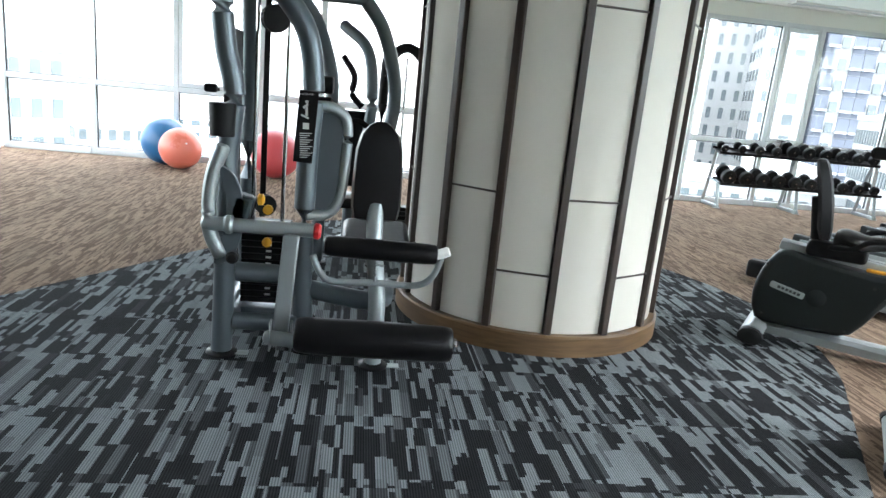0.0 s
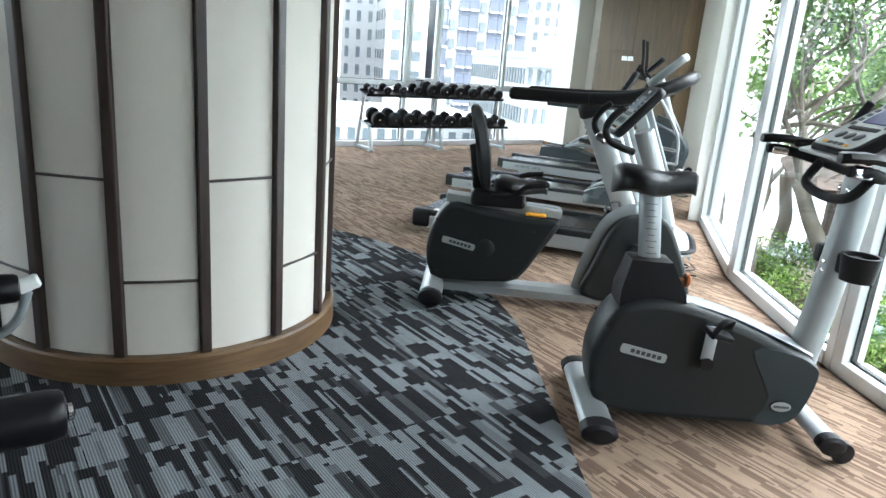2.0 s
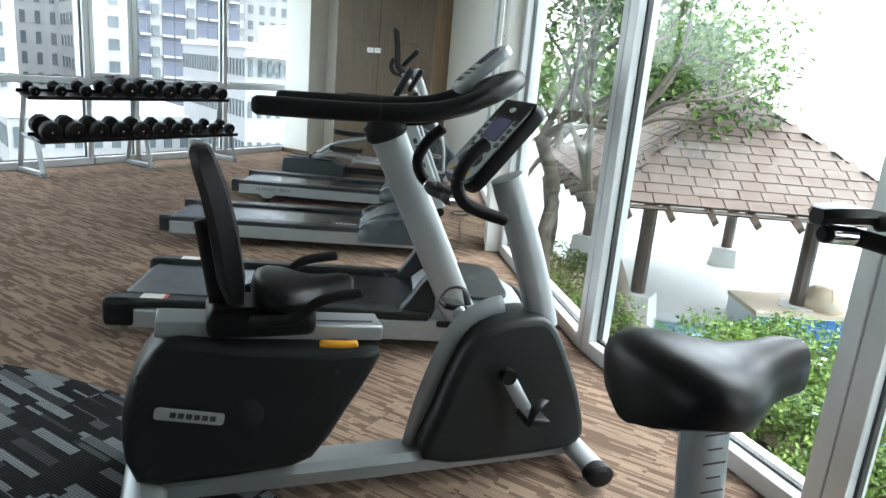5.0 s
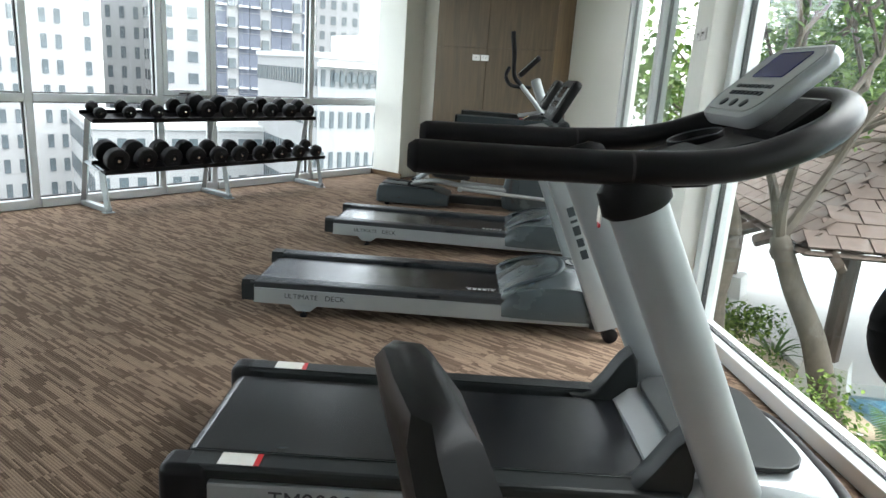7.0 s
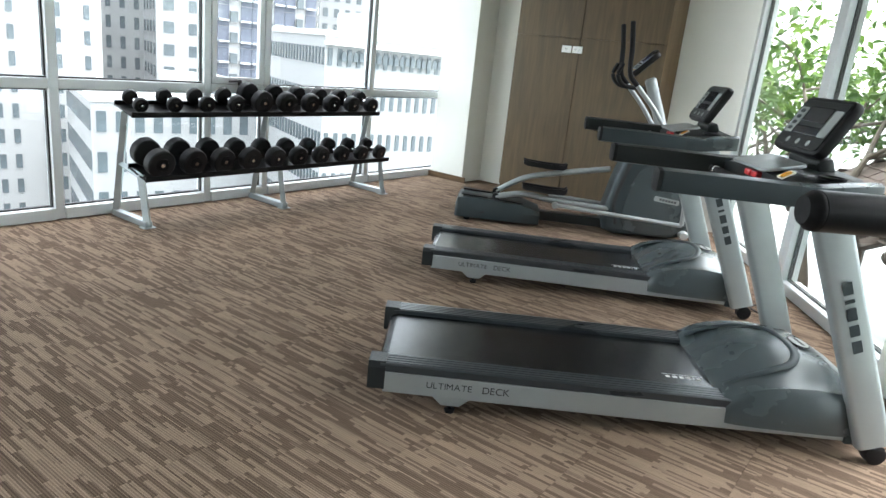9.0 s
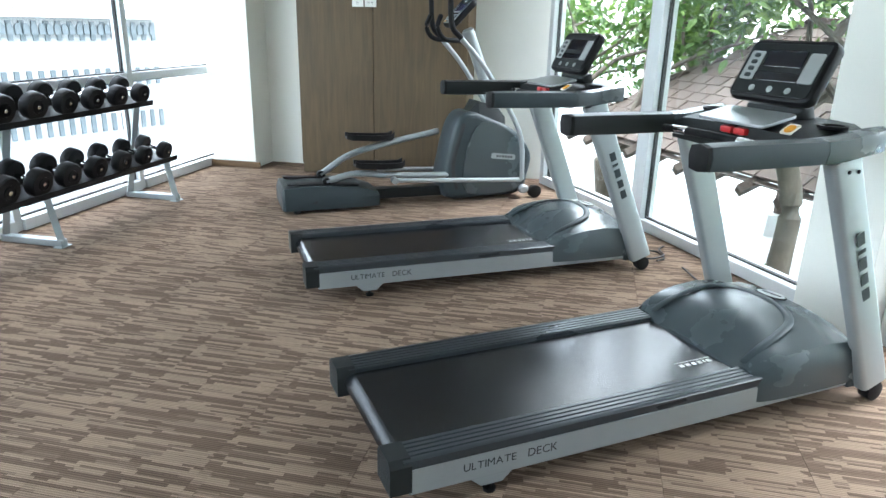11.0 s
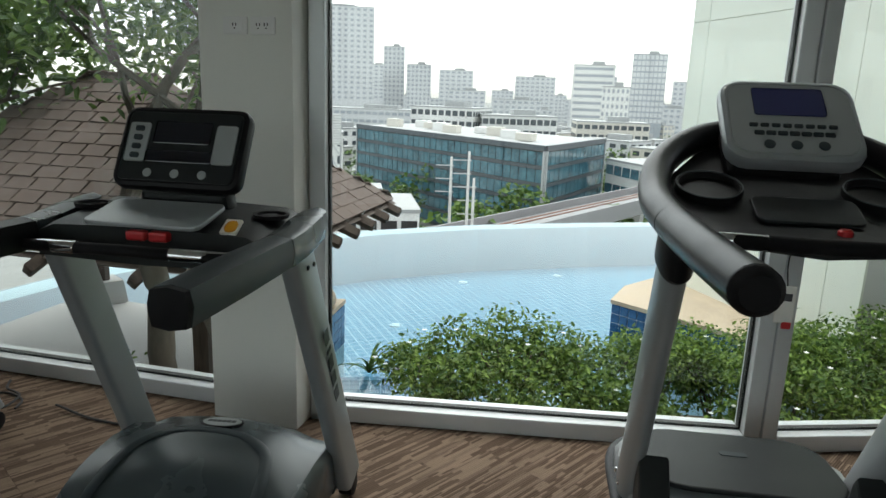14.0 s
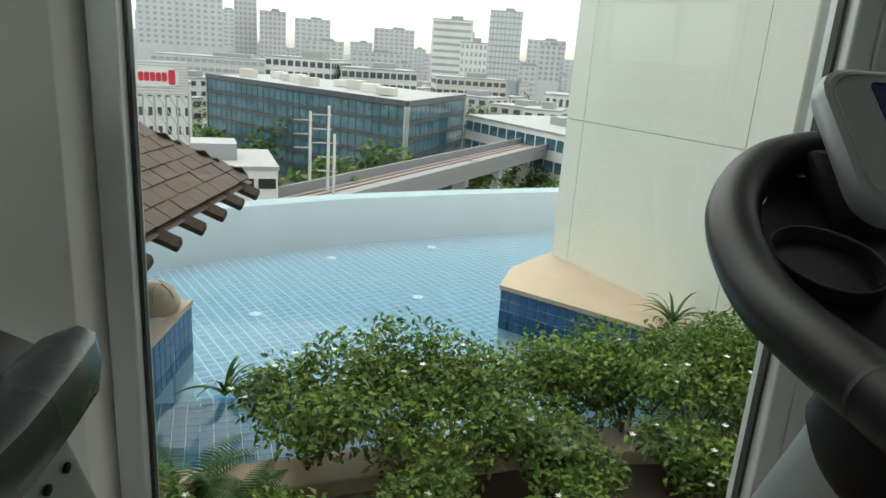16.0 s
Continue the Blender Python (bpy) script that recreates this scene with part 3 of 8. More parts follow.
def deck_treadmill(m):
    """Treadmill with two upright posts; x runs from its rear end to its front, z up."""
    root = thing("treadmill", "silver and black treadmill with two slanting posts and console", "treadmill", m, group="treadmills")
    HW = 0.385
    for s in (-1, 1):
        part("side_frame", plate([(0.05, 0.075), (0.02, 0.17), (1.60, 0.17), (2.02, 0.17), (2.10, 0.07), (1.3, 0.07)], 0.03, 0.004, 1, (0, s * (HW - 0.012), 0)), SILVER, root)
        ribs = [(0.0, 0.172), (0.0, 0.203)] + [(0.006 + 0.0225 * k + dx, 0.203 + dz) for k in range(5) for dx, dz in ((0.0, 0.004), (0.014, 0.004), (0.0165, -0.001), (0.0195, -0.001))] + [(0.119, 0.199), (0.119, 0.172)]
        rail = part("foot_rail", loft([[(x, s * (HW + 0.002 - y), z) for y, z in ribs] for x in (0.03, 1.63)]), RIBBED, root, "dark ribbed foot rail")
        part("end_cap", loft([[(x, s * HW * 1.0 + s * 0.008 - s * y, z) for y, z in ((0.0, 0.09), (0.0, 0.19), (0.02, 0.212), (0.115, 0.212), (0.13, 0.19), (0.13, 0.09))] for x in (-0.02, 0.0, 0.055)]), CHARCOAL, rail)
        part("foot_bracket", plate([(0.26, 0.08), (0.44, 0.08), (0.39, 0.035), (0.31, 0.035)], 0.035, 0.003, 1, (0, s * (HW - 0.02), 0)), SILVER, root)
        part("levelling_foot", lathe([(0.022, 0.0), (0.024, 0.012), (0.009, 0.016), (0.009, 0.04)], 14, (0.35, s * (HW - 0.02), 0)), RUBBER, root)
    belt = [(0.012, 0.135)] + [(0.05 - 0.042 * math.cos(a), 0.142 + 0.042 * math.sin(a)) for a in [radians(v) for v in (0, 30, 60, 90)]] + [(1.55, 0.184), (1.55, 0.168), (0.07, 0.168), (0.05, 0.10)]
    part("belt", plate(belt, 0.53, 0.0, 1), BELT, root, "worn black running belt")
    part("deck", box(1.5, 0.70, 0.05, (0.85, 0, 0.125), bev=0.004), IRON, root)
    part("rear_roller", lathe([(0.036, -0.27), (0.036, 0.27)], 20, (0.055, 0, 0.138), (90, 0, 0)), IRON, root)
    brand_bars(root, pose(1.42, -0.16, 0.186, 0, 0, 90 - 90) @ pose(0, 0, 0, 0, 0, 0), [0.020, 0.022, 0.018, 0.020, 0.006, 0.020], 0.020, LIGHTINK, 0.6)
    part("mark_line", box(0.19, 0.003, 0.001, (1.42, -0.135, 0.1862)), LIGHTINK, root)
    # motor hood: rises from the belt, with raised shoulders
    secs = []
    for x, w, zs, zm in ((1.535, 0.385, 0.205, 0.194), (1.56, 0.395, 0.222, 0.212), (1.61, 0.402, 0.250, 0.246), (1.69, 0.408, 0.276, 0.296), (1.78, 0.41, 0.292, 0.330), (1.90, 0.412, 0.300, 0.352), (2.03, 0.41, 0.288, 0.346), (2.13, 0.40, 0.245, 0.295), (2.19, 0.385, 0.19, 0.22), (2.22, 0.36, 0.13, 0.15)):
        pts = [(x, -w, 0.10), (x, -w - 0.002, zs - 0.03), (x, -w + 0.02, zs), (x, -0.30, zs + 0.012), (x, -0.23, zm - 0.012), (x, -0.12, zm + 0.004), (x, 0, zm + 0.01), (x, 0.12, zm + 0.004), (x, 0.23, zm - 0.012), (x, 0.30, zs + 0.012), (x, w - 0.02, zs), (x, w + 0.002, zs - 0.03), (x, w, 0.10)]
        secs.append(pts)
    hood = part("motor_hood", loft(secs), HOOD, root, "smooth grey motor hood")
    groove = [(1.555, -0.285, 0.228), (1.64, -0.278, 0.274), (1.76, -0.262, 0.316), (1.86, -0.22, 0.340), (1.915, -0.12, 0.357), (1.925, 0, 0.362), (1.915, 0.12, 0.357), (1.86, 0.22, 0.340), (1.76, 0.262, 0.316), (1.64, 0.278, 0.274), (1.555, 0.285, 0.228)]
    part("arch_trim", tube(groove, 0.02, 8, 5, 0.3), SLATE, hood)
    badge(hood, pose(1.99, 0.0, 0.357, 0, 3, 90), 0.15, 0.065)
    for s in (-1, 1):
        foot, head = Vector((2.17, s * 0.425, 0.09)), Vector((1.74, s * 0.392, 1.09))
        post = part("post", loft([[Vector((c.x + a * k, c.y + b, c.z + a * k * 0.35)) for a, b in round_rect(0.135, 0.062, 0.02, 3)] for c, k in ((foot, 1.0), (head, 1.05))]), SILVER, root, "broad flat silver post")
        d = (head - foot)
        ang = math.degrees(math.atan2(-d.x, d.z))
        c = foot + d * 0.52 + Vector((0.0, s * 0.034, 0))
        if s < 0:
            mm = Matrix.Translation(c) @ Euler((radians(90), 0, 0)).to_matrix().to_4x4() @ pose(0, 0, 0, 0, 0, 90 + ang)
        else:
            mm = Matrix.Translation(c) @ Euler((radians(-90), 0, 0)).to_matrix().to_4x4() @ pose(0, 0, 0, 0, 0, 90 - ang)
        brand_bars(post, mm, [0.07, 0.055, 0.05, 0.055, 0.016, 0.055], 0.04, SLATE, 0.55)
        part("base_cap", lathe([(0.03, -0.03), (0.045, -0.025), (0.045, 0.025), (0.03, 0.03)], 18, (2.19, s * 0.42, 0.047), (90, 0, 0)), RUBBER, root)
        arm = part("arm", loft([[(x, s * 0.398 + y * k, z + dz) for y, dz in ((-0.042, -0.045), (-0.05, 0.0), (-0.042, 0.035), (0, 0.045), (0.042, 0.035), (0.05, 0.0), (0.042, -0.045), (0, -0.05))] for x, z, k in ((1.60, 1.125, 1.0), (1.70, 1.13, 1.05), (1.80, 1.145, 1.05), (1.89, 1.155, 0.9), (1.92, 1.155, 0.6))]), HOOD, root)
        part("arm_pad", loft([[(x, s * 0.398 + y * k, z + dz * k) for y, dz in ((-0.04, -0.045), (-0.048, 0.0), (-0.04, 0.036), (0, 0.044), (0.04, 0.036), (0.048, 0.0), (0.04, -0.045), (0, -0.052))] for x, z, k in ((1.055, 1.13, 0.75), (1.065, 1.13, 1.0), (1.32, 1.128, 1.04), (1.60, 1.125, 1.0))]), SLATE if s < 0 else CHARCOAL, arm, "rubber hand rest")
        part("pad_cap", loft([[(x, s * 0.398 + y * k, z + dz * k) for y, dz in ((-0.04, -0.045), (-0.048, 0.0), (-0.04, 0.036), (0, 0.044), (0.04, 0.036), (0.048, 0.0), (0.04, -0.045), (0, -0.052))] for x, z, k in ((1.042, 1.13, 0.72), (1.047, 1.13, 0.96), (1.063, 1.13, 0.98))]), FOAM, arm)
        for k in range(2):
            part("bolt", lathe([(0.008, 0), (0.008, 0.004), (0.003, 0.006)], 10, (1.80 - 0.05 * k, s * 0.426, 1.04), (s * -90, 0, 0)), IRON, root)
        part("bottle_well", lathe([(0.03, 0), (0.052, 0), (0.056, 0.012), (0.045, 0.012), (0.042, 0.003)], 22, (1.78, s * 0.30, 1.182)), FOAM, root)
    grip = part("grip_bar", tube([(1.56, -0.39, 1.10), (1.50, -0.22, 1.115), (1.47, 0, 1.125), (1.50, 0.22, 1.115), (1.56, 0.39, 1.10)], 0.017, 12, 6), FOAM, root)
    for s in (-1, 1):
        part("pulse_grip", tube([(1.53, s * 0.30, 1.109), (1.495, s * 0.20, 1.117), (1.482, s * 0.14, 1.121)], 0.0185, 12, 4), CHROME, grip)
    dash = part("dashboard", loft([[(x, y, z) for y, z in ((-0.355, z0 - 0.05), (-0.36, z0 + 0.02), (-0.30, z0 + 0.045), (0, z0 + 0.055), (0.30, z0 + 0.045), (0.36, z0 + 0.02), (0.355, z0 - 0.05), (0, z0 - 0.06))] for x, z0 in ((1.60, 1.11), (1.66, 1.125), (1.80, 1.14), (1.90, 1.15))]), CHARCOAL, root)
    part("shelf", slab(0.19, 0.36, 0.03, 0.014, pose(1.65, 0, 1.195, 0, -12, 0)), PALE, dash, "pale silver reading shelf")
    for y in (-0.045, 0.025):
        part("stop_button", box(0.035, 0.06, 0.03, (1.592, y, 1.142), bev=0.008), REDPL, dash)
    part("sticker", slab(0.06, 0.05, 0.004, 0.001, pose(1.62, -0.25, 1.178, 0, -30, 0)), STICKER, dash)
    part("sticker_mark", slab(0.045, 0.035, 0.015, 0.001, pose(1.619, -0.25, 1.1792, 0, -30, 0)), YELLOW, dash)
    con = part("console", slab(0.27, 0.42, 0.04, 0.05, pose(1.822, 0, 1.368, 0, -62, 0), 0.014), IRON, root, "tilted black console")
    cm = pose(1.822, 0, 1.368, 0, -62, 0) @ pose(0, 0, 0.026)
    part("overlay", slab(0.23, 0.38, 0.02, 0.002, cm), CHARCOAL, con)
    part("window", slab(0.075, 0.19, 0.006, 0.003, cm @ pose(0.045, 0.0, 0.002)), SCREEN, con)
    part("window", slab(0.04, 0.22, 0.006, 0.003, cm @ pose(-0.035, 0.0, 0.002)), SCREEN, con)
    for y in (-0.145, 0.145):
        part("key_field", slab(0.13, 0.07, 0.01, 0.002, cm @ pose(0.01, y, 0.002)), OVERLAY, con)
    for i in range(4):
        part("key", slab(0.018, 0.03, 0.006, 0.003, cm @ pose(0.055 - 0.03 * i, 0.145, 0.0035)), SLATE, con)
    for y in (-0.09, 0, 0.09):
        part("round_key", moved(lathe([(0.014, 0), (0.014, 0.003), (0.01, 0.004)], 16), cm @ pose(-0.09, y, 0.001)), OVERLAY, con)
    part("console_neck", box(0.07, 0.30, 0.10, (1.84, 0, 1.20), (0, -20, 0), bev=0.02), CHARCOAL, root)
    mm = pose(0.43, -(HW + 0.0035), 0.128, 90, 0, 0)
    lettering("letter", "ULTIMATE", 0.042, mm @ pose(-0.09, 0, 0), SLATE, root, 0.0004)
    lettering("letter", "DECK", 0.046, mm @ pose(0.115, 0, 0), INK, root, 0.0004)
    part("cross_brace", box(0.10, 0.80, 0.06, (2.12, 0, 0.09), bev=0.01), SLATE, root)
    return root


T2 = pose(5.011, 6.728, 0, 0, 0, -54.6)
T3 = pose(6.611, 7.677, 0, 0, 0, -58.2)
tm = deck_treadmill(T2)
tm3 = copy_thing(tm, T3)


def loop_treadmill(m):
    """Treadmill with one thick hand rail that sweeps round the console."""
    root = thing("treadmill", "black and silver treadmill with thick looping handrail and white base", "treadmill", m, group="treadmills")
    HW = 0.40
    for s in (-1, 1):
        part("side_frame", plate([(0.10, 0.055), (0.10, 0.155), (1.7, 0.165), (2.12, 0.16), (2.2, 0.11), (2.0, 0.05)], 0.05, 0.012, 1, (0, s * (HW - 0.01), 0)), PALE, root, "silver side frame")
        part("foot_rail", joined(box(1.62, 0.10, 0.05, (0.86, s * (HW - 0.035), 0.186), bev=0.014), box(1.62, 0.008, 0.006, (0.86, s * (HW - 0.075), 0.212), bev=0.002)), CHARCOAL, root)
        cap = part("end_cap", box(0.16, 0.125, 0.15, (0.055, s * (HW - 0.03), 0.135), bev=0.03, seg=3), IRON, root)
        part("sticker", box(0.12, 0.07, 0.001, (0.22, s * (HW - 0.035), 0.2117)), STICKER, cap, "white warning sticker")
        part("sticker_end", box(0.018, 0.07, 0.001, (0.285, s * (HW - 0.035), 0.2123)), REDPL, cap)
        part("foot", lathe([(0.025, 0), (0.027, 0.012), (0.01, 0.018), (0.01, 0.055)], 14, (0.34, s * 0.33, 0)), RUBBER, root)
        part("foot", lathe([(0.025, 0), (0.027, 0.012), (0.01, 0.018), (0.01, 0.055)], 14, (1.80, s * 0.33, 0)), RUBBER, root)
        foot, head = Vector((1.89, s * 0.385, 0.10)), Vector((1.365, s * 0.405, 1.14))
        post = part("post", tube([foot, head], 0.088, 22, 1, 0.45, up=(0, 1, 0), cap=0.04), PALE, root, "broad oval silver post")
        for dx, dz in ((-0.045, 0.04), (0.045, 0.04), (0.0, -0.03)):
            part("bolt", lathe([(0.01, 0), (0.01, 0.004), (0.004, 0.008)], 12, (1.85 + dx, s * 0.422, 0.17 + dz), (s * -90, 0, 0)), CHROME, post)
        part("post_cuff", tube([(1.385, s * 0.405, 1.10), (1.36, s * 0.405, 1.165)], 0.104, 22, 1, 0.48, up=(0, 1, 0)), IRON, root)
        part("cheek", plate([(1.42, 0.20), (1.52, 0.215), (1.66, 0.40), (1.70, 0.22), (1.62, 0.12), (1.5, 0.15)], 0.10, 0.012, 3, (0, s * 0.34, 0)), CHARCOAL, root)
    belt = [(0.01, 0.13)] + [(0.05 - 0.042 * math.cos(a), 0.15 + 0.042 * math.sin(a)) for a in [radians(v) for v in (0, 30, 60, 90)]] + [(1.62, 0.192), (1.62, 0.176), (0.07, 0.176), (0.05, 0.1)]
    part("belt", plate(belt, 0.56, 0.0, 1), BELT, root, "black running belt")
    part("deck", box(1.55, 0.70, 0.06, (0.86, 0, 0.13), bev=0.004), IRON, root)
    part("rear_roller", lathe([(0.038, -0.28), (0.038, 0.28)], 20, (0.055, 0, 0.146), (90, 0, 0)), IRON, root)
    secs = []
    for x, w, z in ((1.60, 0.36, 0.205), (1.66, 0.37, 0.255), (1.80, 0.41, 0.275), (1.98, 0.42, 0.27), (2.14, 0.40, 0.235), (2.24, 0.35, 0.185), (2.27, 0.30, 0.14)):
        secs.append([(x, -w, 0.12), (x, -w, z - 0.06), (x, -w + 0.03, z - 0.02), (x, -w * 0.6, z), (x, 0, z + 0.008), (x, w * 0.6, z), (x, w - 0.03, z - 0.02), (x, w, z - 0.06), (x, w, 0.12)])
    hood = part("motor_hood", loft(secs), PALE, root, "glossy silver motor hood")
    part("hood_inset", slab(0.44, 0.68, 0.14, 0.02, pose(1.90, 0, 0.279, 0, 1.5, 0), 0.006), CHARCOAL, hood)
    part("mark", slab(0.035, 0.10, 0.015, 0.003, pose(1.95, 0, 0.2885, 0, 1.5, 0), 0.0), SLATE, hood)
    part("bumper", tube([(1.72, -0.42, 0.155), (2.10, -0.41, 0.155), (2.26, -0.30, 0.155), (2.285, 0, 0.155), (2.26, 0.30, 0.155), (2.10, 0.41, 0.155), (1.72, 0.42, 0.155)], 0.03, 12, 6, 0.5), IRON, root)
    rail = part("handrail", tube([(0.75, -0.39, 1.195), (1.05, -0.41, 1.198), (1.36, -0.425, 1.206), (1.64, -0.43, 1.235), (1.87, -0.38, 1.315), (2.03, -0.23, 1.388), (2.08, 0, 1.412), (2.03, 0.23, 1.388), (1.87, 0.38, 1.315), (1.64, 0.43, 1.235), (1.36, 0.425, 1.206), (1.05, 0.41, 1.198), (0.75, 0.39, 1.195)], 0.049, 18, 6, 0.95, cap=0.35), VINYL, root, "thick black padded handrail loop")
    for s in (-1, 1):
        part("rail_joint", tube([(1.34, s * 0.424, 1.205), (1.348, s * 0.424, 1.2055)], 0.0505, 18, 1, 0.92, cap=0.0), GASKET, rail)
        part("rail_cap", tube([(0.738, s * 0.39, 1.195), (0.75, s * 0.39, 1.195)], 0.0495, 18, 1, 0.92, cap=0.4), FOAM, rail)
        part("bottle_well", lathe([(0.075, -0.03), (0.10, -0.03), (0.104, 0.02), (0.092, 0.02), (0.086, -0.024)], 26, (1.76, s * 0.25, 1.245), (0, -18, 0)), FOAM, root)
        part("cup_ring", moved(tube([(0.1 * math.cos(radians(15 * k)), 0.1 * math.sin(radians(15 * k)), 0.021) for k in range(25)], 0.0025, 6, 1), pose(1.76, s * 0.25, 1.245, 0, -18, 0)), SLATE, root)
    dash = part("dashboard", loft([[(x, y, z) for y, z in ((-w, z0 - 0.02), (-w, z0), (0, z0 + 0.006), (w, z0), (w, z0 - 0.02), (0, z0 - 0.05))] for x, w, z0 in ((1.44, 0.36, 1.165), (1.58, 0.37, 1.18), (1.84, 0.36, 1.27), (2.02, 0.22, 1.36))]), IRON, root)
    part("grip_bar", tube([(1.44, -0.38, 1.155), (1.39, -0.2, 1.16), (1.38, 0, 1.16), (1.39, 0.2, 1.16), (1.44, 0.38, 1.155)], 0.021, 12, 5), FOAM, dash)
    for s in (-1, 1):
        part("pulse_grip", tube([(1.41, s * 0.29, 1.158), (1.388, s * 0.17, 1.16)], 0.0225, 12, 2), CHROME, dash)
    part("stop_knob", lathe([(0.02, 0), (0.02, 0.014), (0.014, 0.02)], 18, (1.49, -0.06, 1.172)), REDPL, dash)
    part("tray", slab(0.14, 0.30, 0.03, 0.012, pose(1.62, 0, 1.215, 0, -22, 0)), CHARCOAL, dash)
    con = part("console", slab(0.35, 0.42, 0.07, 0.055, pose(1.88, 0, 1.445, 0, -42, 0), 0.016), PALE, root, "rounded silver console")
    cm = pose(1.88, 0, 1.445, 0, -42, 0) @ pose(0, 0, 0.028)
    part("overlay", slab(0.30, 0.38, 0.06, 0.002, cm), OVERLAY, con)
    part("window", slab(0.12, 0.22, 0.01, 0.003, cm @ pose(0.07, 0, 0.002)), BLUESCREEN, con, "dim blue screen")
    for i in range(8):
        part("key", slab(0.014, 0.026, 0.004, 0.003, cm @ pose(-0.035, -0.119 + 0.034 * i, 0.002)), SLATE, con)
    for i in range(7):
        part("key", slab(0.016, 0.03, 0.004, 0.003, cm @ pose(-0.068, -0.105 + 0.035 * i, 0.002)), SLATE, con)
    for y in (-0.08, 0.0, 0.08):
        part("round_key", moved(lathe([(0.017, 0), (0.017, 0.004), (0.012, 0.005)], 16), cm @ pose(-0.115, y, 0.001)), SLATE, con)
    part("console_back", box(0.05, 0.36, 0.20, (1.94, 0, 1.345), (0, 50, 0), bev=0.02), IRON, root)
    lettering("letter", "TM9000A", 0.078, pose(0.50, -(HW + 0.0155), 0.105, 90, 0, 0), INK, root, 0.0005)
    tag = part("safety_tag", box(0.006, 0.05, 0.10, (1.40, 0.10, 1.0), bev=0.002), STICKER, root, "hanging white safety tag")
    part("tag_ink", box(0.001, 0.03, 0.02, (1.3962, 0.10, 1.02)), INK, tag)
    part("tag_end", box(0.008, 0.025, 0.02, (1.40, 0.09, 0.944), bev=0.003), REDPL, tag)
    part("tag_cord", tube([(1.41, 0.10, 1.15), (1.405, 0.105, 1.10), (1.40, 0.10, 1.05)], 0.002, 6, 3), CABLE, tag)
    return root


T1 = pose(3.655, 5.34, 0, 0, 0, -53.5) @ Matrix.Diagonal((1, 1, 1.045, 1))
loop_treadmill(T1)


def seat_saddle(cx, cz, length, width, thick):
    """A bicycle saddle: wide and raised at the back, narrow at the nose, rounded all round."""
    secs = []
    for f, w, dz in ((0.0, 0.22, -0.02), (0.025, 0.55, -0.004), (0.08, 0.82, 0.008), (0.18, 0.98, 0.012), (0.32, 1.0, 0.006), (0.46, 0.84, -0.004), (0.58, 0.60, -0.008), (0.72, 0.41, -0.004), (0.86, 0.33, 0.003), (0.96, 0.25, 0.0), (1.0, 0.10, -0.012)):
        x, hw = cx - length / 2 + f * length, width / 2 * w
        ring = []
        for k in range(16):
            a = 2 * math.pi * k / 16
            c, q = math.cos(a), math.sin(a)
            y = hw * math.copysign(abs(c) ** 0.75, c)
            z = thick * (0.42 * abs(q) ** 0.8 if q > 0 else -0.62 * abs(q) ** 0.7 * (0.55 + 0.45 * min(1, w + 0.3)))
            ring.append((x, y, cz + dz + z - 0.10 * thick * (abs(c) ** 3)))
        secs.append(ring)
    return loft(secs)


def pedals(root, x, z, reach, angle):
    """Two cranks with strapped pedals on one axle."""
    for s in (-1, 1):
        a = radians(angle if s < 0 else angle + 180)
        ex, ez = x + reach * math.sin(a), z - reach * math.cos(a)
        y = s * 0.155
        crank = part("crank", tube([(x, y, z), (ex, y, ez)], 0.026, 12, 1, 0.45, up=(0, 1, 0)), PALE, root, "pale metal crank")
        ped = part("pedal", box(0.10, 0.085, 0.026, (ex, s * 0.215, ez), (0, 12, 0), bev=0.008), RUBBER, crank)
        part("strap", tube([(ex - 0.045, s * 0.262, ez), (ex - 0.01, s * 0.25, ez + 0.055), (ex + 0.04, s * 0.215, ez + 0.065), (ex + 0.05, s * 0.175, ez + 0.012)], 0.016, 8, 4, 0.25), RUBBER, crank)
        part("hub", lathe([(0.028, -0.018), (0.03, 0.0), (0.028, 0.018)], 16, (x, y, z), (90, 0, 0)), IRON, crank)


def side_badge(root, m, w=0.19, h=0.042):
    """A long pale name plate without letters."""
    b = part("name_plate", slab(w, h, h * 0.3, 0.004, m, 0.001), OVERLAY, root)
    brand_bars(b, m @ pose(0.01, 0, 0.0028), [w * 0.085] * 6, h * 0.42, INK, 0.35)


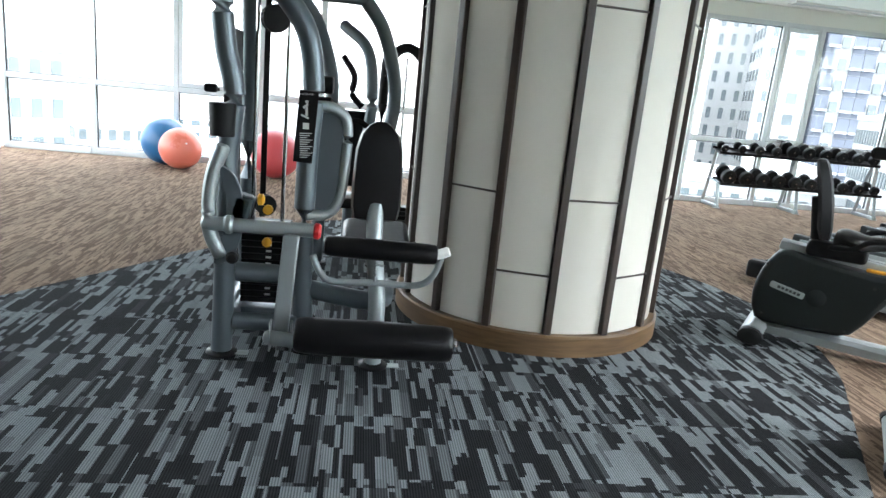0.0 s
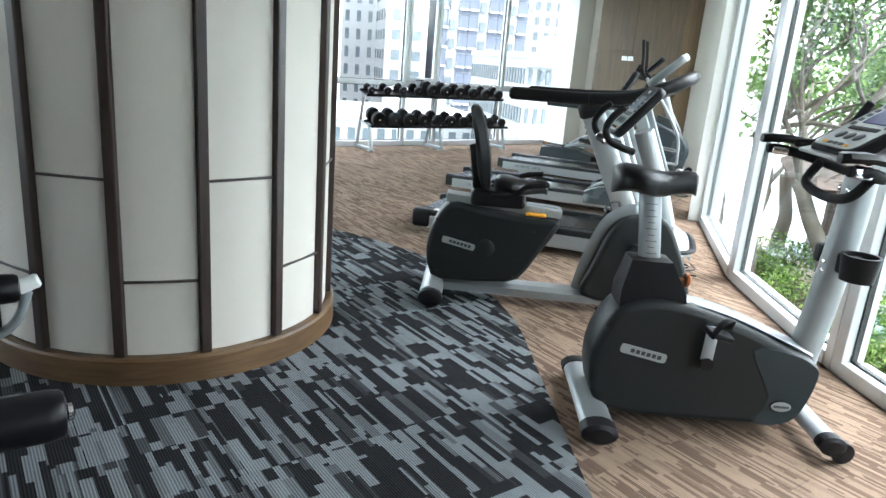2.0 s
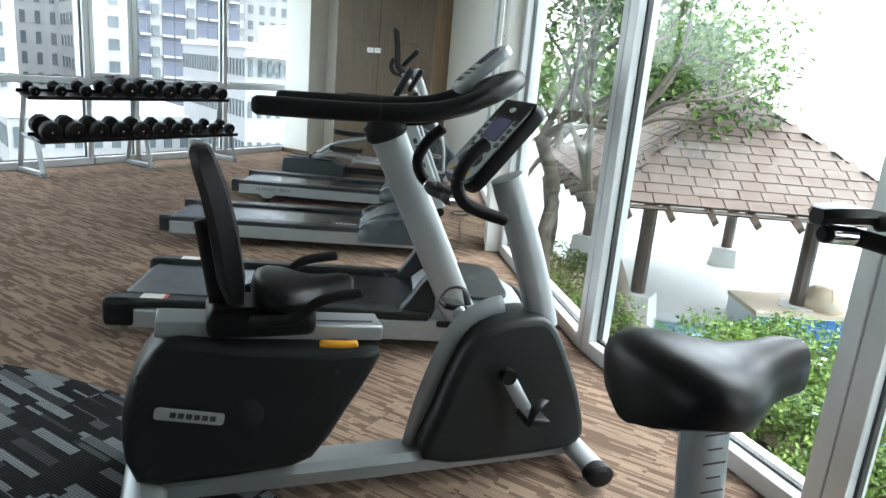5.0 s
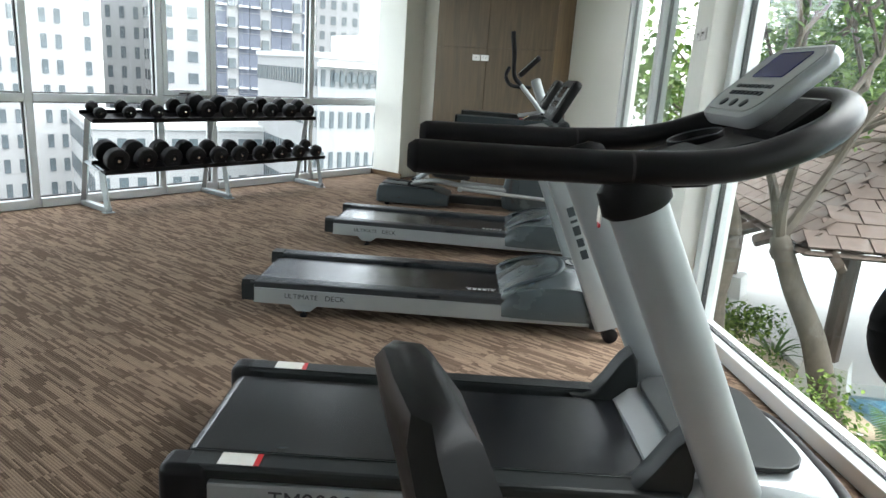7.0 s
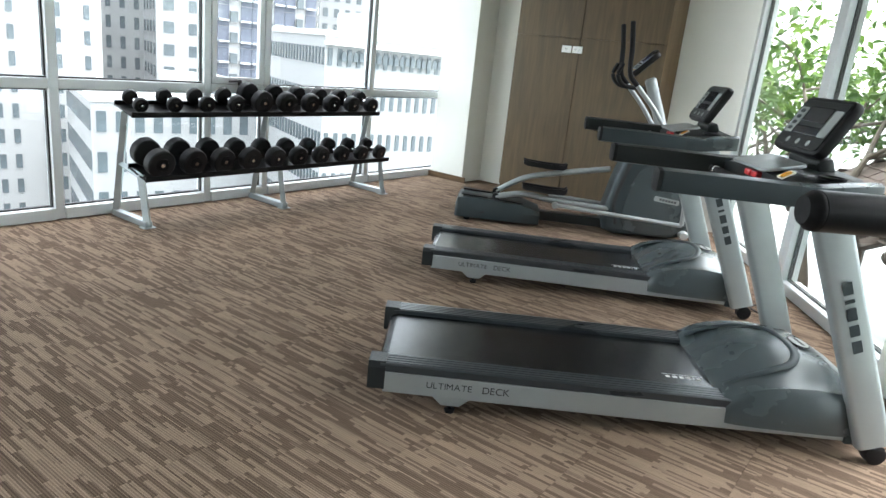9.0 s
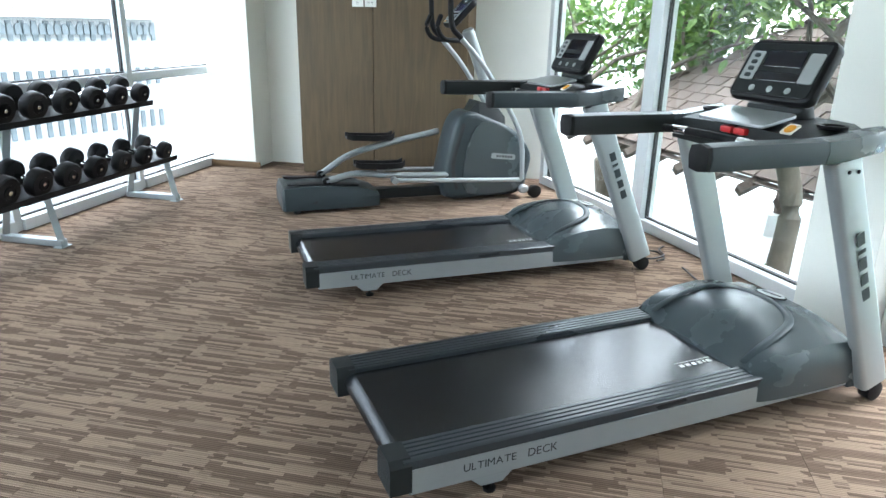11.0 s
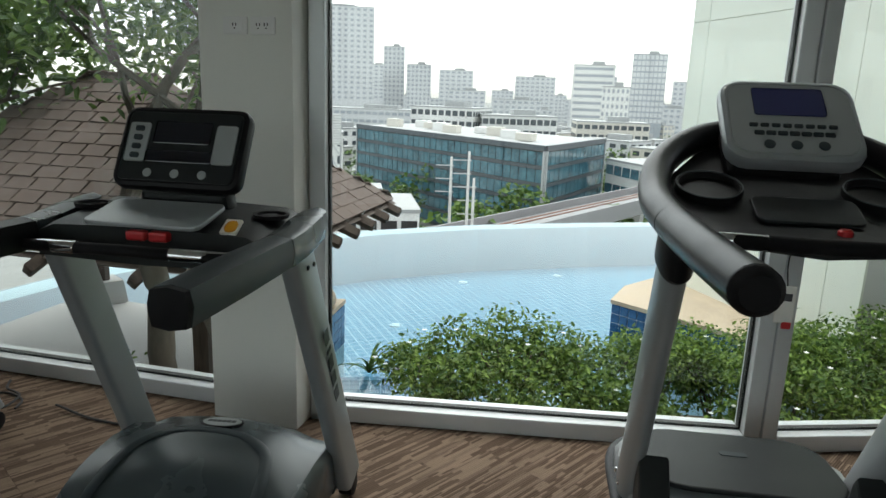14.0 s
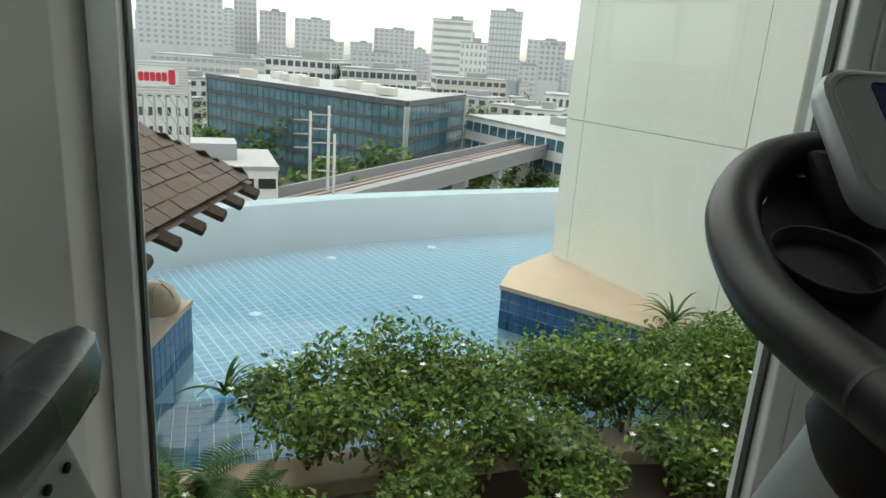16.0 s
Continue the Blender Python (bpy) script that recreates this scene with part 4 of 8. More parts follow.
def bike_console(root, m, tall=0.36, wide=0.26):
    """A tilted display with keys and a blue-grey screen; m looks out of its face along z, y to its left, x up."""
    con = part("console", slab(tall, wide, 0.05, 0.055, m, 0.016), IRON, root)
    c = m @ pose(0, 0, 0.0285)
    part("overlay", slab(tall * 0.9, wide * 0.9, 0.04, 0.002, c), OVERLAY, con)
    part("header", slab(tall * 0.16, wide * 0.86, 0.03, 0.003, c @ pose(tall * 0.36, 0, 0.0008)), CHARCOAL, con)
    part("window", slab(tall * 0.27, wide * 0.5, 0.008, 0.004, c @ pose(tall * 0.13, 0, 0.001)), BLUESCREEN, con)
    part("window", slab(tall * 0.06, wide * 0.62, 0.008, 0.004, c @ pose(-tall * 0.1, 0, 0.001)), SCREEN, con)
    part("emblem", moved(lathe([(0.5, 0), (0.5, 1)], 18), c @ pose(tall * 0.36, 0, 0.002) @ Matrix.Diagonal((0.022, 0.045, 0.002, 1))), WHITE, con)
    for s in (-1, 1):
        for k in range(4):
            part("key", slab(0.02, 0.026, 0.005, 0.003, c @ pose(tall * (0.22 - 0.085 * k), s * wide * 0.36, 0.001)), SLATE, con)
    for y in (-0.065, 0.0, 0.065):
        part("round_pad", moved(lathe([(0.5, 0), (0.5, 0.5), (0.4, 1)], 20), c @ pose(-tall * 0.24, y, 0.001) @ Matrix.Diagonal((0.05, 0.052, 0.004, 1))), SLATE, con)
    for k in range(5):
        part("key", slab(0.016, 0.024, 0.004, 0.003, c @ pose(-tall * 0.39, -0.08 + 0.04 * k, 0.001)), YELLOW if k in (0, 4) else SLATE, con)
    return con


def upright_bike(m):
    root = thing("upright_bike", "charcoal upright exercise bike with black saddle and silver column", "exercise bike", m)
    rear = part("rear_stabiliser", tube([(-0.07, -0.28, 0.07), (-0.07, 0.28, 0.07)], 0.07, 14, 1, 0.6, cap=0.1), PALE, root, "silver rear stabiliser with black ends")
    for s in (-1, 1):
        part("end_cap", tube([(-0.07, s * 0.265, 0.068), (-0.07, s * 0.33, 0.066)], 0.076, 14, 1, 0.62, cap=0.2), RUBBER, rear)
        part("levelling_foot", lathe([(0.026, 0), (0.028, 0.014), (0.01, 0.02), (0.01, 0.04)], 14, (-0.07, s * 0.26, 0)), RUBBER, rear)
    front = part("front_stabiliser", tube([(0.88, -0.25, 0.08), (0.88, 0.25, 0.08)], 0.05, 14, 1, 0.7, cap=0.1), PALE, root)
    for s in (-1, 1):
        part("wheel", lathe([(0.03, -0.022), (0.046, -0.018), (0.046, 0.018), (0.03, 0.022)], 18, (0.93, s * 0.26, 0.05), (90, 0, 0)), RUBBER, front)
        part("end_cap", tube([(0.88, s * 0.235, 0.08), (0.88, s * 0.285, 0.08)], 0.056, 14, 1, 0.75, cap=0.2), RUBBER, front)
    body = part("body", plate([(-0.06, 0.10), (-0.10, 0.24), (-0.09, 0.38), (-0.02, 0.52), (0.10, 0.575), (0.27, 0.565), (0.50, 0.50), (0.70, 0.42), (0.82, 0.37), (0.86, 0.31), (0.82, 0.14), (0.74, 0.065), (0.35, 0.05), (0.05, 0.055)], 0.235, 0.035, 3, seg=3), CHARCOAL, root, "charcoal moulded body")
    part("spine", tube([(0.22, 0, 0.575), (0.45, 0, 0.525), (0.72, 0, 0.425), (0.84, 0, 0.372)], 0.06, 12, 5, 0.25, cap=0.05), PALE, body, "silver spine strip")
    for s in (-1, 1):
        part("shroud", plate([(0.62, 0.075), (0.66, 0.20), (0.56, 0.40), (0.72, 0.40), (0.82, 0.36), (0.85, 0.30), (0.81, 0.14), (0.74, 0.075)], 0.012, 0.005, 3, (0, s * 0.118, 0)), SLATE, body)
        side_badge(body, pose(0.112, s * 0.120, 0.345, 90 if s < 0 else -90, 0, 0 if s < 0 else 180) @ pose(0, 0, 0, 0, 0, -11 if s < 0 else 11), 0.20, 0.042)
        bm = pose(0.72, s * 0.125, 0.16, 90 if s < 0 else -90, 0, 0)
        badge(body, bm, 0.085, 0.045)
        for x, z in ((-0.055, 0.44), (-0.02, 0.10), (0.62, 0.09)):
            part("screw", lathe([(0.009, 0), (0.009, 0.004)], 12, (x, s * 0.117, z), (s * -90, 0, 0)), GASKET, body)
    pedals(root, 0.36, 0.34, 0.155, 178)
    part("seat_shroud", loft([[(x, y, z) for x, y in ((cx - a, -b), (cx + a, -b), (cx + a, b), (cx - a, b))] for cx, a, b, z in ((0.13, 0.14, 0.085, 0.52), (0.125, 0.135, 0.082, 0.60), (0.105, 0.085, 0.062, 0.73), (0.10, 0.07, 0.055, 0.735))]), IRON, root)
    post = part("seat_post", tube([(0.11, 0, 0.68), (0.065, 0, 1.02)], 0.047, 16, 1, 0.55, up=(0, 1, 0)), PALE, root, "silver seat post with height marks")
    for k in range(9):
        z = 0.755 + 0.026 * k
        part("height_mark", box(0.028 if k % 2 else 0.045, 0.001, 0.0025, (0.11 - 0.132 * (z - 0.68), -0.0262, z)), INK, post)
    sd = part("saddle", seat_saddle(0.078, 1.062, 0.34, 0.26, 0.10), VINYL, root, "glossy black padded saddle")
    part("saddle_base", box(0.16, 0.09, 0.03, (0.07, 0, 1.03), bev=0.01), IRON, sd)
    part("adjust_knob", joined(tube([(0.22, 0, 0.64), (0.26, 0, 0.645)], 0.009, 10, 1), lathe([(0.012, 0), (0.03, 0.008), (0.03, 0.02), (0.016, 0.03)], 16, (0.262, 0, 0.645), (0, 90, 0))), ORANGE, root, "orange pull knob")
    col = part("column", tube([(0.82, 0, 0.30), (0.86, 0, 0.62), (0.89, 0, 0.95), (0.895, 0, 1.14)], 0.066, 18, 5, 0.72, up=(0, 1, 0), cap=0.05), PALE, root, "silver steering column")
    for z in (0.80, 0.765):
        part("bolt", lathe([(0.011, 0), (0.011, 0.006), (0.005, 0.009)], 12, (0.818, -0.012, z - 0.02), (0, -90, 0)), CHROME, col)
    part("bottle_holder", joined(lathe([(0.045, 0.0), (0.062, 0.0), (0.074, 0.105), (0.062, 0.105), (0.052, 0.012)], 20, (0.885, -0.145, 0.745)), box(0.07, 0.08, 0.085, (0.885, -0.07, 0.79), bev=0.01)), RUBBER, root)
    part("phone_holder", joined(box(0.075, 0.06, 0.085, (0.87, 0.09, 0.795), bev=0.015), box(0.05, 0.05, 0.05, (0.88, 0.06, 0.79), bev=0.01)), RUBBER, root)
    bar = part("handlebar", tube([(0.65, -0.335, 1.195), (0.74, -0.325, 1.19), (0.84, -0.23, 1.165), (0.87, 0, 1.15), (0.84, 0.23, 1.165), (0.74, 0.325, 1.19), (0.65, 0.335, 1.195)], 0.021, 12, 6), FOAM, root)
    part("lower_loop", tube([(0.82, -0.20, 1.165), (0.765, -0.175, 1.08), (0.765, 0, 1.05), (0.765, 0.175, 1.08), (0.82, 0.20, 1.165)], 0.02, 12, 6), FOAM, bar)
    for s in (-1, 1):
        part("arm_rest", loft([[(x, s * yc + y * w, z + dz) for y, dz in ((-1, 0), (-0.7, 0.018), (0.7, 0.018), (1, 0), (0.7, -0.018), (-0.7, -0.018))] for x, yc, w, z in ((0.61, 0.33, 0.02, 1.238), (0.63, 0.33, 0.042, 1.243), (0.72, 0.325, 0.05, 1.245), (0.81, 0.30, 0.035, 1.232), (0.87, 0.27, 0.02, 1.218))]), VINYL, bar)
        part("aero_grip", tube([(0.74, s * 0.28, 1.232), (0.83, s * 0.215, 1.252), (0.91, s * 0.20, 1.325), (0.972, s * 0.198, 1.425)], 0.019, 12, 6), FOAM, bar)
        part("pulse_grip", tube([(0.665, s * 0.335, 1.195), (0.73, s * 0.327, 1.191)], 0.0235, 12, 1), CHROME, bar)
        for z in (1.085, 1.045):
            part("bolt", lathe([(0.011, 0), (0.011, 0.006), (0.005, 0.009)], 12, (0.835, s * 0.03, z), (0, -90, 0)), CHROME, col)
    bike_console(root, pose(0.905, 0, 1.325, 0, -33, 0), 0.40, 0.33)
    part("console_tray", slab(0.10, 0.40, 0.03, 0.012, pose(0.755, 0, 1.225, 0, -14, 0)), OVERLAY, root)
    return root


upright_bike(pose(2.395, 2.138, 0, 0, 0, -38))


def recumbent_bike(m):
    root = thing("recumbent_bike", "charcoal recumbent exercise bike with tall black backrest", "exercise bike", m)
    rear = part("rear_stabiliser", tube([(0.02, -0.28, 0.09), (0.02, 0.28, 0.09)], 0.07, 14, 1, 0.7, cap=0.1), PALE, root)
    for s in (-1, 1):
        part("end_cap", tube([(0.02, s * 0.265, 0.075), (0.02, s * 0.315, 0.072)], 0.075, 14, 1, 0.75, cap=0.2), RUBBER, rear)
        part("levelling_foot", lathe([(0.026, 0), (0.028, 0.014), (0.01, 0.02), (0.01, 0.05)], 14, (0.02, s * 0.26, 0)), RUBBER, rear)
    part("base_beam", loft([[(x, -0.07, z0), (x, -0.075, z0 + 0.05), (x, -0.05, z0 + 0.075), (x, 0.05, z0 + 0.075), (x, 0.075, z0 + 0.05), (x, 0.07, z0)] for x, z0 in ((0.05, 0.055), (0.8, 0.045), (1.58, 0.045))]), PALE, root, "long silver base beam")
    front = part("front_stabiliser", tube([(1.60, -0.24, 0.07), (1.60, 0.24, 0.07)], 0.05, 14, 1, 0.75, cap=0.1), PALE, root)
    for s in (-1, 1):
        part("end_cap", tube([(1.60, s * 0.23, 0.065), (1.60, s * 0.275, 0.065)], 0.056, 14, 1, 0.8, cap=0.2), RUBBER, front)
    body = part("rear_body", plate([(0.00, 0.15), (-0.04, 0.32), (-0.01, 0.48), (0.06, 0.60), (0.14, 0.63), (0.30, 0.60), (0.60, 0.565), (0.76, 0.565), (0.75, 0.49), (0.66, 0.34), (0.55, 0.17), (0.40, 0.14), (0.15, 0.13)], 0.22, 0.03, 2, seg=3), CHARCOAL, root, "charcoal moulded seat housing")
    for s in (-1, 1):
        side_badge(body, pose(0.16, s * 0.113, 0.376, 90 if s < 0 else -90, 0, 0 if s < 0 else 180) @ pose(0, 0, 0, 0, 0, -12 if s < 0 else 12), 0.21, 0.042)
        part("boss", moved(lathe([(0.06, 0), (0.05, 0.006), (0.0, 0.009)], 24), pose(0.33, s * 0.108, 0.36, s * -90, 0, 0)), CHARCOAL, body)
        for x, z in ((0.02, 0.52), (0.04, 0.19), (0.62, 0.49), (0.52, 0.19)):
            part("screw", lathe([(0.009, 0), (0.009, 0.004)], 12, (x, s * 0.109, z), (s * -90, 0, 0)), GASKET, body)
    part("seat_rail", box(0.72, 0.13, 0.055, (0.42, 0, 0.625), (0, 4, 0), bev=0.008), PALE, root, "silver seat slide rail")
    part("rail_scale", box(0.30, 0.012, 0.001, (0.60, -0.03, 0.6425), (0, 4, 0)), INK, root)
    part("carriage", box(0.34, 0.20, 0.10, (0.38, 0, 0.665), bev=0.03, seg=3), IRON, root)
    seat = part("seat_pad", seat_saddle(0.515, 0.755, 0.33, 0.34, 0.09), VINYL, root, "black padded seat")
    back = []
    for z, x, w, t in ((0.73, 0.30, 0.10, 0.028), (0.80, 0.287, 0.125, 0.042), (0.95, 0.265, 0.135, 0.043), (1.08, 0.235, 0.132, 0.041), (1.15, 0.213, 0.125, 0.039), (1.195, 0.199, 0.108, 0.034), (1.214, 0.193, 0.085, 0.022), (1.218, 0.191, 0.06, 0.01)):
        back.append([(x - t, -w * 0.8, z), (x - t * 0.4, -w, z), (x + t * 0.8, -w * 0.85, z), (x + t, 0, z), (x + t * 0.8, w * 0.85, z), (x - t * 0.4, w, z), (x - t, w * 0.8, z), (x - t * 1.1, 0, z)])
    br = part("backrest", loft(back), VINYL, root, "tall black vinyl backrest")
    part("back_shell", tube([(0.27, 0, 0.64), (0.245, 0, 0.80), (0.215, 0, 0.98)], 0.02, 12, 4, 2.0, up=(1, 0, 0)), IRON, br)
    part("adjust_lever", tube([(0.56, -0.12, 0.60), (0.62, -0.135, 0.60), (0.67, -0.14, 0.602)], 0.017, 10, 3, 0.7), YELLOW, root, "yellow seat lever")
    for s in (-1, 1):
        part("side_grip", tube([(0.34, s * 0.15, 0.70), (0.46, s * 0.20, 0.72), (0.54, s * 0.21, 0.78), (0.66, s * 0.21, 0.80)], 0.017, 10, 5), FOAM, root)
    shell = part("front_body", plate([(0.96, 0.10), (1.00, 0.30), (1.08, 0.52), (1.16, 0.61), (1.30, 0.64), (1.42, 0.62), (1.52, 0.45), (1.60, 0.25), (1.60, 0.10), (1.3, 0.07)], 0.20, 0.03, 3, seg=3), CHARCOAL, root, "charcoal drive housing")
    part("edge_trim", tube([(0.945, 0, 0.12), (0.99, 0, 0.32), (1.07, 0, 0.54), (1.155, 0, 0.625), (1.25, 0, 0.655)], 0.05, 10, 5, 0.25, up=(0, 1, 0)), PALE, shell)
    pedals(root, 1.225, 0.45, 0.165, 32)
    col = part("column", tube([(1.43, 0, 0.57), (1.34, 0, 0.83), (1.21, 0, 1.14)], 0.06, 16, 5, 0.75, up=(0, 1, 0), cap=0.05), PALE, root)
    bar = part("handlebar", tube([(0.985, -0.17, 1.085), (0.965, -0.09, 1.075), (0.985, 0, 1.07), (0.965, 0.09, 1.075), (0.985, 0.17, 1.085)], 0.02, 12, 6), FOAM, root)
    for s in (-1, 1):
        part("side_handle", tube([(1.03, s * 0.205, 1.28), (0.975, s * 0.21, 1.225), (0.945, s * 0.208, 1.155), (0.975, s * 0.20, 1.09), (1.05, s * 0.205, 1.055), (1.12, s * 0.21, 1.035)], 0.021, 12, 6), FOAM, bar)
        part("pulse_grip", tube([(0.972, s * 0.13, 1.08), (0.985, s * 0.165, 1.085)], 0.023, 12, 1), CHROME, bar)
    bike_console(root, pose(1.145, 0, 1.25, 0, -50, 0), 0.37, 0.27)
    return root


recumbent_bike(pose(2.576, 3.761, 0, 0, 0, -39))


def cross_trainer(m):
    """Elliptical trainer; x runs from its rear rails to the drive housing."""
    root = thing("elliptical_trainer", "grey elliptical cross trainer with silver arms and black pedals", "elliptical trainer", m)
    rear = part("rear_base", loft([[(x, -w, 0.03), (x, -w - 0.005, 0.12), (x, -w + 0.03, z), (x, 0, z + 0.004), (x, w - 0.03, z), (x, w + 0.005, 0.12), (x, w, 0.03)] for x, w, z in ((-0.02, 0.235, 0.16), (0.0, 0.255, 0.21), (0.20, 0.26, 0.225), (0.62, 0.25, 0.20), (0.80, 0.235, 0.14))]), SLATE, root, "slate grey moulded rear base")
    for s in (-1, 1):
        part("roller_track", box(0.60, 0.085, 0.012, (0.33, s * 0.145, 0.222), (0, 3, 0), bev=0.004), IRON, rear)
        part("vent", box(0.09, 0.006, 0.03, (0.22, s * 0.26, 0.10), bev=0.002), GASKET, rear)
        part("foot", lathe([(0.03, 0), (0.03, 0.02), (0.012, 0.03)], 14, (0.1, s * 0.2, 0)), RUBBER, rear)
    part("centre_beam", box(1.1, 0.13, 0.09, (1.25, 0, 0.085), bev=0.015), CHARCOAL, root)
    house = part("drive_housing", plate([(1.42, 0.05), (1.44, 0.40), (1.52, 0.70), (1.64, 0.80), (1.85, 0.74), (2.10, 0.62), (2.26, 0.42), (2.24, 0.22), (2.16, 0.05), (1.8, 0.03)], 0.36, 0.05, 3, seg=3), SLATE, root, "large slate grey drive housing")
    for s in (-1, 1):
        part("face_panel", plate([(1.62, 0.08), (1.60, 0.40), (1.70, 0.68), (1.88, 0.70), (2.08, 0.58), (2.20, 0.40), (2.17, 0.22), (2.10, 0.08)], 0.014, 0.006, 3, (0, s * 0.182, 0)), HOOD, house)
        side_badge(house, pose(1.97, s * 0.191, 0.40, 90 if s < 0 else -90, 0, 0 if s < 0 else 180) @ pose(0, 0, 0, 0, 0, -6 if s < 0 else 6), 0.24, 0.05)
    part("slot", tube([(1.53, -0.172, 0.12), (1.49, -0.172, 0.35), (1.58, -0.172, 0.70)], 0.022, 10, 5, 0.6, up=(0, 1, 0)), GASKET, house)
    part("top_cowl", loft([[(x, -w, z0), (x, -w * 0.7, z0 + h), (x, w * 0.7, z0 + h), (x, w, z0)] for x, w, z0, h in ((1.66, 0.10, 0.74, 0.05), (1.74, 0.15, 0.74, 0.15), (1.92, 0.15, 0.68, 0.16), (2.02, 0.10, 0.62, 0.12))]), CHARCOAL, house)
    for s in (-1, 1):
        part("wheel", lathe([(0.04, -0.03), (0.06, -0.025), (0.06, 0.025), (0.04, 0.03)], 18, (2.30, s * 0.20, 0.06), (90, 0, 0)), RUBBER, root)
    part("front_beam", tube([(2.18, -0.22, 0.09), (2.18, 0.22, 0.09)], 0.05, 14, 1, 0.8), PALE, root)
    col = part("column", tube([(1.98, 0, 0.70), (1.82, 0, 1.10), (1.66, 0, 1.48)], 0.055, 16, 4, 0.8, up=(0, 1, 0)), PALE, root, "silver column")
    hb = part("fixed_handle", tube([(1.36, -0.14, 1.60), (1.33, -0.15, 1.50), (1.40, -0.14, 1.41), (1.58, -0.05, 1.40), (1.58, 0.05, 1.40), (1.40, 0.14, 1.41), (1.33, 0.15, 1.50), (1.36, 0.14, 1.60)], 0.02, 12, 6), FOAM, root)
    bike_console(root, pose(1.58, 0, 1.62, 0, -46, 0), 0.30, 0.26)
    for s in (-1, 1):
        arm = part("swing_arm", tube([(2.13, s * 0.27, 0.20), (2.10, s * 0.275, 0.55), (1.98, s * 0.28, 0.80), (1.72, s * 0.28, 1.18), (1.50, s * 0.27, 1.42)], 0.022, 12, 6), PALE, root, "bent silver swing arm")
        part("hand_grip", tube([(1.50, s * 0.27, 1.42), (1.42, s * 0.255, 1.52), (1.40, s * 0.25, 1.75), (1.40 - 0.03, s * 0.25, 1.96)], 0.023, 12, 6), FOAM, arm)
        part("push_rod", tube([(2.13, s * 0.255, 0.19), (1.60, s * 0.255, 0.215), (0.93, s * 0.25, 0.245)], 0.02, 10, 1), PALE, root)
        part("rod_joint", lathe([(0.03, -0.03), (0.03, 0.03)], 14, (0.93, s * 0.25, 0.245), (90, 0, 0)), PALE, root)
        up = 0.30 if s > 0 else 0.0
        rail = part("pedal_arm", tube([(0.36, s * 0.145, 0.245), (0.62, s * 0.15, 0.30 + up * 0.35), (0.95, s * 0.15, 0.27 + up * 0.75), (1.45, s * 0.15, 0.25 + up * 1.15)], 0.028, 12, 6), PALE, root, "silver pedal arm")
        part("roller", lathe([(0.035, -0.025), (0.035, 0.025)], 16, (0.36, s * 0.145, 0.245), (90, 0, 0)), RUBBER, rail)
        pz = 0.355 + up * 0.62
        part("foot_pedal", loft([[(x, s * 0.17 - w, z), (x, s * 0.17 - w - 0.004, z + 0.05), (x, s * 0.17 - w + 0.012, z + 0.05), (x, s * 0.17 - w + 0.014, z + 0.016), (x, s * 0.17 + w - 0.014, z + 0.016), (x, s * 0.17 + w - 0.012, z + 0.05), (x, s * 0.17 + w + 0.004, z + 0.05), (x, s * 0.17 + w, z)] for x, w, z in ((0.60, 0.05, pz + 0.012), (0.64, 0.07, pz), (0.85, 0.078, pz - 0.012), (1.00, 0.07, pz - 0.01), (1.03, 0.05, pz + 0.012))]), RUBBER, rail, "black cupped foot pedal")
    return root


cross_trainer(pose(8.16, 8.53, 0, 0, 0, -58.2))


# ---- dumbbell rack ----
def dumbbell(name, r, wide, handle, label):
    """A round-headed dumbbell that lies along y."""
    root = thing(name, label, "dumbbell", group="dumbbells on the rack")
    for s in (-1, 1):
        y = s * (handle / 2 + wide / 2)
        head = part("weight", lathe([(r * 0.55, -wide / 2), (r * 0.92, -wide / 2 + 0.004), (r, -wide / 2 + 0.014), (r, wide / 2 - 0.014), (r * 0.92, wide / 2 - 0.004), (r * 0.55, wide / 2)], 24, (0, y, 0), (90, 0, 0)), RUBBER, root)
        part("end_ring", lathe([(r * 0.5, -0.002), (r * 0.5, 0.004), (r * 0.42, 0.005), (r * 0.42, 0.0)], 20, (0, s * (handle / 2 + wide), 0), (-90 * s, 0, 0)), IRON, head)
        part("end_bolt", lathe([(r * 0.15, 0), (r * 0.15, 0.006), (r * 0.08, 0.008)], 10, (0, s * (handle / 2 + wide), 0), (-90 * s, 0, 0)), CHROME, head)
    part("handle", lathe([(0.014, -handle / 2 - 0.01), (0.0165, -0.03), (0.0175, 0), (0.0165, 0.03), (0.014, handle / 2 + 0.01)], 14, (0, 0, 0), (90, 0, 0)), CHROME, root, "chrome handle")
    return root


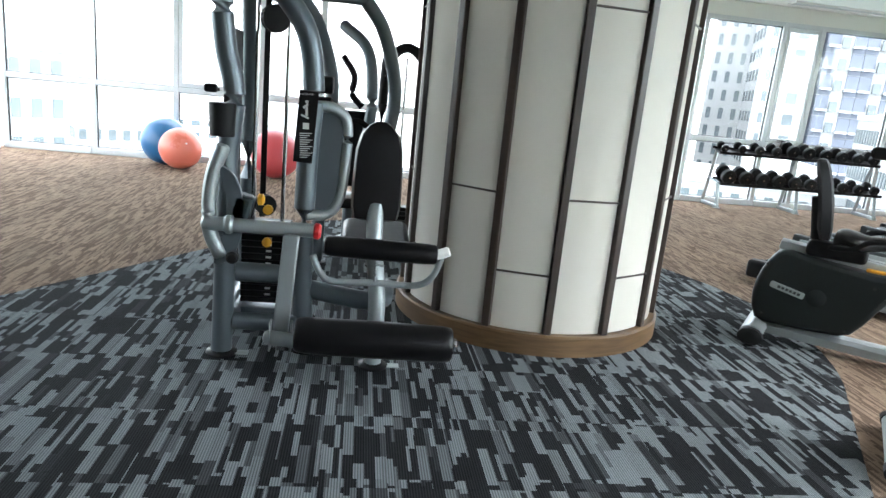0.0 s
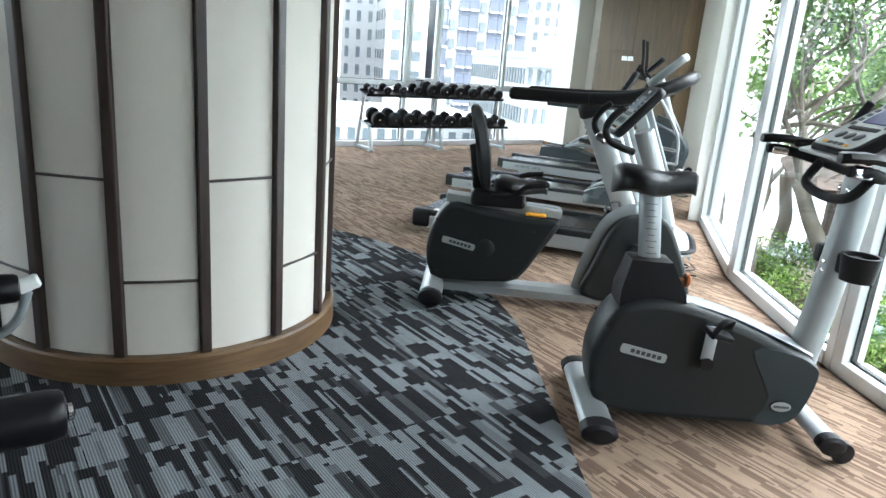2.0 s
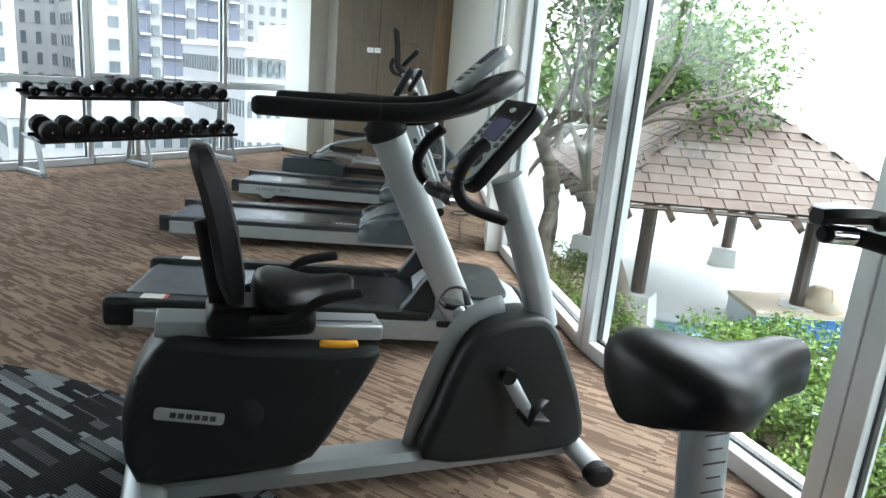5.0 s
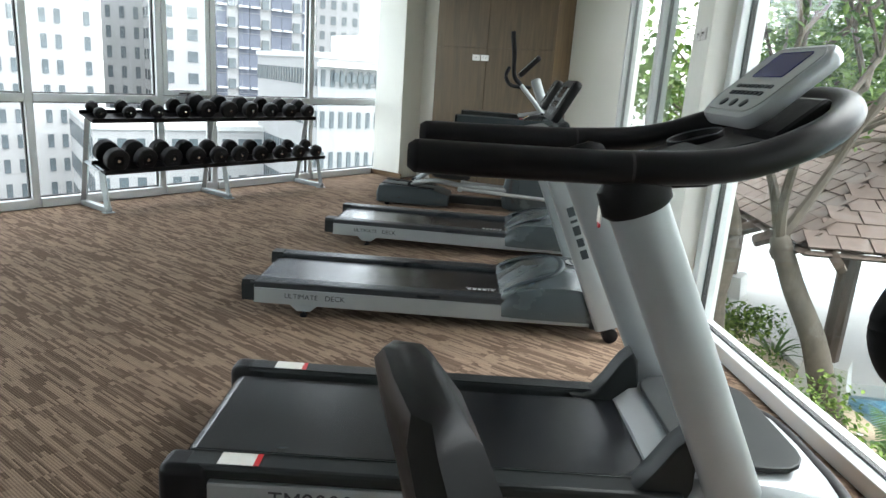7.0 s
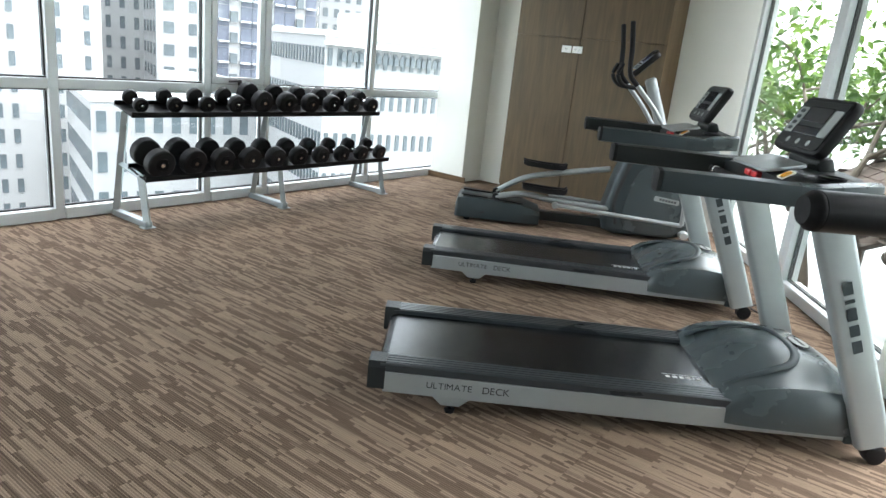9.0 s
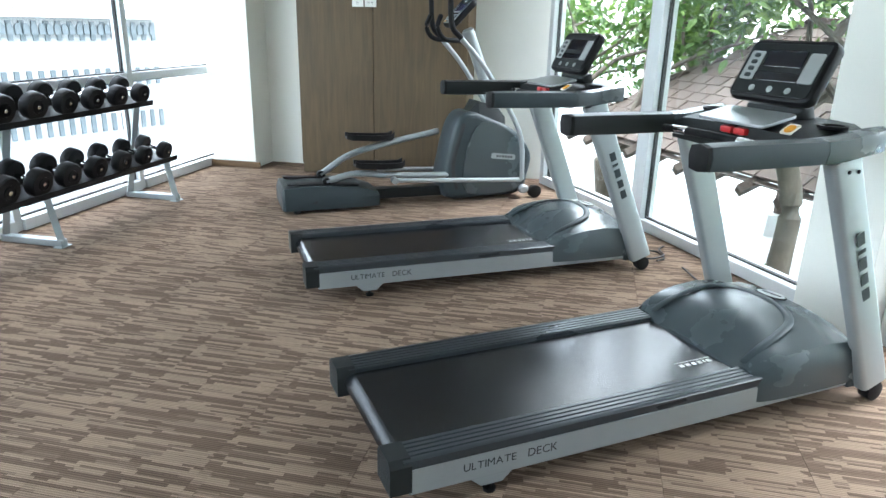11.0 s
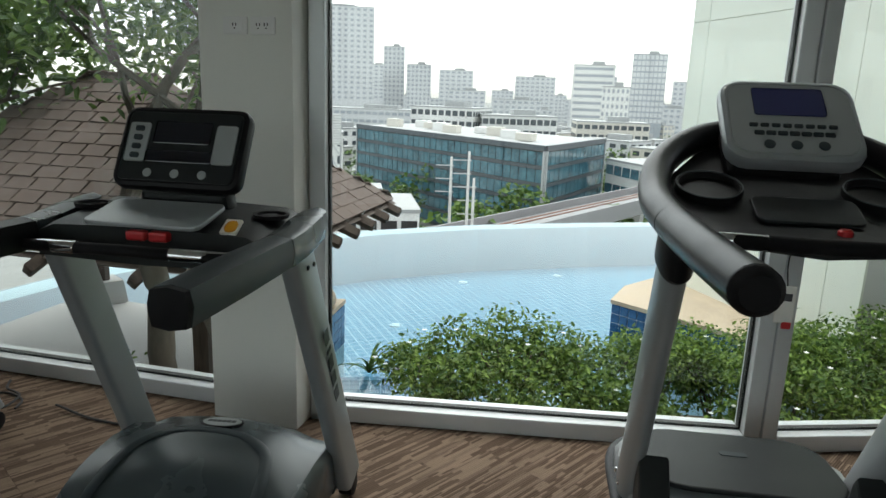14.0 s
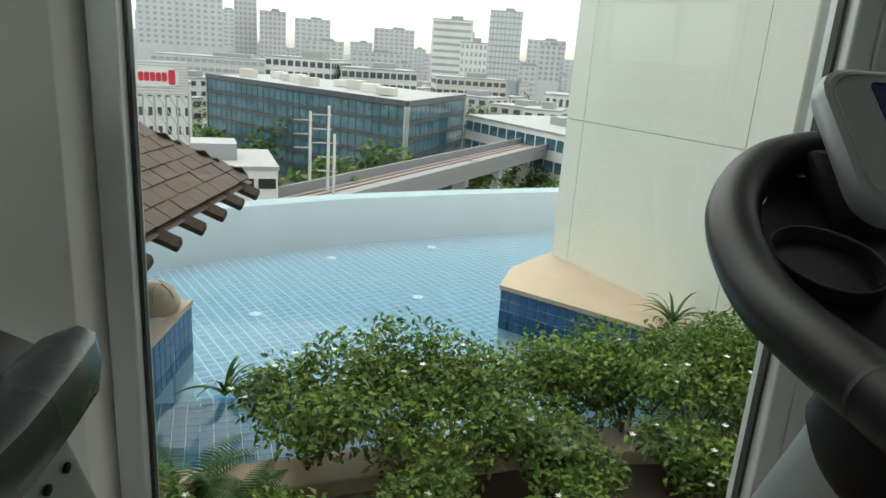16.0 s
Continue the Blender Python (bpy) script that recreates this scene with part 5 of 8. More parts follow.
RX0, RX1, RYF, RYB = 5.40, 8.16, 9.50, 10.0
rack = thing("dumbbell_rack", "silver two tier rack with black trays of dumbbells", "dumbbell rack", pose(0, 0, 0))
for x in (RX0 + 0.02, (RX0 + RX1) / 2 - 0.02, RX1 - 0.04):
    part("foot_beam", box(0.06, RYB - RYF, 0.05, (x, (RYF + RYB) / 2, 0.029), bev=0.006), SILVER, rack)
    part("rear_post", tube([(x, RYB - 0.02, 0.03), (x, 9.80, 0.86)], 0.032, 4, 1, 1.0, up=(1, 0, 0), cap=0.02), SILVER, rack)
    part("front_strut", tube([(x, RYF + 0.02, 0.02), (x, RYF + 0.10, 0.40)], 0.032, 4, 1, 1.0, up=(1, 0, 0), cap=0.02), SILVER, rack)
    part("cross_link", tube([(x, RYF + 0.10, 0.385), (x, 9.90, 0.44)], 0.026, 4, 1, 1.0, up=(1, 0, 0), cap=0.02), SILVER, rack)
    part("foot_plate", box(0.10, 0.07, 0.008, (x, RYF + 0.02, 0.004), bev=0.002), SILVER, rack)
for z, y, tilt in ((0.86, 9.80, 14), (0.40, 9.62, 14)):
    tray = part("tray", box(RX1 - RX0, 0.25, 0.01, ((RX0 + RX1) / 2, y, z), (tilt, 0, 0), bev=0.003), IRON, rack, "black steel tray")
    for dy in (-0.122, 0.122):
        part("tray_lip", box(RX1 - RX0, 0.012, 0.045, ((RX0 + RX1) / 2, y + dy, z + 0.012 + dy * math.tan(radians(tilt))), (tilt, 0, 0), bev=0.003), IRON, tray)
small = [dumbbell("dumbbell", 0.058 + 0.006 * k, 0.05 + 0.004 * k, 0.125, "small black dumbbell with chrome handle on the rack") for k in range(4)]
big = [dumbbell("dumbbell", 0.100 - 0.004 * k, 0.085, 0.12, "round black rubber dumbbell on the rack") for k in range(6)]
low = [dumbbell("dumbbell", 0.112 - 0.0042 * k, 0.095 - 0.002 * k, 0.12, "large round black rubber dumbbell on the lower tier") for k in range(10)]
rng = random.Random(4)
for k, d in enumerate(small):
    r = 0.058 + 0.006 * k
    d.matrix_world = pose(5.50 + 0.285 * k, 9.80, 0.875 + r, 14, rng.uniform(-4, 4), rng.uniform(-5, 5))
for k, d in enumerate(big):
    r = 0.100 - 0.004 * k
    d.matrix_world = pose(6.62 + 0.285 * k, 9.80, 0.875 + r, 14, 0, rng.uniform(-4, 4))
for k, d in enumerate(low):
    r = 0.112 - 0.0042 * k
    d.matrix_world = pose(5.53 + 0.277 * k, 9.62, 0.412 + r, 14, 0, rng.uniform(-4, 4))


# ---- exercise balls ----
def exercise_ball(x, y, r, material, label):
    prof = []
    n = 40
    for k in range(n + 1):
        a = -math.pi / 2 + math.pi * k / n
        rr = r * (1 + (0.004 if k % 2 else 0.0) * (abs(a) < 0.9))
        prof.append((max(0.0005, rr * math.cos(a)), r * 0.985 + rr * math.sin(a) * 0.985))
    root = thing("exercise_ball", label, "exercise ball", pose(x, y, 0, 0, 0, 30), group="exercise balls")
    ball = part("ball", lathe(prof, 48), material, root)
    part("valve", lathe([(0.012, 0), (0.012, 0.004), (0.006, 0.005)], 14, (0, -r * 0.93, r * 1.33), (68, 0, 0)), WHITE, root)
    return root


BLUE = mat("blue_ball_vinyl", (0.022, 0.12, 0.27), 0.32, var=0.05, scale=3)
CORAL = mat("coral_ball_vinyl", (0.72, 0.19, 0.13), 0.3, var=0.05, scale=3)
CRIMSON = mat("red_ball_vinyl", (0.5, 0.07, 0.08), 0.33, var=0.05, scale=3)
exercise_ball(-2.82, 9.62, 0.325, BLUE, "large blue exercise ball on the carpet")
exercise_ball(-2.53, 9.27, 0.28, CORAL, "coral pink exercise ball on the carpet")
exercise_ball(-1.25, 9.1, 0.33, CRIMSON, "red exercise ball on the carpet behind the machines")


# ---- leg extension machine ----
leg = thing("leg_extension_machine", "grey tubular leg extension machine with black padded rollers", "weight machine", pose(0, 0, 0))


def leg_part(name, bm, material, parent=None, label=""):
    return part(name, bm, material, parent or leg, label)


TUBE = 0.052
left = leg_part("frame_post", tube([(-0.77, 3.06, 0.02), (-0.765, 3.08, 0.45), (-0.765, 3.10, 1.0), (-0.74, 3.10, 1.30), (-0.785, 3.10, 1.52), (-0.80, 3.10, 1.75), (-0.74, 3.12, 1.93)], TUBE, 16, 5), STEELGREY, None, "bent steel grey frame post")
right = leg_part("frame_post", tube([(-0.36, 3.15, 0.02), (-0.39, 3.15, 0.40), (-0.39, 3.15, 1.0), (-0.375, 3.15, 1.35), (-0.42, 3.15, 1.62), (-0.55, 3.13, 1.80), (-0.66, 3.12, 1.92)], TUBE, 16, 5), STEELGREY, None, "bent steel grey frame post")
leg_part("top_cap", box(0.30, 0.50, 0.10, (-0.66, 3.30, 1.83), (0, 12, 0), bev=0.03, seg=3), SLATE)
for x, y in ((-0.77, 3.06), (-0.36, 3.15), (0.0, 2.97)):
    leg_part("floor_pad", lathe([(0.075, 0), (0.078, 0.012), (0.055, 0.02), (0.05, 0.024)], 22, (x, y, 0)), RUBBER)
    leg_part("floor_tab", box(0.09, 0.05, 0.008, (x + 0.09, y, 0.006), bev=0.003), SILVER)
leg_part("rear_post", tube([(-0.80, 3.95, 0.02), (-0.80, 3.95, 1.2), (-0.78, 3.80, 1.75), (-0.74, 3.45, 1.90)], TUBE, 16, 5), STEELGREY)
leg_part("floor_pad", lathe([(0.075, 0), (0.078, 0.012), (0.055, 0.02)], 22, (-0.80, 3.95, 0)), RUBBER)
leg_part("base_beam", tube([(-0.72, 3.08, 0.17), (-0.36, 3.13, 0.15)], 0.045, 14, 1), STEELGREY)
leg_part("mid_beam", tube([(-0.72, 3.12, 0.42), (-0.40, 3.17, 0.40)], 0.05, 14, 1), STEELGREY)
leg_part("side_beam", tube([(-0.77, 3.08, 0.10), (-0.80, 3.92, 0.10)], 0.045, 14, 1), STEELGREY)
leg_part("seat_beam", tube([(-0.36, 3.18, 0.33), (0.0, 3.12, 0.30), (0.06, 3.4, 0.30)], 0.05, 14, 3), STEELGREY)
# weight stack with guide rods, belt and pulley
stack = leg_part("weight_plate", box(0.26, 0.13, 0.032, (-0.62, 3.52, 0.16), bev=0.004), IRON)
for k in range(1, 13):
    p = leg_part("weight_plate", box(0.26, 0.13, 0.032, (-0.62, 3.52, 0.16 + 0.036 * k), bev=0.004), IRON)
    leg_part("number_tag", box(0.03, 0.002, 0.012, (-0.60, 3.453, 0.16 + 0.036 * k)), LIGHTINK, p)
for x in (-0.70, -0.54):
    leg_part("guide_rod", tube([(x, 3.52, 0.10), (x, 3.52, 1.80)], 0.012, 10, 1), CHROME, None, "bright chrome guide rod")
leg_part("guide_base", box(0.34, 0.18, 0.10, (-0.62, 3.52, 0.07), bev=0.01), STEELGREY)
leg_part("drive_belt", box(0.03, 0.008, 1.15, (-0.64, 3.44, 1.22)), RUBBER, None, "black drive belt")
leg_part("pulley", lathe([(0.03, -0.03), (0.055, -0.03), (0.055, -0.02), (0.046, -0.012), (0.046, 0.012), (0.055, 0.02), (0.055, 0.03), (0.03, 0.03)], 24, (-0.62, 3.40, 0.72), (90, 0, 20)), RUBBER)
leg_part("pulley", lathe([(0.03, -0.03), (0.07, -0.03), (0.07, -0.02), (0.06, -0.012), (0.06, 0.012), (0.07, 0.02), (0.07, 0.03), (0.03, 0.03)], 24, (-0.60, 3.40, 1.68), (90, 0, 20)), IRON)
for z in (0.52, 0.70):
    leg_part("stack_pin", joined(tube([(-0.60, 3.46, z), (-0.60, 3.38, z)], 0.007, 8, 1), lathe([(0.012, 0), (0.026, 0.006), (0.026, 0.03), (0.014, 0.036)], 16, (-0.60, 3.385, z), (90, 0, 0))), YELLOW, None, "yellow selector pin")
leg_part("rear_shroud", box(0.03, 0.40, 1.45, (-0.835, 3.60, 0.90), bev=0.01), IRON)
# guard panel and bent handle beside the stack
guard = leg_part("guard_panel", plate([(-0.345, 0.76), (-0.345, 1.24), (-0.25, 1.24), (-0.215, 1.15), (-0.235, 0.85), (-0.27, 0.76)], 0.012, 0.004, 2, (0, 3.17, 0)), STEELGREY, None, "satin grey guard panel")
leg_part("guard_frame", tube([(-0.37, 3.15, 1.275), (-0.27, 3.17, 1.27), (-0.205, 3.18, 1.20), (-0.205, 3.18, 1.0), (-0.225, 3.18, 0.82), (-0.28, 3.17, 0.74), (-0.38, 3.15, 0.73)], 0.028, 12, 6), SILVER, guard)
# instruction placard
card = leg_part("placard", box(0.092, 0.004, 0.345, (-0.40, 3.088, 1.175), (0, 3, 0), bev=0.002), IRON, None, "black instruction placard")
cm = pose(-0.40, 3.0855, 1.175, 90, 0, 0) @ pose(0, 0, 0, 0, 0, 3)
lettering("placard_words", "LEG EXTENSION", 0.0105, cm @ pose(0, 0.155, 0), LIGHTINK, card, 0.0003)
for k in range(12):
    part("text_bar", moved(box(0.06 - 0.012 * (k % 3), 0.0035, 0.0006, (-0.006 * (k % 3), -0.03 - 0.0105 * k, 0)), cm), LIGHTINK, card)
part("figure_mark", moved(joined(box(0.03, 0.012, 0.0006, (0, 0.10, 0), (0, 0, 40)), box(0.012, 0.045, 0.0006, (0.004, 0.075, 0)), lathe([(0.008, 0), (0.008, 0.0006)], 14, (0.006, 0.12, 0)), box(0.04, 0.008, 0.0006, (-0.004, 0.05, 0), (0, 0, -25))), cm), LIGHTINK, card)
part("muscle_mark", moved(box(0.03, 0.03, 0.0006, (0, 0.005, 0)), cm), LIGHTINK, card)
# bottle cup on the left post
leg_part("bottle_cup", joined(lathe([(0.04, 0), (0.056, 0.0), (0.062, 0.15), (0.054, 0.15), (0.048, 0.012)], 22, (-0.77, 2.98, 1.11)), box(0.08, 0.06, 0.07, (-0.77, 3.04, 1.15), bev=0.01)), RUBBER)
leg_part("rubber_bumper", box(0.06, 0.04, 0.04, (-0.84, 3.06, 1.32), bev=0.012), RUBBER)
# swing arm, cam and adjuster
leg_part("cam_guard", tube([(-0.77, 3.0, 1.06), (-0.815, 2.98, 0.9), (-0.82, 2.97, 0.68), (-0.77, 2.98, 0.54)], 0.035, 12, 6), SILVER)
leg_part("cam_plate", plate([(-0.80, 0.50), (-0.70, 0.55), (-0.66, 0.75), (-0.70, 0.92), (-0.78, 0.96), (-0.74, 0.74)], 0.02, 0.004, 3, (0, 2.98, 0)), STEELGREY)
leg_part("adjust_block", box(0.10, 0.10, 0.14, (-0.68, 3.02, 0.77), (0, 15, 0), bev=0.02), SLATE)
leg_part("adjust_knob", lathe([(0.012, 0), (0.028, 0.008), (0.028, 0.028), (0.014, 0.036)], 16, (-0.60, 2.95, 0.83), (0, 90, 0)), YELLOW, None, "yellow adjuster knob")
leg_part("pivot_knob", lathe([(0.02, -0.02), (0.03, -0.01), (0.03, 0.02), (0.02, 0.03)], 16, (-0.70, 2.92, 0.55), (90, 0, 0)), IRON)
axle = leg_part("axle_bar", tube([(-0.84, 2.95, 0.70), (-0.33, 2.95, 0.695)], 0.034, 16, 1), SILVER, None, "silver pivot bar")
leg_part("axle_collar", tube([(-0.735, 2.95, 0.70), (-0.715, 2.95, 0.70)], 0.046, 16, 1), SILVER, axle)
leg_part("axle_ring", tube([(-0.322, 2.95, 0.695), (-0.305, 2.95, 0.694)], 0.04, 16, 1), REDPL, axle, "red end ring")
drop = leg_part("drop_arm", box(0.075, 0.05, 0.50, (-0.445, 2.90, 0.43), (0, 4, 0), bev=0.008), SILVER, None, "flat silver drop arm")
leg_part("arm_foot", tube([(-0.52, 2.86, 0.175), (-0.36, 2.80, 0.185)], 0.036, 14, 1), SILVER, drop)
for x in (-0.505, -0.405):
    leg_part("bracket", plate([(x - 0.004, 0.12), (x - 0.004, 0.26), (x + 0.004, 0.26), (x + 0.004, 0.12)], 0.07, 0.0, 1, (0, 2.85, 0)), SILVER, drop)


def roller_pad(pts, r, name, label):
    n = len(pts)
    p0, p1 = Vector(pts[0]), Vector(pts[-1])
    ax = (p1 - p0)
    length = ax.length
    prof = [(r * 0.5, -0.004), (r * 0.80, 0.0), (r * 0.92, 0.012), (r * 0.98, 0.05), (r, length * 0.3), (r * 1.02, length * 0.5), (r, length * 0.7), (r * 0.98, length - 0.05), (r * 0.92, length - 0.012), (r * 0.80, length), (r * 0.5, length + 0.004)]
    bm = lathe(prof, 28)
    q = ax.to_track_quat("Z", "Y").to_matrix().to_4x4()
    return moved(bm, Matrix.Translation(p0) @ q)


foot_pad = leg_part("shin_roller", roller_pad([(-0.38, 2.76, 0.235), (0.36, 2.72, 0.235)], 0.088, "", ""), VINYL, None, "fat black vinyl shin roller")
leg_part("roller_end", lathe([(0.02, 0), (0.03, 0.006), (0.03, 0.02), (0.015, 0.026)], 18, (0.362, 2.72, 0.235), (0, 90, 0)), CHROME, foot_pad)
thigh = leg_part("thigh_roller", roller_pad([(-0.27, 2.96, 0.625), (0.275, 2.93, 0.62)], 0.052, "", ""), VINYL, None, "black vinyl thigh roller")
leg_part("roller_end", tube([(0.275, 2.93, 0.62), (0.33, 2.93, 0.64)], 0.025, 14, 1), WHITE, thigh)
leg_part("seat_post", tube([(0.0, 2.97, 0.02), (0.0, 3.0, 0.35), (-0.03, 3.06, 0.60), (-0.035, 3.16, 0.80)], 0.043, 16, 4), SILVER, None, "silver seat post")
leg_part("grip_bar", tube([(-0.33, 3.0, 0.56), (-0.29, 2.98, 0.48), (-0.22, 2.97, 0.44), (0.0, 2.96, 0.45), (0.18, 2.95, 0.45), (0.26, 2.94, 0.50), (0.30, 2.94, 0.60)], 0.017, 12, 6), SILVER, None, "bent silver grip bar")
leg_part("seat_hook", tube([(-0.02, 2.95, 0.46), (-0.02, 2.95, 0.54), (0.02, 2.95, 0.54)], 0.008, 8, 3), SILVER)
pad = []
for z, w, t in ((0.725, 0.085, 0.012), (0.735, 0.115, 0.03), (0.80, 0.128, 0.038), (0.95, 0.127, 0.04), (1.08, 0.12, 0.04), (1.16, 0.098, 0.036), (1.205, 0.06, 0.028), (1.225, 0.025, 0.012)):
    y = 3.16 + (z - 0.72) * 0.12
    pad.append([(-0.035 - w, y, z), (-0.035 - w * 0.9, y - t, z), (-0.035, y - t * 1.1, z), (-0.035 + w * 0.9, y - t, z), (-0.035 + w, y, z), (-0.035 + w * 0.9, y + t, z), (-0.035, y + t, z), (-0.035 - w * 0.9, y + t, z)])
leg_part("back_pad", loft(pad), VINYL, None, "black vinyl back pad")
leg_part("seat_cushion", box(0.36, 0.36, 0.09, (-0.02, 3.32, 0.60), (8, 0, 0), bev=0.035, seg=3), VINYL)

# ---- press machine behind, mostly hidden by the leg machine and the pillar ----
press = thing("chest_press_machine", "grey tubular press machine with black grips", "weight machine", pose(0, 0, 0))
for dx in (0.0, 0.46):
    part("frame_post", tube([(-0.42 + dx, 4.9, 0.02), (-0.40 + dx, 4.9, 0.9), (-0.36 + dx, 4.85, 1.35), (-0.47 + dx, 4.75, 1.75), (-0.62 + dx, 4.6, 1.95)], 0.05, 14, 5), STEELGREY, press)
    part("floor_pad", lathe([(0.075, 0), (0.078, 0.012), (0.055, 0.02)], 22, (-0.42 + dx, 4.9, 0)), RUBBER, press)
part("top_beam", tube([(-0.60, 4.6, 1.95), (-0.15, 4.6, 1.95)], 0.045, 14, 1), STEELGREY, press)
part("press_arm", tube([(-0.30, 4.72, 1.78), (-0.12, 4.62, 1.62), (-0.07, 4.6, 1.3), (-0.09, 4.6, 1.0)], 0.04, 14, 5), STEELGREY, press)
for z in (1.36, 1.22):
    part("roller", lathe([(0.05, -0.06), (0.06, -0.05), (0.06, 0.05), (0.05, 0.06)], 20, (-0.40, 4.62, z), (0, 90, 0)), VINYL, press)
part("hand_grip", tube([(-0.28, 4.55, 1.56), (-0.20, 4.5, 1.44), (-0.21, 4.5, 1.32), (-0.14, 4.5, 1.24)], 0.022, 12, 5), FOAM, press)
part("hand_grip", tube([(-0.26, 4.5, 1.12), (-0.16, 4.48, 1.14), (-0.08, 4.5, 1.10)], 0.02, 12, 4), FOAM, press)
part("seat", box(0.38, 0.40, 0.08, (-0.2, 5.1, 0.48), bev=0.03, seg=3), VINYL, press)
part("back_pad", box(0.32, 0.08, 0.62, (-0.2, 5.36, 0.86), (-8, 0, 0), bev=0.035, seg=3), VINYL, press)
part("base_beam", tube([(-0.42, 4.9, 0.12), (-0.2, 5.3, 0.12), (0.04, 4.9, 0.12)], 0.045, 14, 1), STEELGREY, press)
part("seat_post", tube([(-0.2, 5.15, 0.10), (-0.2, 5.15, 0.46)], 0.04, 14, 1), STEELGREY, press)
tower = thing("cable_tower", "grey weight tower with domed black top", "weight machine", pose(0.20, 5.35, 0))
part("upright", tube([(-0.17, 0, 0.0), (-0.17, 0, 1.45), (-0.12, 0, 1.62), (0.0, 0, 1.70), (0.12, 0, 1.62), (0.17, 0, 1.45), (0.17, 0, 0.0)], 0.04, 14, 5), IRON, tower, "black arched frame")
part("guide_rod", tube([(0.0, 0.02, 0.1), (0.0, 0.02, 1.62)], 0.011, 10, 1), CHROME, tower)
for k in range(9):
    part("weight_plate", box(0.24, 0.12, 0.034, (0, 0.02, 0.09 + 0.038 * k), bev=0.004), IRON, tower)

# ---- cables on the carpet ----
def floor_cable(pts, label):
    return solid("power_cable", tube(pts, 0.006, 8, 8), CABLE, label, "cable", group="power cables")


floor_cable([(4.92, 3.42, 0.02), (4.86, 3.34, 0.007), (4.72, 3.36, 0.007), (4.66, 3.48, 0.007), (4.76, 3.56, 0.014), (4.86, 3.50, 0.02), (4.83, 3.38, 0.02), (4.70, 3.40, 0.014), (4.64, 3.34, 0.007), (4.70, 3.22, 0.007)], "coiled black power cable on the carpet")
floor_cable([(6.15, 4.75, 0.03), (6.4, 4.78, 0.007), (6.8, 4.98, 0.007), (7.2, 5.22, 0.007), (7.46, 5.32, 0.02)], "black power cable lying on the carpet")
floor_cable([(7.52, 5.48, 0.03), (7.66, 5.42, 0.007), (7.80, 5.46, 0.007), (7.80, 5.58, 0.007), (7.68, 5.60, 0.012), (7.60, 5.52, 0.016), (7.70, 5.42, 0.016), (7.84, 5.44, 0.012), (7.95, 5.40, 0.007)], "coiled black power cable behind a treadmill")


# ---- terrace, pool and garden outside the curved front ----
WATER_Z = -1.2
SOIL = mat("dark_soil", (0.045, 0.034, 0.026), 0.95, var=0.35, scale=14, bump=0.6, bscale=80)
STONE = mat("tan_coping_stone", (0.46, 0.37, 0.27), 0.7, var=0.14, scale=5, bump=0.3, bscale=120)
TILEBLUE = mat("blue_glazed_tile", (0.035, 0.11, 0.24), 0.18, var=0.35, scale=9)
GROUT = mat("pale_grout", (0.55, 0.60, 0.62), 0.8, var=0.08, scale=20)
CONCRETE = mat("pale_concrete", (0.55, 0.55, 0.53), 0.85, var=0.08, scale=0.6, bump=0.2, bscale=30)
WHITEWALL = mat("white_cladding", (0.70, 0.72, 0.63), 0.6, var=0.04, scale=0.8, bump=0.08, bscale=60)
SHINGLE = mat("brown_shingle", (0.115, 0.085, 0.072), 0.9, var=0.3, scale=7, bump=0.5, bscale=160)
TIMBER = wood("dark_timber", (0.05, 0.034, 0.026), (0.11, 0.078, 0.06), 3, 0.7, (1, 1, 0.1))
BARK = mat("grey_brown_bark", (0.105, 0.088, 0.07), 0.95, var=0.4, scale=9, bump=0.8, bscale=60, stretch=(1, 1, 0.3))


def leaf_mat(name, col, tip):
    """Leaf surface whose green shifts from leaf to leaf, a little light passing through."""
    m = bpy.data.materials.new(name)
    m.use_nodes = True
    n, l = m.node_tree.nodes, m.node_tree.links
    b = n["Principled BSDF"]
    geo = n.new("ShaderNodeNewGeometry")
    mx = n.new("ShaderNodeMix")
    mx.data_type = "RGBA"
    mx.inputs[6].default_value, mx.inputs[7].default_value = (*col, 1), (*tip, 1)
    pw = n.new("ShaderNodeMath")
    pw.operation = "POWER"
    pw.inputs[1].default_value = 1.8
    l.new(geo.outputs["Random Per Island"], pw.inputs[0])
    l.new(pw.outputs[0], mx.inputs[0])
    l.new(mx.outputs[2], b.inputs["Base Color"])
    b.inputs["Roughness"].default_value = 0.55
    b.inputs["Specular IOR Level"].default_value = 0.3
    out = n["Material Output"]
    tr, ad = n.new("ShaderNodeBsdfTranslucent"), n.new("ShaderNodeMixShader")
    ad.inputs[0].default_value = 0.28
    l.new(mx.outputs[2], tr.inputs["Color"])
    l.new(b.outputs[0], ad.inputs[1])
    l.new(tr.outputs[0], ad.inputs[2])
    l.new(ad.outputs[0], out.inputs["Surface"])
    return m


LEAF = leaf_mat("hedge_leaf", (0.045, 0.10, 0.018), (0.22, 0.33, 0.06))
LEAF2 = leaf_mat("tree_leaf", (0.04, 0.09, 0.02), (0.15, 0.24, 0.05))
LEAF3 = leaf_mat("palm_leaf", (0.03, 0.085, 0.025), (0.10, 0.20, 0.05))
PETAL = mat("white_petal", (0.82, 0.82, 0.78), 0.6)


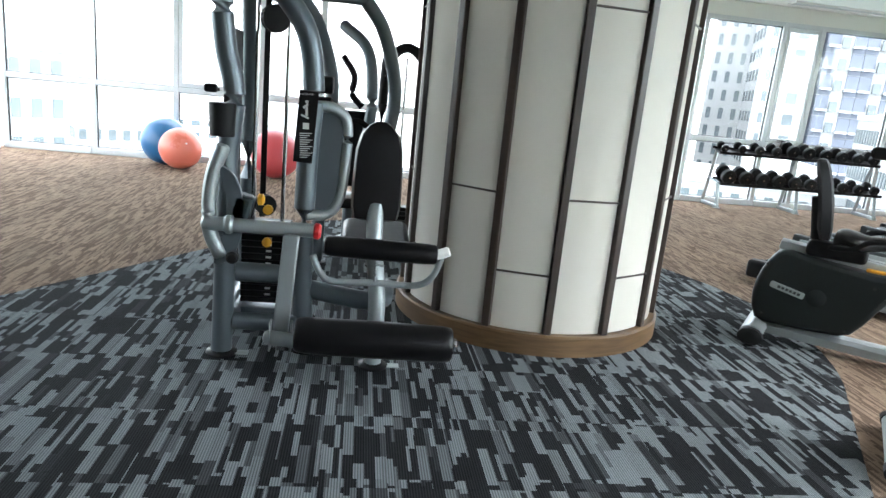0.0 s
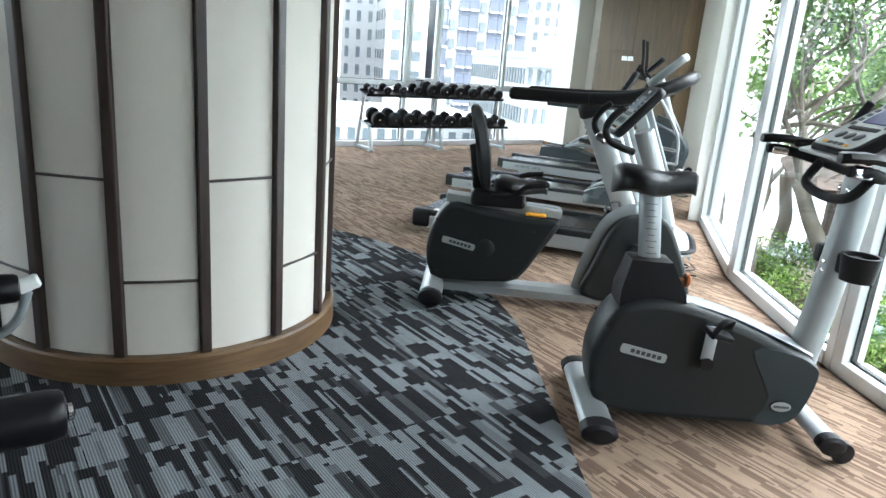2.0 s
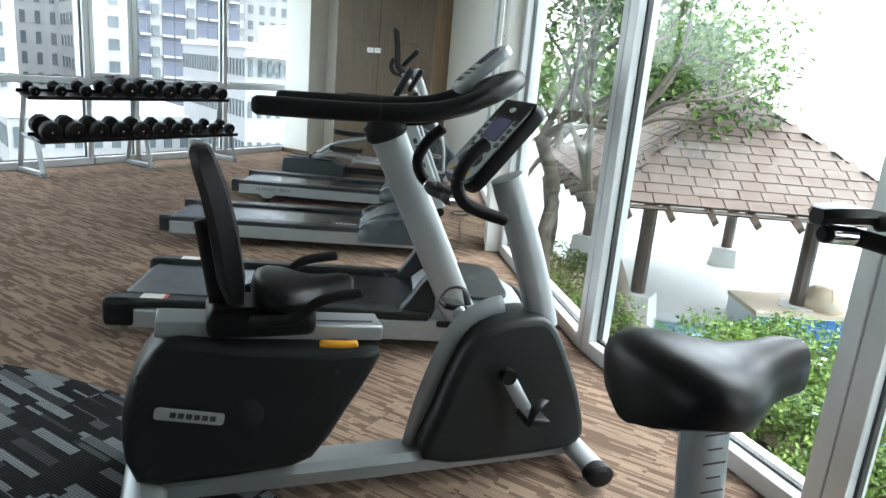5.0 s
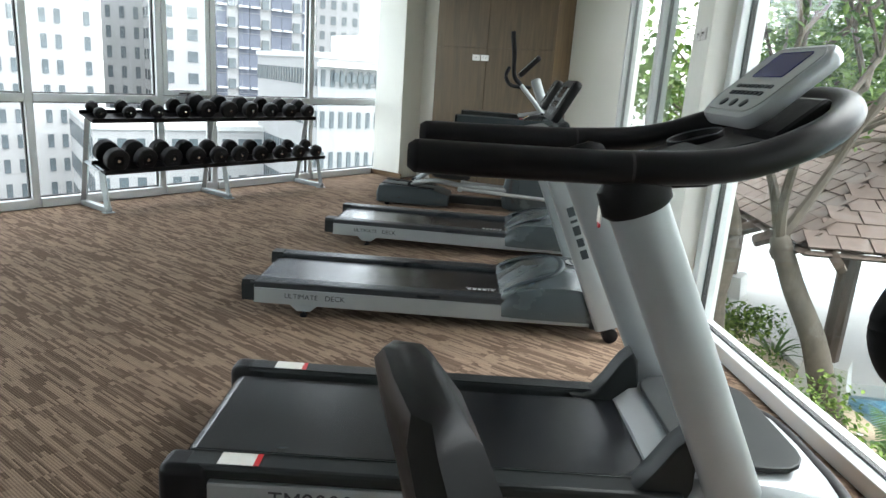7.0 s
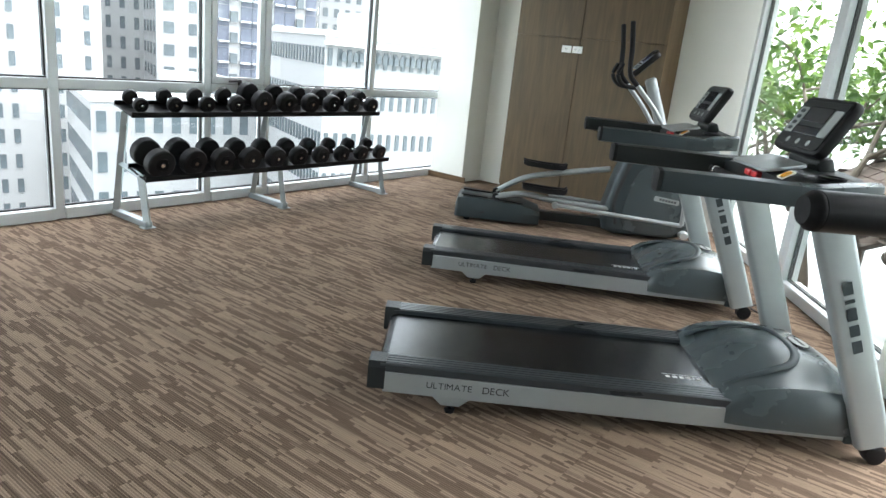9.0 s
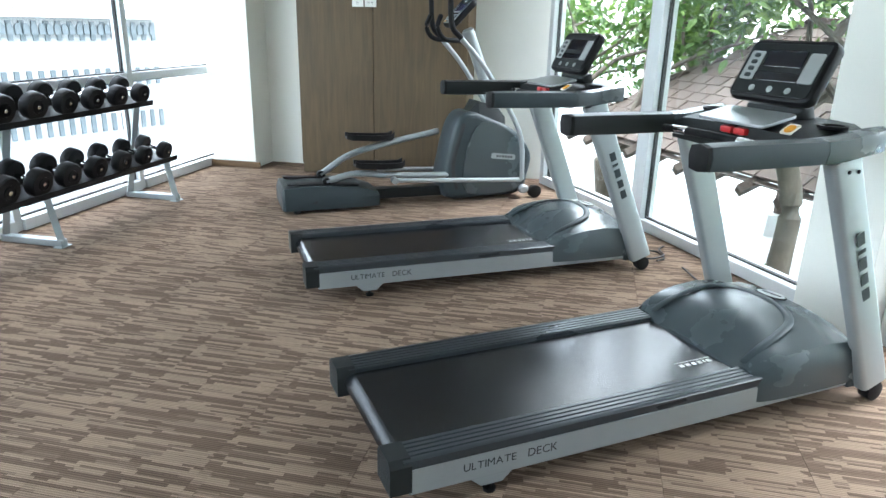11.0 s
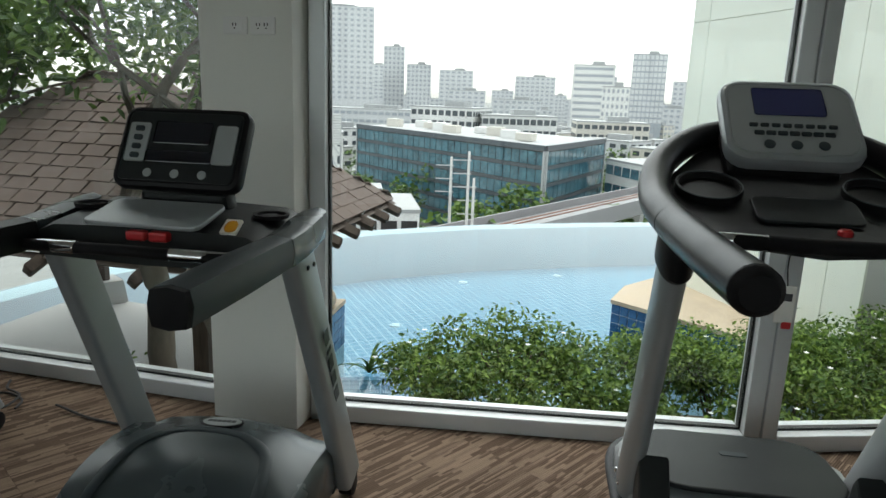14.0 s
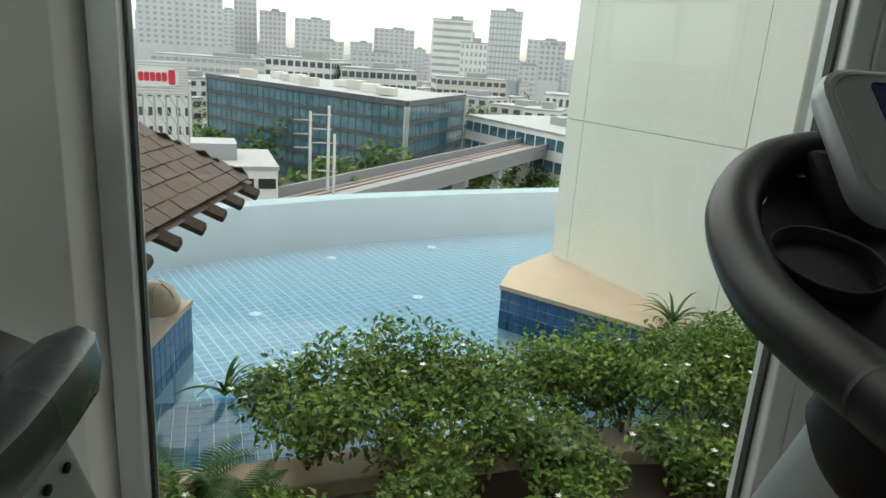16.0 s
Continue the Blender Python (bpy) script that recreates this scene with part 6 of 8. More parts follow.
def leaves(name, spots, material, parent, size, long=2.0, seed=1, label="", droop=0.3):
    """Many small folded leaves at the given places, each turned at random."""
    rs = np.random.RandomState(seed)
    n = len(spots)
    verts, faces = [], []
    shape = [(0, 0, 0), (0.35, 0.5, 0.12), (0.35, -0.5, 0.12), (0.72, 0.36, 0.05), (0.72, -0.36, 0.05), (1.0, 0, -0.12)]
    mid = [(0.35, 0, 0.0), (0.72, 0, -0.03)]
    base = np.array(shape + mid)
    polys = [(0, 2, 6), (0, 6, 1), (2, 4, 7, 6), (6, 7, 3, 1), (4, 5, 7), (7, 5, 3)]
    for i, p in enumerate(spots):
        s = size * rs.uniform(0.6, 1.25)
        yaw, pit, rol = rs.uniform(0, 2 * math.pi), rs.normal(-droop, 0.5), rs.normal(0, 0.6)
        m = Euler((rol, -pit, yaw)).to_matrix()
        arr = base * np.array([s, s / long, s * 0.6])
        arr = arr @ np.array(m).T + np.array(p)
        k = len(verts)
        verts.extend(map(tuple, arr))
        faces.extend(tuple(k + q for q in f) for f in polys)
    me = bpy.data.meshes.new(name)
    me.from_pydata(verts, [], faces)
    me.materials.append(material)
    ob = new(name, me)
    ob.parent = parent
    if label:
        ob["label"] = label
    return ob


def outdoors(px, py):
    """True outside the curved window front."""
    return px > 10.4 or 0.529 * px - 0.849 * py > 0.0


def branch_tree(x, y, z, height, spread, leaf_size, count, seed, label, lean=(0, 0), crown_from=0.35, trunk_r=0.11, material=None, clipped=None):
    """A tree: tapered trunk, limbs, twigs and a broken crown of single leaves."""
    rs = random.Random(seed)
    root = thing("tree", label, "tree", pose(x, y, z), group="garden trees")
    tips = []
    t = Vector((0, 0, 0))
    trunk = [Vector((0, 0, -0.1))]
    for k in range(1, 5):
        f = k / 4
        trunk.append(Vector((lean[0] * f + rs.uniform(-0.08, 0.08), lean[1] * f + rs.uniform(-0.08, 0.08), height * crown_from * f)))
    part("trunk", tube(trunk, trunk_r, 12, 5, taper=(1.15, 0.8)), BARK, root)
    ends = [(trunk[-1], Vector((lean[0], lean[1], 1.0)).normalized(), trunk_r * 0.75, 0)]
    limbs = 0
    while ends:
        p, d, r, lev = ends.pop()
        grown = 0
        for _ in range(24):
            if grown == (3 if lev < 2 else 2):
                break
            q = Vector((rs.gauss(0, 1), rs.gauss(0, 1), rs.gauss(0.35, 0.6)))
            nd = (d * 0.8 + q.normalized() * 0.85).normalized()
            length = height * (0.24, 0.20, 0.15, 0.11)[lev] * rs.uniform(0.75, 1.25)
            e = p + Vector((nd.x * spread, nd.y * spread, nd.z)) * length
            mid = (p + e) / 2 + Vector((rs.uniform(-1, 1), rs.uniform(-1, 1), rs.uniform(-0.3, 0.8))) * length * 0.12
            if not outdoors(x + e.x, y + e.y):
                continue
            if clipped and clipped[0] * (x + e.x) + clipped[1] * (y + e.y) < clipped[2]:
                continue
            grown += 1
            if lev < 3:
                part("limb" if lev < 1 else "branch", tube([p, mid, e], max(r * 0.6, 0.006), 7 if lev < 2 else 5, 3, taper=(1.0, 0.65)), BARK, root)
                limbs += 1
                ends.append((e, nd, r * 0.62, lev + 1))
            tips.append((e, lev))
            if lev >= 2:
                tips.append((mid, lev))
    tips = [q for q, lev in tips if lev >= 1]
    spots = []
    for i in range(count):
        c = tips[rs.randrange(len(tips))]
        s = height * 0.055
        q = (c.x + rs.gauss(0, s), c.y + rs.gauss(0, s), c.z + rs.gauss(0, s * 0.8))
        if not outdoors(x + q[0], y + q[1]):
            continue
        if not clipped or clipped[0] * (x + q[0]) + clipped[1] * (y + q[1]) > clipped[2]:
            spots.append(q)
    leaves("crown", spots, material or LEAF2, root, leaf_size, 2.3, seed, "loose green foliage")
    return root


# water basin
NEAR_EDGE = [(12.2, 6.6), (10.4, 4.9), (9.2, 3.85), (8.28, 3.05), (8.0, 2.72), (7.45, 2.0), (6.85, 1.24), (6.2, 0.62), (5.5, 0.03), (4.7, -0.9), (4.1, -2.2), (3.7, -4.0)]
FAR_EDGE = [(2.5, -13.6), (5.2, -13.4), (7.6, -12.4), (9.6, -11.0), (11.15, -9.3), (12.58, -7.0), (13.85, -4.67), (14.66, -2.5), (14.95, -1.0), (15.0, 1.2), (14.6, 3.4), (13.7, 5.6)]


def flat(points, z, depth=0.0):
    bm = bmesh.new()
    f = bm.faces.new([bm.verts.new((x, y, z)) for x, y in points])
    f.normal_update()
    if f.normal.z < 0:
        f.normal_flip()
    if not depth:
        return bm
    if depth:
        e = bmesh.ops.extrude_face_region(bm, geom=[f])
        bmesh.ops.translate(bm, vec=(0, 0, -depth), verts=[v for v in e["geom"] if isinstance(v, bmesh.types.BMVert)])
    bmesh.ops.recalc_face_normals(bm, faces=bm.faces)
    return bm


def pool_tile_mat():
    m = bpy.data.materials.new("pool_floor_tile")
    m.use_nodes = True
    n, l = m.node_tree.nodes, m.node_tree.links
    b = n["Principled BSDF"]
    tc, mp, br = n.new("ShaderNodeTexCoord"), n.new("ShaderNodeMapping"), n.new("ShaderNodeTexBrick")
    mp.inputs["Rotation"].default_value = (0, 0, radians(22))
    br.offset, br.inputs["Scale"].default_value = 0.0, 1.0
    br.inputs["Brick Width"].default_value, br.inputs["Row Height"].default_value, br.inputs["Mortar Size"].default_value = 0.15, 0.15, 0.010
    br.inputs["Color1"].default_value, br.inputs["Color2"].default_value, br.inputs["Mortar"].default_value = (0.15, 0.29, 0.38, 1), (0.19, 0.34, 0.43, 1), (0.46, 0.58, 0.63, 1)
    l.new(tc.outputs["Object"], mp.inputs["Vector"])
    l.new(mp.outputs[0], br.inputs["Vector"])
    l.new(br.outputs["Color"], b.inputs["Base Color"])
    b.inputs["Roughness"].default_value = 0.4
    return m


def water_mat():
    """Clear pool water: the floor shows through with a blue tint, the sky mirrors by Fresnel on faint ripples."""
    m = bpy.data.materials.new("pool_water")
    m.use_nodes = True
    n, l = m.node_tree.nodes, m.node_tree.links
    out = n["Material Output"]
    n.remove(n["Principled BSDF"])
    tr, gl, fr, mx, bu, no = (n.new("ShaderNode" + k) for k in ("BsdfTransparent", "BsdfGlossy", "Fresnel", "MixShader", "Bump", "TexNoise"))
    tr.inputs["Color"].default_value = (0.66, 0.85, 0.92, 1)
    gl.inputs["Roughness"].default_value = 0.06
    fr.inputs["IOR"].default_value = 1.33
    no.inputs["Scale"].default_value = 5
    bu.inputs["Strength"].default_value, bu.inputs["Distance"].default_value = 0.08, 0.03
    l.new(no.outputs["Fac"], bu.inputs["Height"])
    l.new(bu.outputs[0], gl.inputs["Normal"])
    l.new(bu.outputs[0], fr.inputs["Normal"])
    l.new(fr.outputs[0], mx.inputs[0])
    l.new(tr.outputs[0], mx.inputs[1])
    l.new(gl.outputs[0], mx.inputs[2])
    l.new(mx.outputs[0], out.inputs["Surface"])
    return m


POOLTILE, WATER = pool_tile_mat(), water_mat()
basin = NEAR_EDGE[::-1] + [(13.0, 6.6)] + FAR_EDGE[::-1]
setting("pool_floor", flat(basin, -2.15), POOLTILE)
water = setting("pool_water", flat(basin, WATER_Z), WATER)
podium = setting("podium", flat([(x * 1.0 + (0.25 if x > 4 else 0), y) for x, y in FAR_EDGE] + [(10.3, 7.0), (9.9, 6.2)] + [(x + 0.14, y - 0.16) for x, y in FACADE] + [(2.0, -13.6)], -2.2, 31.8), CONCRETE)


def strip(points, z0, z1, w, material, name, side=1, into=None):
    """A wall or kerb of width w that follows a line, in straight lengths."""
    for (ax, ay), (bx, by) in zip(points, points[1:]):
        length, m = span((ax, ay), (bx, by))
        ob = new(name, mesh_from(name, moved(box(length + 0.012, w, z1 - z0, (length / 2, side * w / 2, (z0 + z1) / 2), bev=0.012), m), material, False))
        if into:
            ob.parent = into
        else:
            ob["kind"] = "structure"


edge = thing("infinity_edge", "", "pool edge", kind="structure")
strip(FAR_EDGE, -3.0, WATER_Z - 0.012, 0.45, CONCRETE, "rim_block", 1, edge)
kerb = thing("pool_coping", "", "coping", kind="structure")
strip(NEAR_EDGE, -2.15, WATER_Z + 0.09, 0.34, STONE, "coping_block", -1, kerb)
bed = NEAR_EDGE + [(3.2, -4.0)] + [(x + 0.10, y - 0.12) for x, y in FACADE[::-1]] + [(10.2, 6.5)]
setting("planting_bed", flat(bed, WATER_Z - 0.03, 0.4), SOIL)

# submerged bench with single tiles by the coping
bench = thing("pool_bench", "", "pool step", kind="structure")
bench_line = [(9.9, 4.1), (9.15, 3.0), (8.75, 2.35), (8.15, 1.5), (7.5, 0.7), (6.8, 0.0)]
part("bench_body", flat([(9.2, 3.85), (8.28, 3.05), (8.0, 2.72), (7.45, 2.0), (6.85, 1.24), (6.2, 0.62)] + bench_line[::-1], WATER_Z - 0.16, 0.7), GROUT, bench)
tile_me = mesh_from("bench_tile", box(0.096, 0.096, 0.012, (0, 0, 0), bev=0.003, seg=1), mat("bench_tile_glaze", (0.20, 0.30, 0.38), 0.25, var=0.2, scale=6), False)
ax, ay = Vector((-0.62, -0.785, 0)), Vector((0.785, -0.62, 0))
o = Vector((8.28, 3.05, 0))
made = 0
for i in range(-4, 20):
    for j in range(0, 13):
        q = o + ax * (0.104 * i + 0.052) + ay * (0.104 * j + 0.06)
        if made < 300:
            made += 1
            shared("bench_tile", tile_me, bench, Matrix.Translation((q.x, q.y, WATER_Z - 0.153)) @ pose(0, 0, 0, 0, 0, math.degrees(math.atan2(ax.y, ax.x))))


def tiled_planter(top, z_top, faces, name, label):
    """A planter with a stone top and blue tiles on its pool side."""
    root = thing(name, label, "planter")
    part("body", flat(top, z_top - 0.05, 1.6), GROUT, root)
    cx, cy = sum(p[0] for p in top) / len(top), sum(p[1] for p in top) / len(top)
    part("stone_top", flat([(cx + (x - cx) * 1.03, cy + (y - cy) * 1.03) for x, y in top], z_top, 0.05), STONE, root, "tan stone slab top")
    tm_ = mesh_from("tile", box(0.112, 0.014, 0.112, (0, 0, 0), bev=0.003, seg=1), TILEBLUE, False)
    for a, b in faces:
        length, m = span(a, b)
        nx = int(length / 0.12)
        for i in range(nx):
            for j in range(4):
                shared("tile", tm_, root, m @ pose(0.06 + 0.12 * i, -0.006, z_top - 0.115 - 0.12 * j))
    return root


tiled_planter([(8.2, -1.2), (8.42, -1.9), (8.36, -2.9), (6.9, -2.15), (6.2, -1.7), (6.2, -1.1)], -0.88, [((8.42, -1.9), (8.2, -1.2)), ((8.2, -1.2), (6.2, -1.1))][::-1], "pool_planter", "stone topped planter with blue tiled sides in the pool")
tiled_planter([(10.15, 1.55), (10.75, 2.15), (10.1, 2.95), (9.45, 2.55)], -0.82, [((9.45, 2.55), (10.15, 1.55)), ((10.15, 1.55), (10.75, 2.15))], "pool_planter", "small stone ledge with blue tiles at the pool")
tiled_planter([(5.5, -1.62), (4.1, -2.1), (4.16, -2.37), (5.46, -1.91)], 0.05, [((5.5, -1.62), (4.1, -2.1))], "wall_planter", "raised planter with blue tiles before the white wall")
prof = [(0.24, 0.0), (0.265, 0.05), (0.25, 0.13), (0.19, 0.21), (0.10, 0.255), (0.01, 0.265)]
dome = thing("stone_turtle_shell", "tan carved dome stone on the pool ledge", "garden stone", pose(10.2, 1.95, -0.82))
part("dome", lathe(prof, 20), STONE, dome)
for k in range(7):
    a = radians(51.4 * k)
    part("ridge", tube([(0.255 * math.cos(a), 0.255 * math.sin(a), 0.06), (0.215 * math.cos(a), 0.215 * math.sin(a), 0.18), (0.11 * math.cos(a + 0.3), 0.11 * math.sin(a + 0.3), 0.253)], 0.008, 6, 3), STONE, dome)
lights = mesh_from("pool_lamp", lathe([(0.09, 0), (0.09, 0.02), (0.06, 0.03)], 18), WHITE)
for x, y in ((11.9, -0.8), (10.6, -3.0), (13.0, -3.6), (12.1, -5.6), (9.3, 0.3)):
    ob = new("pool_lamp", lights)
    ob.matrix_world = Matrix.Translation((x, y, -2.15))
    tagged(ob, "small round white lamp on the pool floor", "pool lamp", "pool lamps")

# white clad wall of the next building wing, in panels with open joints
wing = thing("white_wing", "tall white clad building wing beside the pool", "building")
A0, A1 = (8.34, -2.84), (5.55, -1.30)
length, m = span(A1, A0)
part("core", moved(box(length - 0.02, 3.0, 14, (length / 2, -1.53, 4.8)), m), CONCRETE, wing)
cuts = [0.0, 0.45, length - 0.34, length]
rows = [-1.3, 0.95, 2.62, 4.3, 6.0, 8.0, 10.0]
for x0, x1 in zip(cuts, cuts[1:]):
    for z0, z1 in zip(rows, rows[1:]):
        part("panel", moved(box(x1 - x0 - 0.006, 0.03, z1 - z0 - 0.006, ((x0 + x1) / 2, -0.015, (z0 + z1) / 2), bev=0.003), m), WHITEWALL, wing)
for z0, z1 in zip(rows, rows[1:]):
    part("panel", moved(box(0.03, 2.98, z1 - z0 - 0.008, (length + 0.005, -1.52, (z0 + z1) / 2), bev=0.003), m), WHITEWALL, wing)
wing2 = thing("white_wing", "white clad wall beside the garden", "building")
length, m = span((3.9, -2.5), (5.45, -1.95))
for x0, x1 in ((0.0, 0.8), (0.8, length)):
    for z0, z1 in zip(rows, rows[1:]):
        part("panel", moved(box(x1 - x0 - 0.008, 0.25, z1 - z0 - 0.008, ((x0 + x1) / 2, -0.125, (z0 + z1) / 2), bev=0.003), m), WHITEWALL, wing2)


# ---- pavilion with shingled hip roof ----
pav = thing("pool_pavilion", "open timber pavilion with brown shingled hip roof", "pavilion")
N, R = Vector((8.1, 4.05, 0.38)), Vector((9.9, 1.05, 0.38))
ACROSS = Vector((3.7, 2.2, 0))
corners = [N, R, R + ACROSS, N + ACROSS]
cen = sum(corners, Vector()) / 4
apex_a = Vector((cen.x, cen.y, 1.62)) - ACROSS.normalized() * 0.35
apex_b = Vector((cen.x, cen.y, 1.62)) + ACROSS.normalized() * 0.35
faces_ = [(corners[0], corners[1], apex_a, apex_a, 1), (corners[1], corners[2], apex_b, apex_a, 1), (corners[2], corners[3], apex_b, apex_b, 0), (corners[3], corners[0], apex_a, apex_b, 1)]
under = bmesh.new()
for a, b, c, d, _ in faces_:
    pts = [a, b, c] if (c - d).length < 1e-6 else [a, b, c, d]
    under.faces.new([under.verts.new(p - Vector((0, 0, 0.03))) for p in pts])
roofing = part("roof", under, TIMBER, pav)
sh_me = mesh_from("shingle", box(0.235, 0.20, 0.014, (0, 0.07, 0), bev=0.003, seg=1), SHINGLE, False)
rs = random.Random(8)
rest_bm = []
single = 0
for a, b, c, d, seen in faces_:
    slope = (c + d) / 2 - (a + b) / 2
    rows_n = int(slope.length / 0.15)
    for i in range(rows_n + 1):
        f = i / (rows_n + 0.6)
        p, q = a.lerp(d, f), b.lerp(c, f)
        w = (q - p).length
        ex = (q - p).normalized() if w > 0.01 else (b - a).normalized()
        ez = ex.cross(slope.normalized()).normalized()
        if ez.z < 0:
            ez = -ez
        ey = ez.cross(ex)
        k = max(1, int(w / 0.24))
        for j in range(k):
            cpos = p + (q - p) * ((j + 0.5 + 0.25 * (i % 2)) / (k + 0.25)) + ez * (0.012 + rs.uniform(0, 0.006))
            mm = Matrix((ex, ey, ez)).transposed().to_4x4()
            mm.translation = cpos
            mm = mm @ pose(0, 0, 0, rs.uniform(-5, -2), rs.uniform(-1, 1), rs.uniform(-1.5, 1.5))
            if seen and single < 420:
                single += 1
                shared("shingle", sh_me, roofing, mm)
            else:
                rest_bm.append(mm)
extra = bmesh.new()
for mm in rest_bm:
    extra.from_mesh(sh_me)
    extra.verts.ensure_lookup_table()
    bmesh.ops.transform(extra, matrix=mm, verts=extra.verts[-len(sh_me.vertices):])
ob = part("shingles_beyond", extra, SHINGLE, roofing)
ob["kind"] = "stuff"
for a, b, c, d, seen in faces_:
    ex = (b - a).normalized()
    out = Vector((ex.y, -ex.x, 0))
    if out.dot((a + b) / 2 - cen) < 0:
        out = -out
    k = int((b - a).length / 0.42)
    part("fascia", tube([a - Vector((0, 0, 0.06)), b - Vector((0, 0, 0.06))], 0.05, 4, 1, 0.5), TIMBER, pav)
    for j in range(k):
        p = a.lerp(b, (j + 0.5) / k)
        up = Vector((0, 0, 0.46))
        part("rafter_tail", tube([p - out * 0.45 + up * 0.45 - Vector((0, 0, 0.10)), p + out * 0.16 - Vector((0, 0, 0.13))], 0.045, 4, 1, 1.3), TIMBER, pav)
for px_, py_ in ((9.06, 3.81), (10.05, 2.2), (11.5, 5.3), (12.6, 3.4)):
    part("pedestal", loft([[(px_ - w, py_ - w, z), (px_ + w, py_ - w, z), (px_ + w, py_ + w, z), (px_ - w, py_ + w, z)] for w, z in ((0.22, -2.15), (0.22, -1.15), (0.18, -0.80))]), CONCRETE, pav)
    part("post", tube([(px_, py_, -0.82), (px_, py_, 0.75)], 0.085, 8, 1), TIMBER, pav)
part("deck", flat([(9.2, 3.9), (10.3, 2.1), (13.0, 3.5), (11.8, 5.6)], -1.08, 0.15), CONCRETE, pav)


# ---- planting ----
def hedge_bush(x, y, z, r, h, count, seed, label):
    rs = random.Random(seed)
    root = thing("flowering_bush", label, "bush", pose(x, y, z), group="hedge along the pool")
    for k in range(7):
        a = rs.uniform(0, 6.28)
        d = rs.uniform(0.15, 0.7) * r
        part("stem", tube([(0.05 * math.cos(a), 0.05 * math.sin(a), -0.05), (0.5 * d * math.cos(a + 0.3), 0.5 * d * math.sin(a + 0.3), h * 0.35), (d * math.cos(a), d * math.sin(a), h * 0.7)], 0.013, 6, 4, taper=(1, 0.5)), BARK, root)
    spots, flowers = [], []
    lumps = [(rs.uniform(-0.75, 0.75) * r, rs.uniform(-0.75, 0.75) * r, h * rs.uniform(0.42, 0.78), r * rs.uniform(0.38, 0.58)) for _ in range(12)]
    while len(spots) < count:
        lx, ly, lz, lr = lumps[rs.randrange(len(lumps))]
        v = Vector((rs.gauss(0, 1), rs.gauss(0, 1), rs.gauss(0, 1))).normalized() * lr * rs.uniform(0.55, 1.08)
        p = (lx + v.x, ly + v.y, lz + v.z * 0.75)
        if p[2] > 0.08:
            spots.append(p)
            if rs.random() < 0.004 and v.z > 0:
                flowers.append((lx + v.x * 1.1, ly + v.y * 1.1, lz + v.z * 0.85))
    leaves("foliage", spots, LEAF, root, 0.056, 2.1, seed, "dense glossy green foliage")
    for f in flowers:
        bm = []
        for k in range(5):
            bm.append(box(0.022, 0.010, 0.002, (0.012, 0, 0), (0, -15, 0)))
            moved(bm[-1], pose(0, 0, 0, 0, 0, 72 * k))
        part("flower", moved(joined(*bm), Matrix.Translation(f)), PETAL, root)
    return root


HEDGE = [(7.72, 2.42, 0.56, 0.92), (7.32, 1.88, 0.58, 1.0), (6.92, 1.42, 0.56, 0.95), (6.5, 0.98, 0.56, 0.9), (6.1, 0.55, 0.58, 0.93), (5.7, 0.15, 0.6, 1.0), (5.3, -0.3, 0.6, 1.0), (4.95, -0.8, 0.62, 1.05), (6.9, 2.35, 0.42, 0.62), (6.2, 1.65, 0.42, 0.6), (5.45, 0.95, 0.46, 0.66), (4.7, 0.2, 0.46, 0.7)]
for k, (x, y, r, h) in enumerate(HEDGE):
    hedge_bush(x, y, WATER_Z - 0.02, r, h, int(7200 * r), 20 + k, "dense green flowering bush with small white flowers" if k < 8 else "low green bush below the windows")
for k, (x, y, r, h) in enumerate(((7.75, 3.85, 0.45, 0.75), (7.1, 3.35, 0.38, 0.6), (8.35, 4.5, 0.42, 0.7), (9.2, 4.75, 0.45, 0.8), (6.55, 2.85, 0.35, 0.5))):
    hedge_bush(x, y, WATER_Z - 0.02, r, h, int(3200 * r), 60 + k, "low green shrub in the planting bed")


def blade_plant(x, y, z, n, length, width, seed, label, fern=False):
    """A rosette of arching blades."""
    rs = random.Random(seed)
    root = thing("fern" if fern else "lily_clump", label, "plant", pose(x, y, z), group="bed plants")
    for k in range(n):
        a, e, L = rs.uniform(0, 6.28), rs.uniform(0.35, 1.15), length * rs.uniform(0.7, 1.1)
        pts = []
        for i in range(7):
            f = i / 6
            rad = L * (math.sin(e) * f + 0.25 * f * f)
            pts.append(Vector((rad * math.cos(a), rad * math.sin(a), L * (math.cos(e) * f * 1.5 - 0.75 * f * f))))
        side = Vector((-math.sin(a), math.cos(a), 0))
        bm = bmesh.new()
        if fern:
            for i in range(1, 26):
                f = i / 26
                j = min(int(f * 6), 5)
                p = pts[j].lerp(pts[j + 1], f * 6 - j)
                w = width * 2.2 * math.sin(math.pi * min(1, f * 0.9 + 0.1))
                for s in (-1, 1):
                    t = p + side * s * w + Vector((0, 0, -0.25 * w))
                    d = (pts[j + 1] - pts[j]).normalized() * 0.008
                    bm.faces.new([bm.verts.new(v) for v in (p - d, p + d, t + d * 0.4, t - d * 0.4)])
        else:
            prev = None
            for i, p in enumerate(pts):
                w = width * (1 - (i / 6) ** 2.2) * 0.5 + 0.001
                cur = [bm.verts.new(p - side * w + Vector((0, 0, w * 0.5))), bm.verts.new(p), bm.verts.new(p + side * w + Vector((0, 0, w * 0.5)))]
                if prev:
                    bm.faces.new((prev[0], prev[1], cur[1], cur[0]))
                    bm.faces.new((prev[1], prev[2], cur[2], cur[1]))
                prev = cur
        part("frond" if fern else "blade", bm, LEAF3, root)
    return root


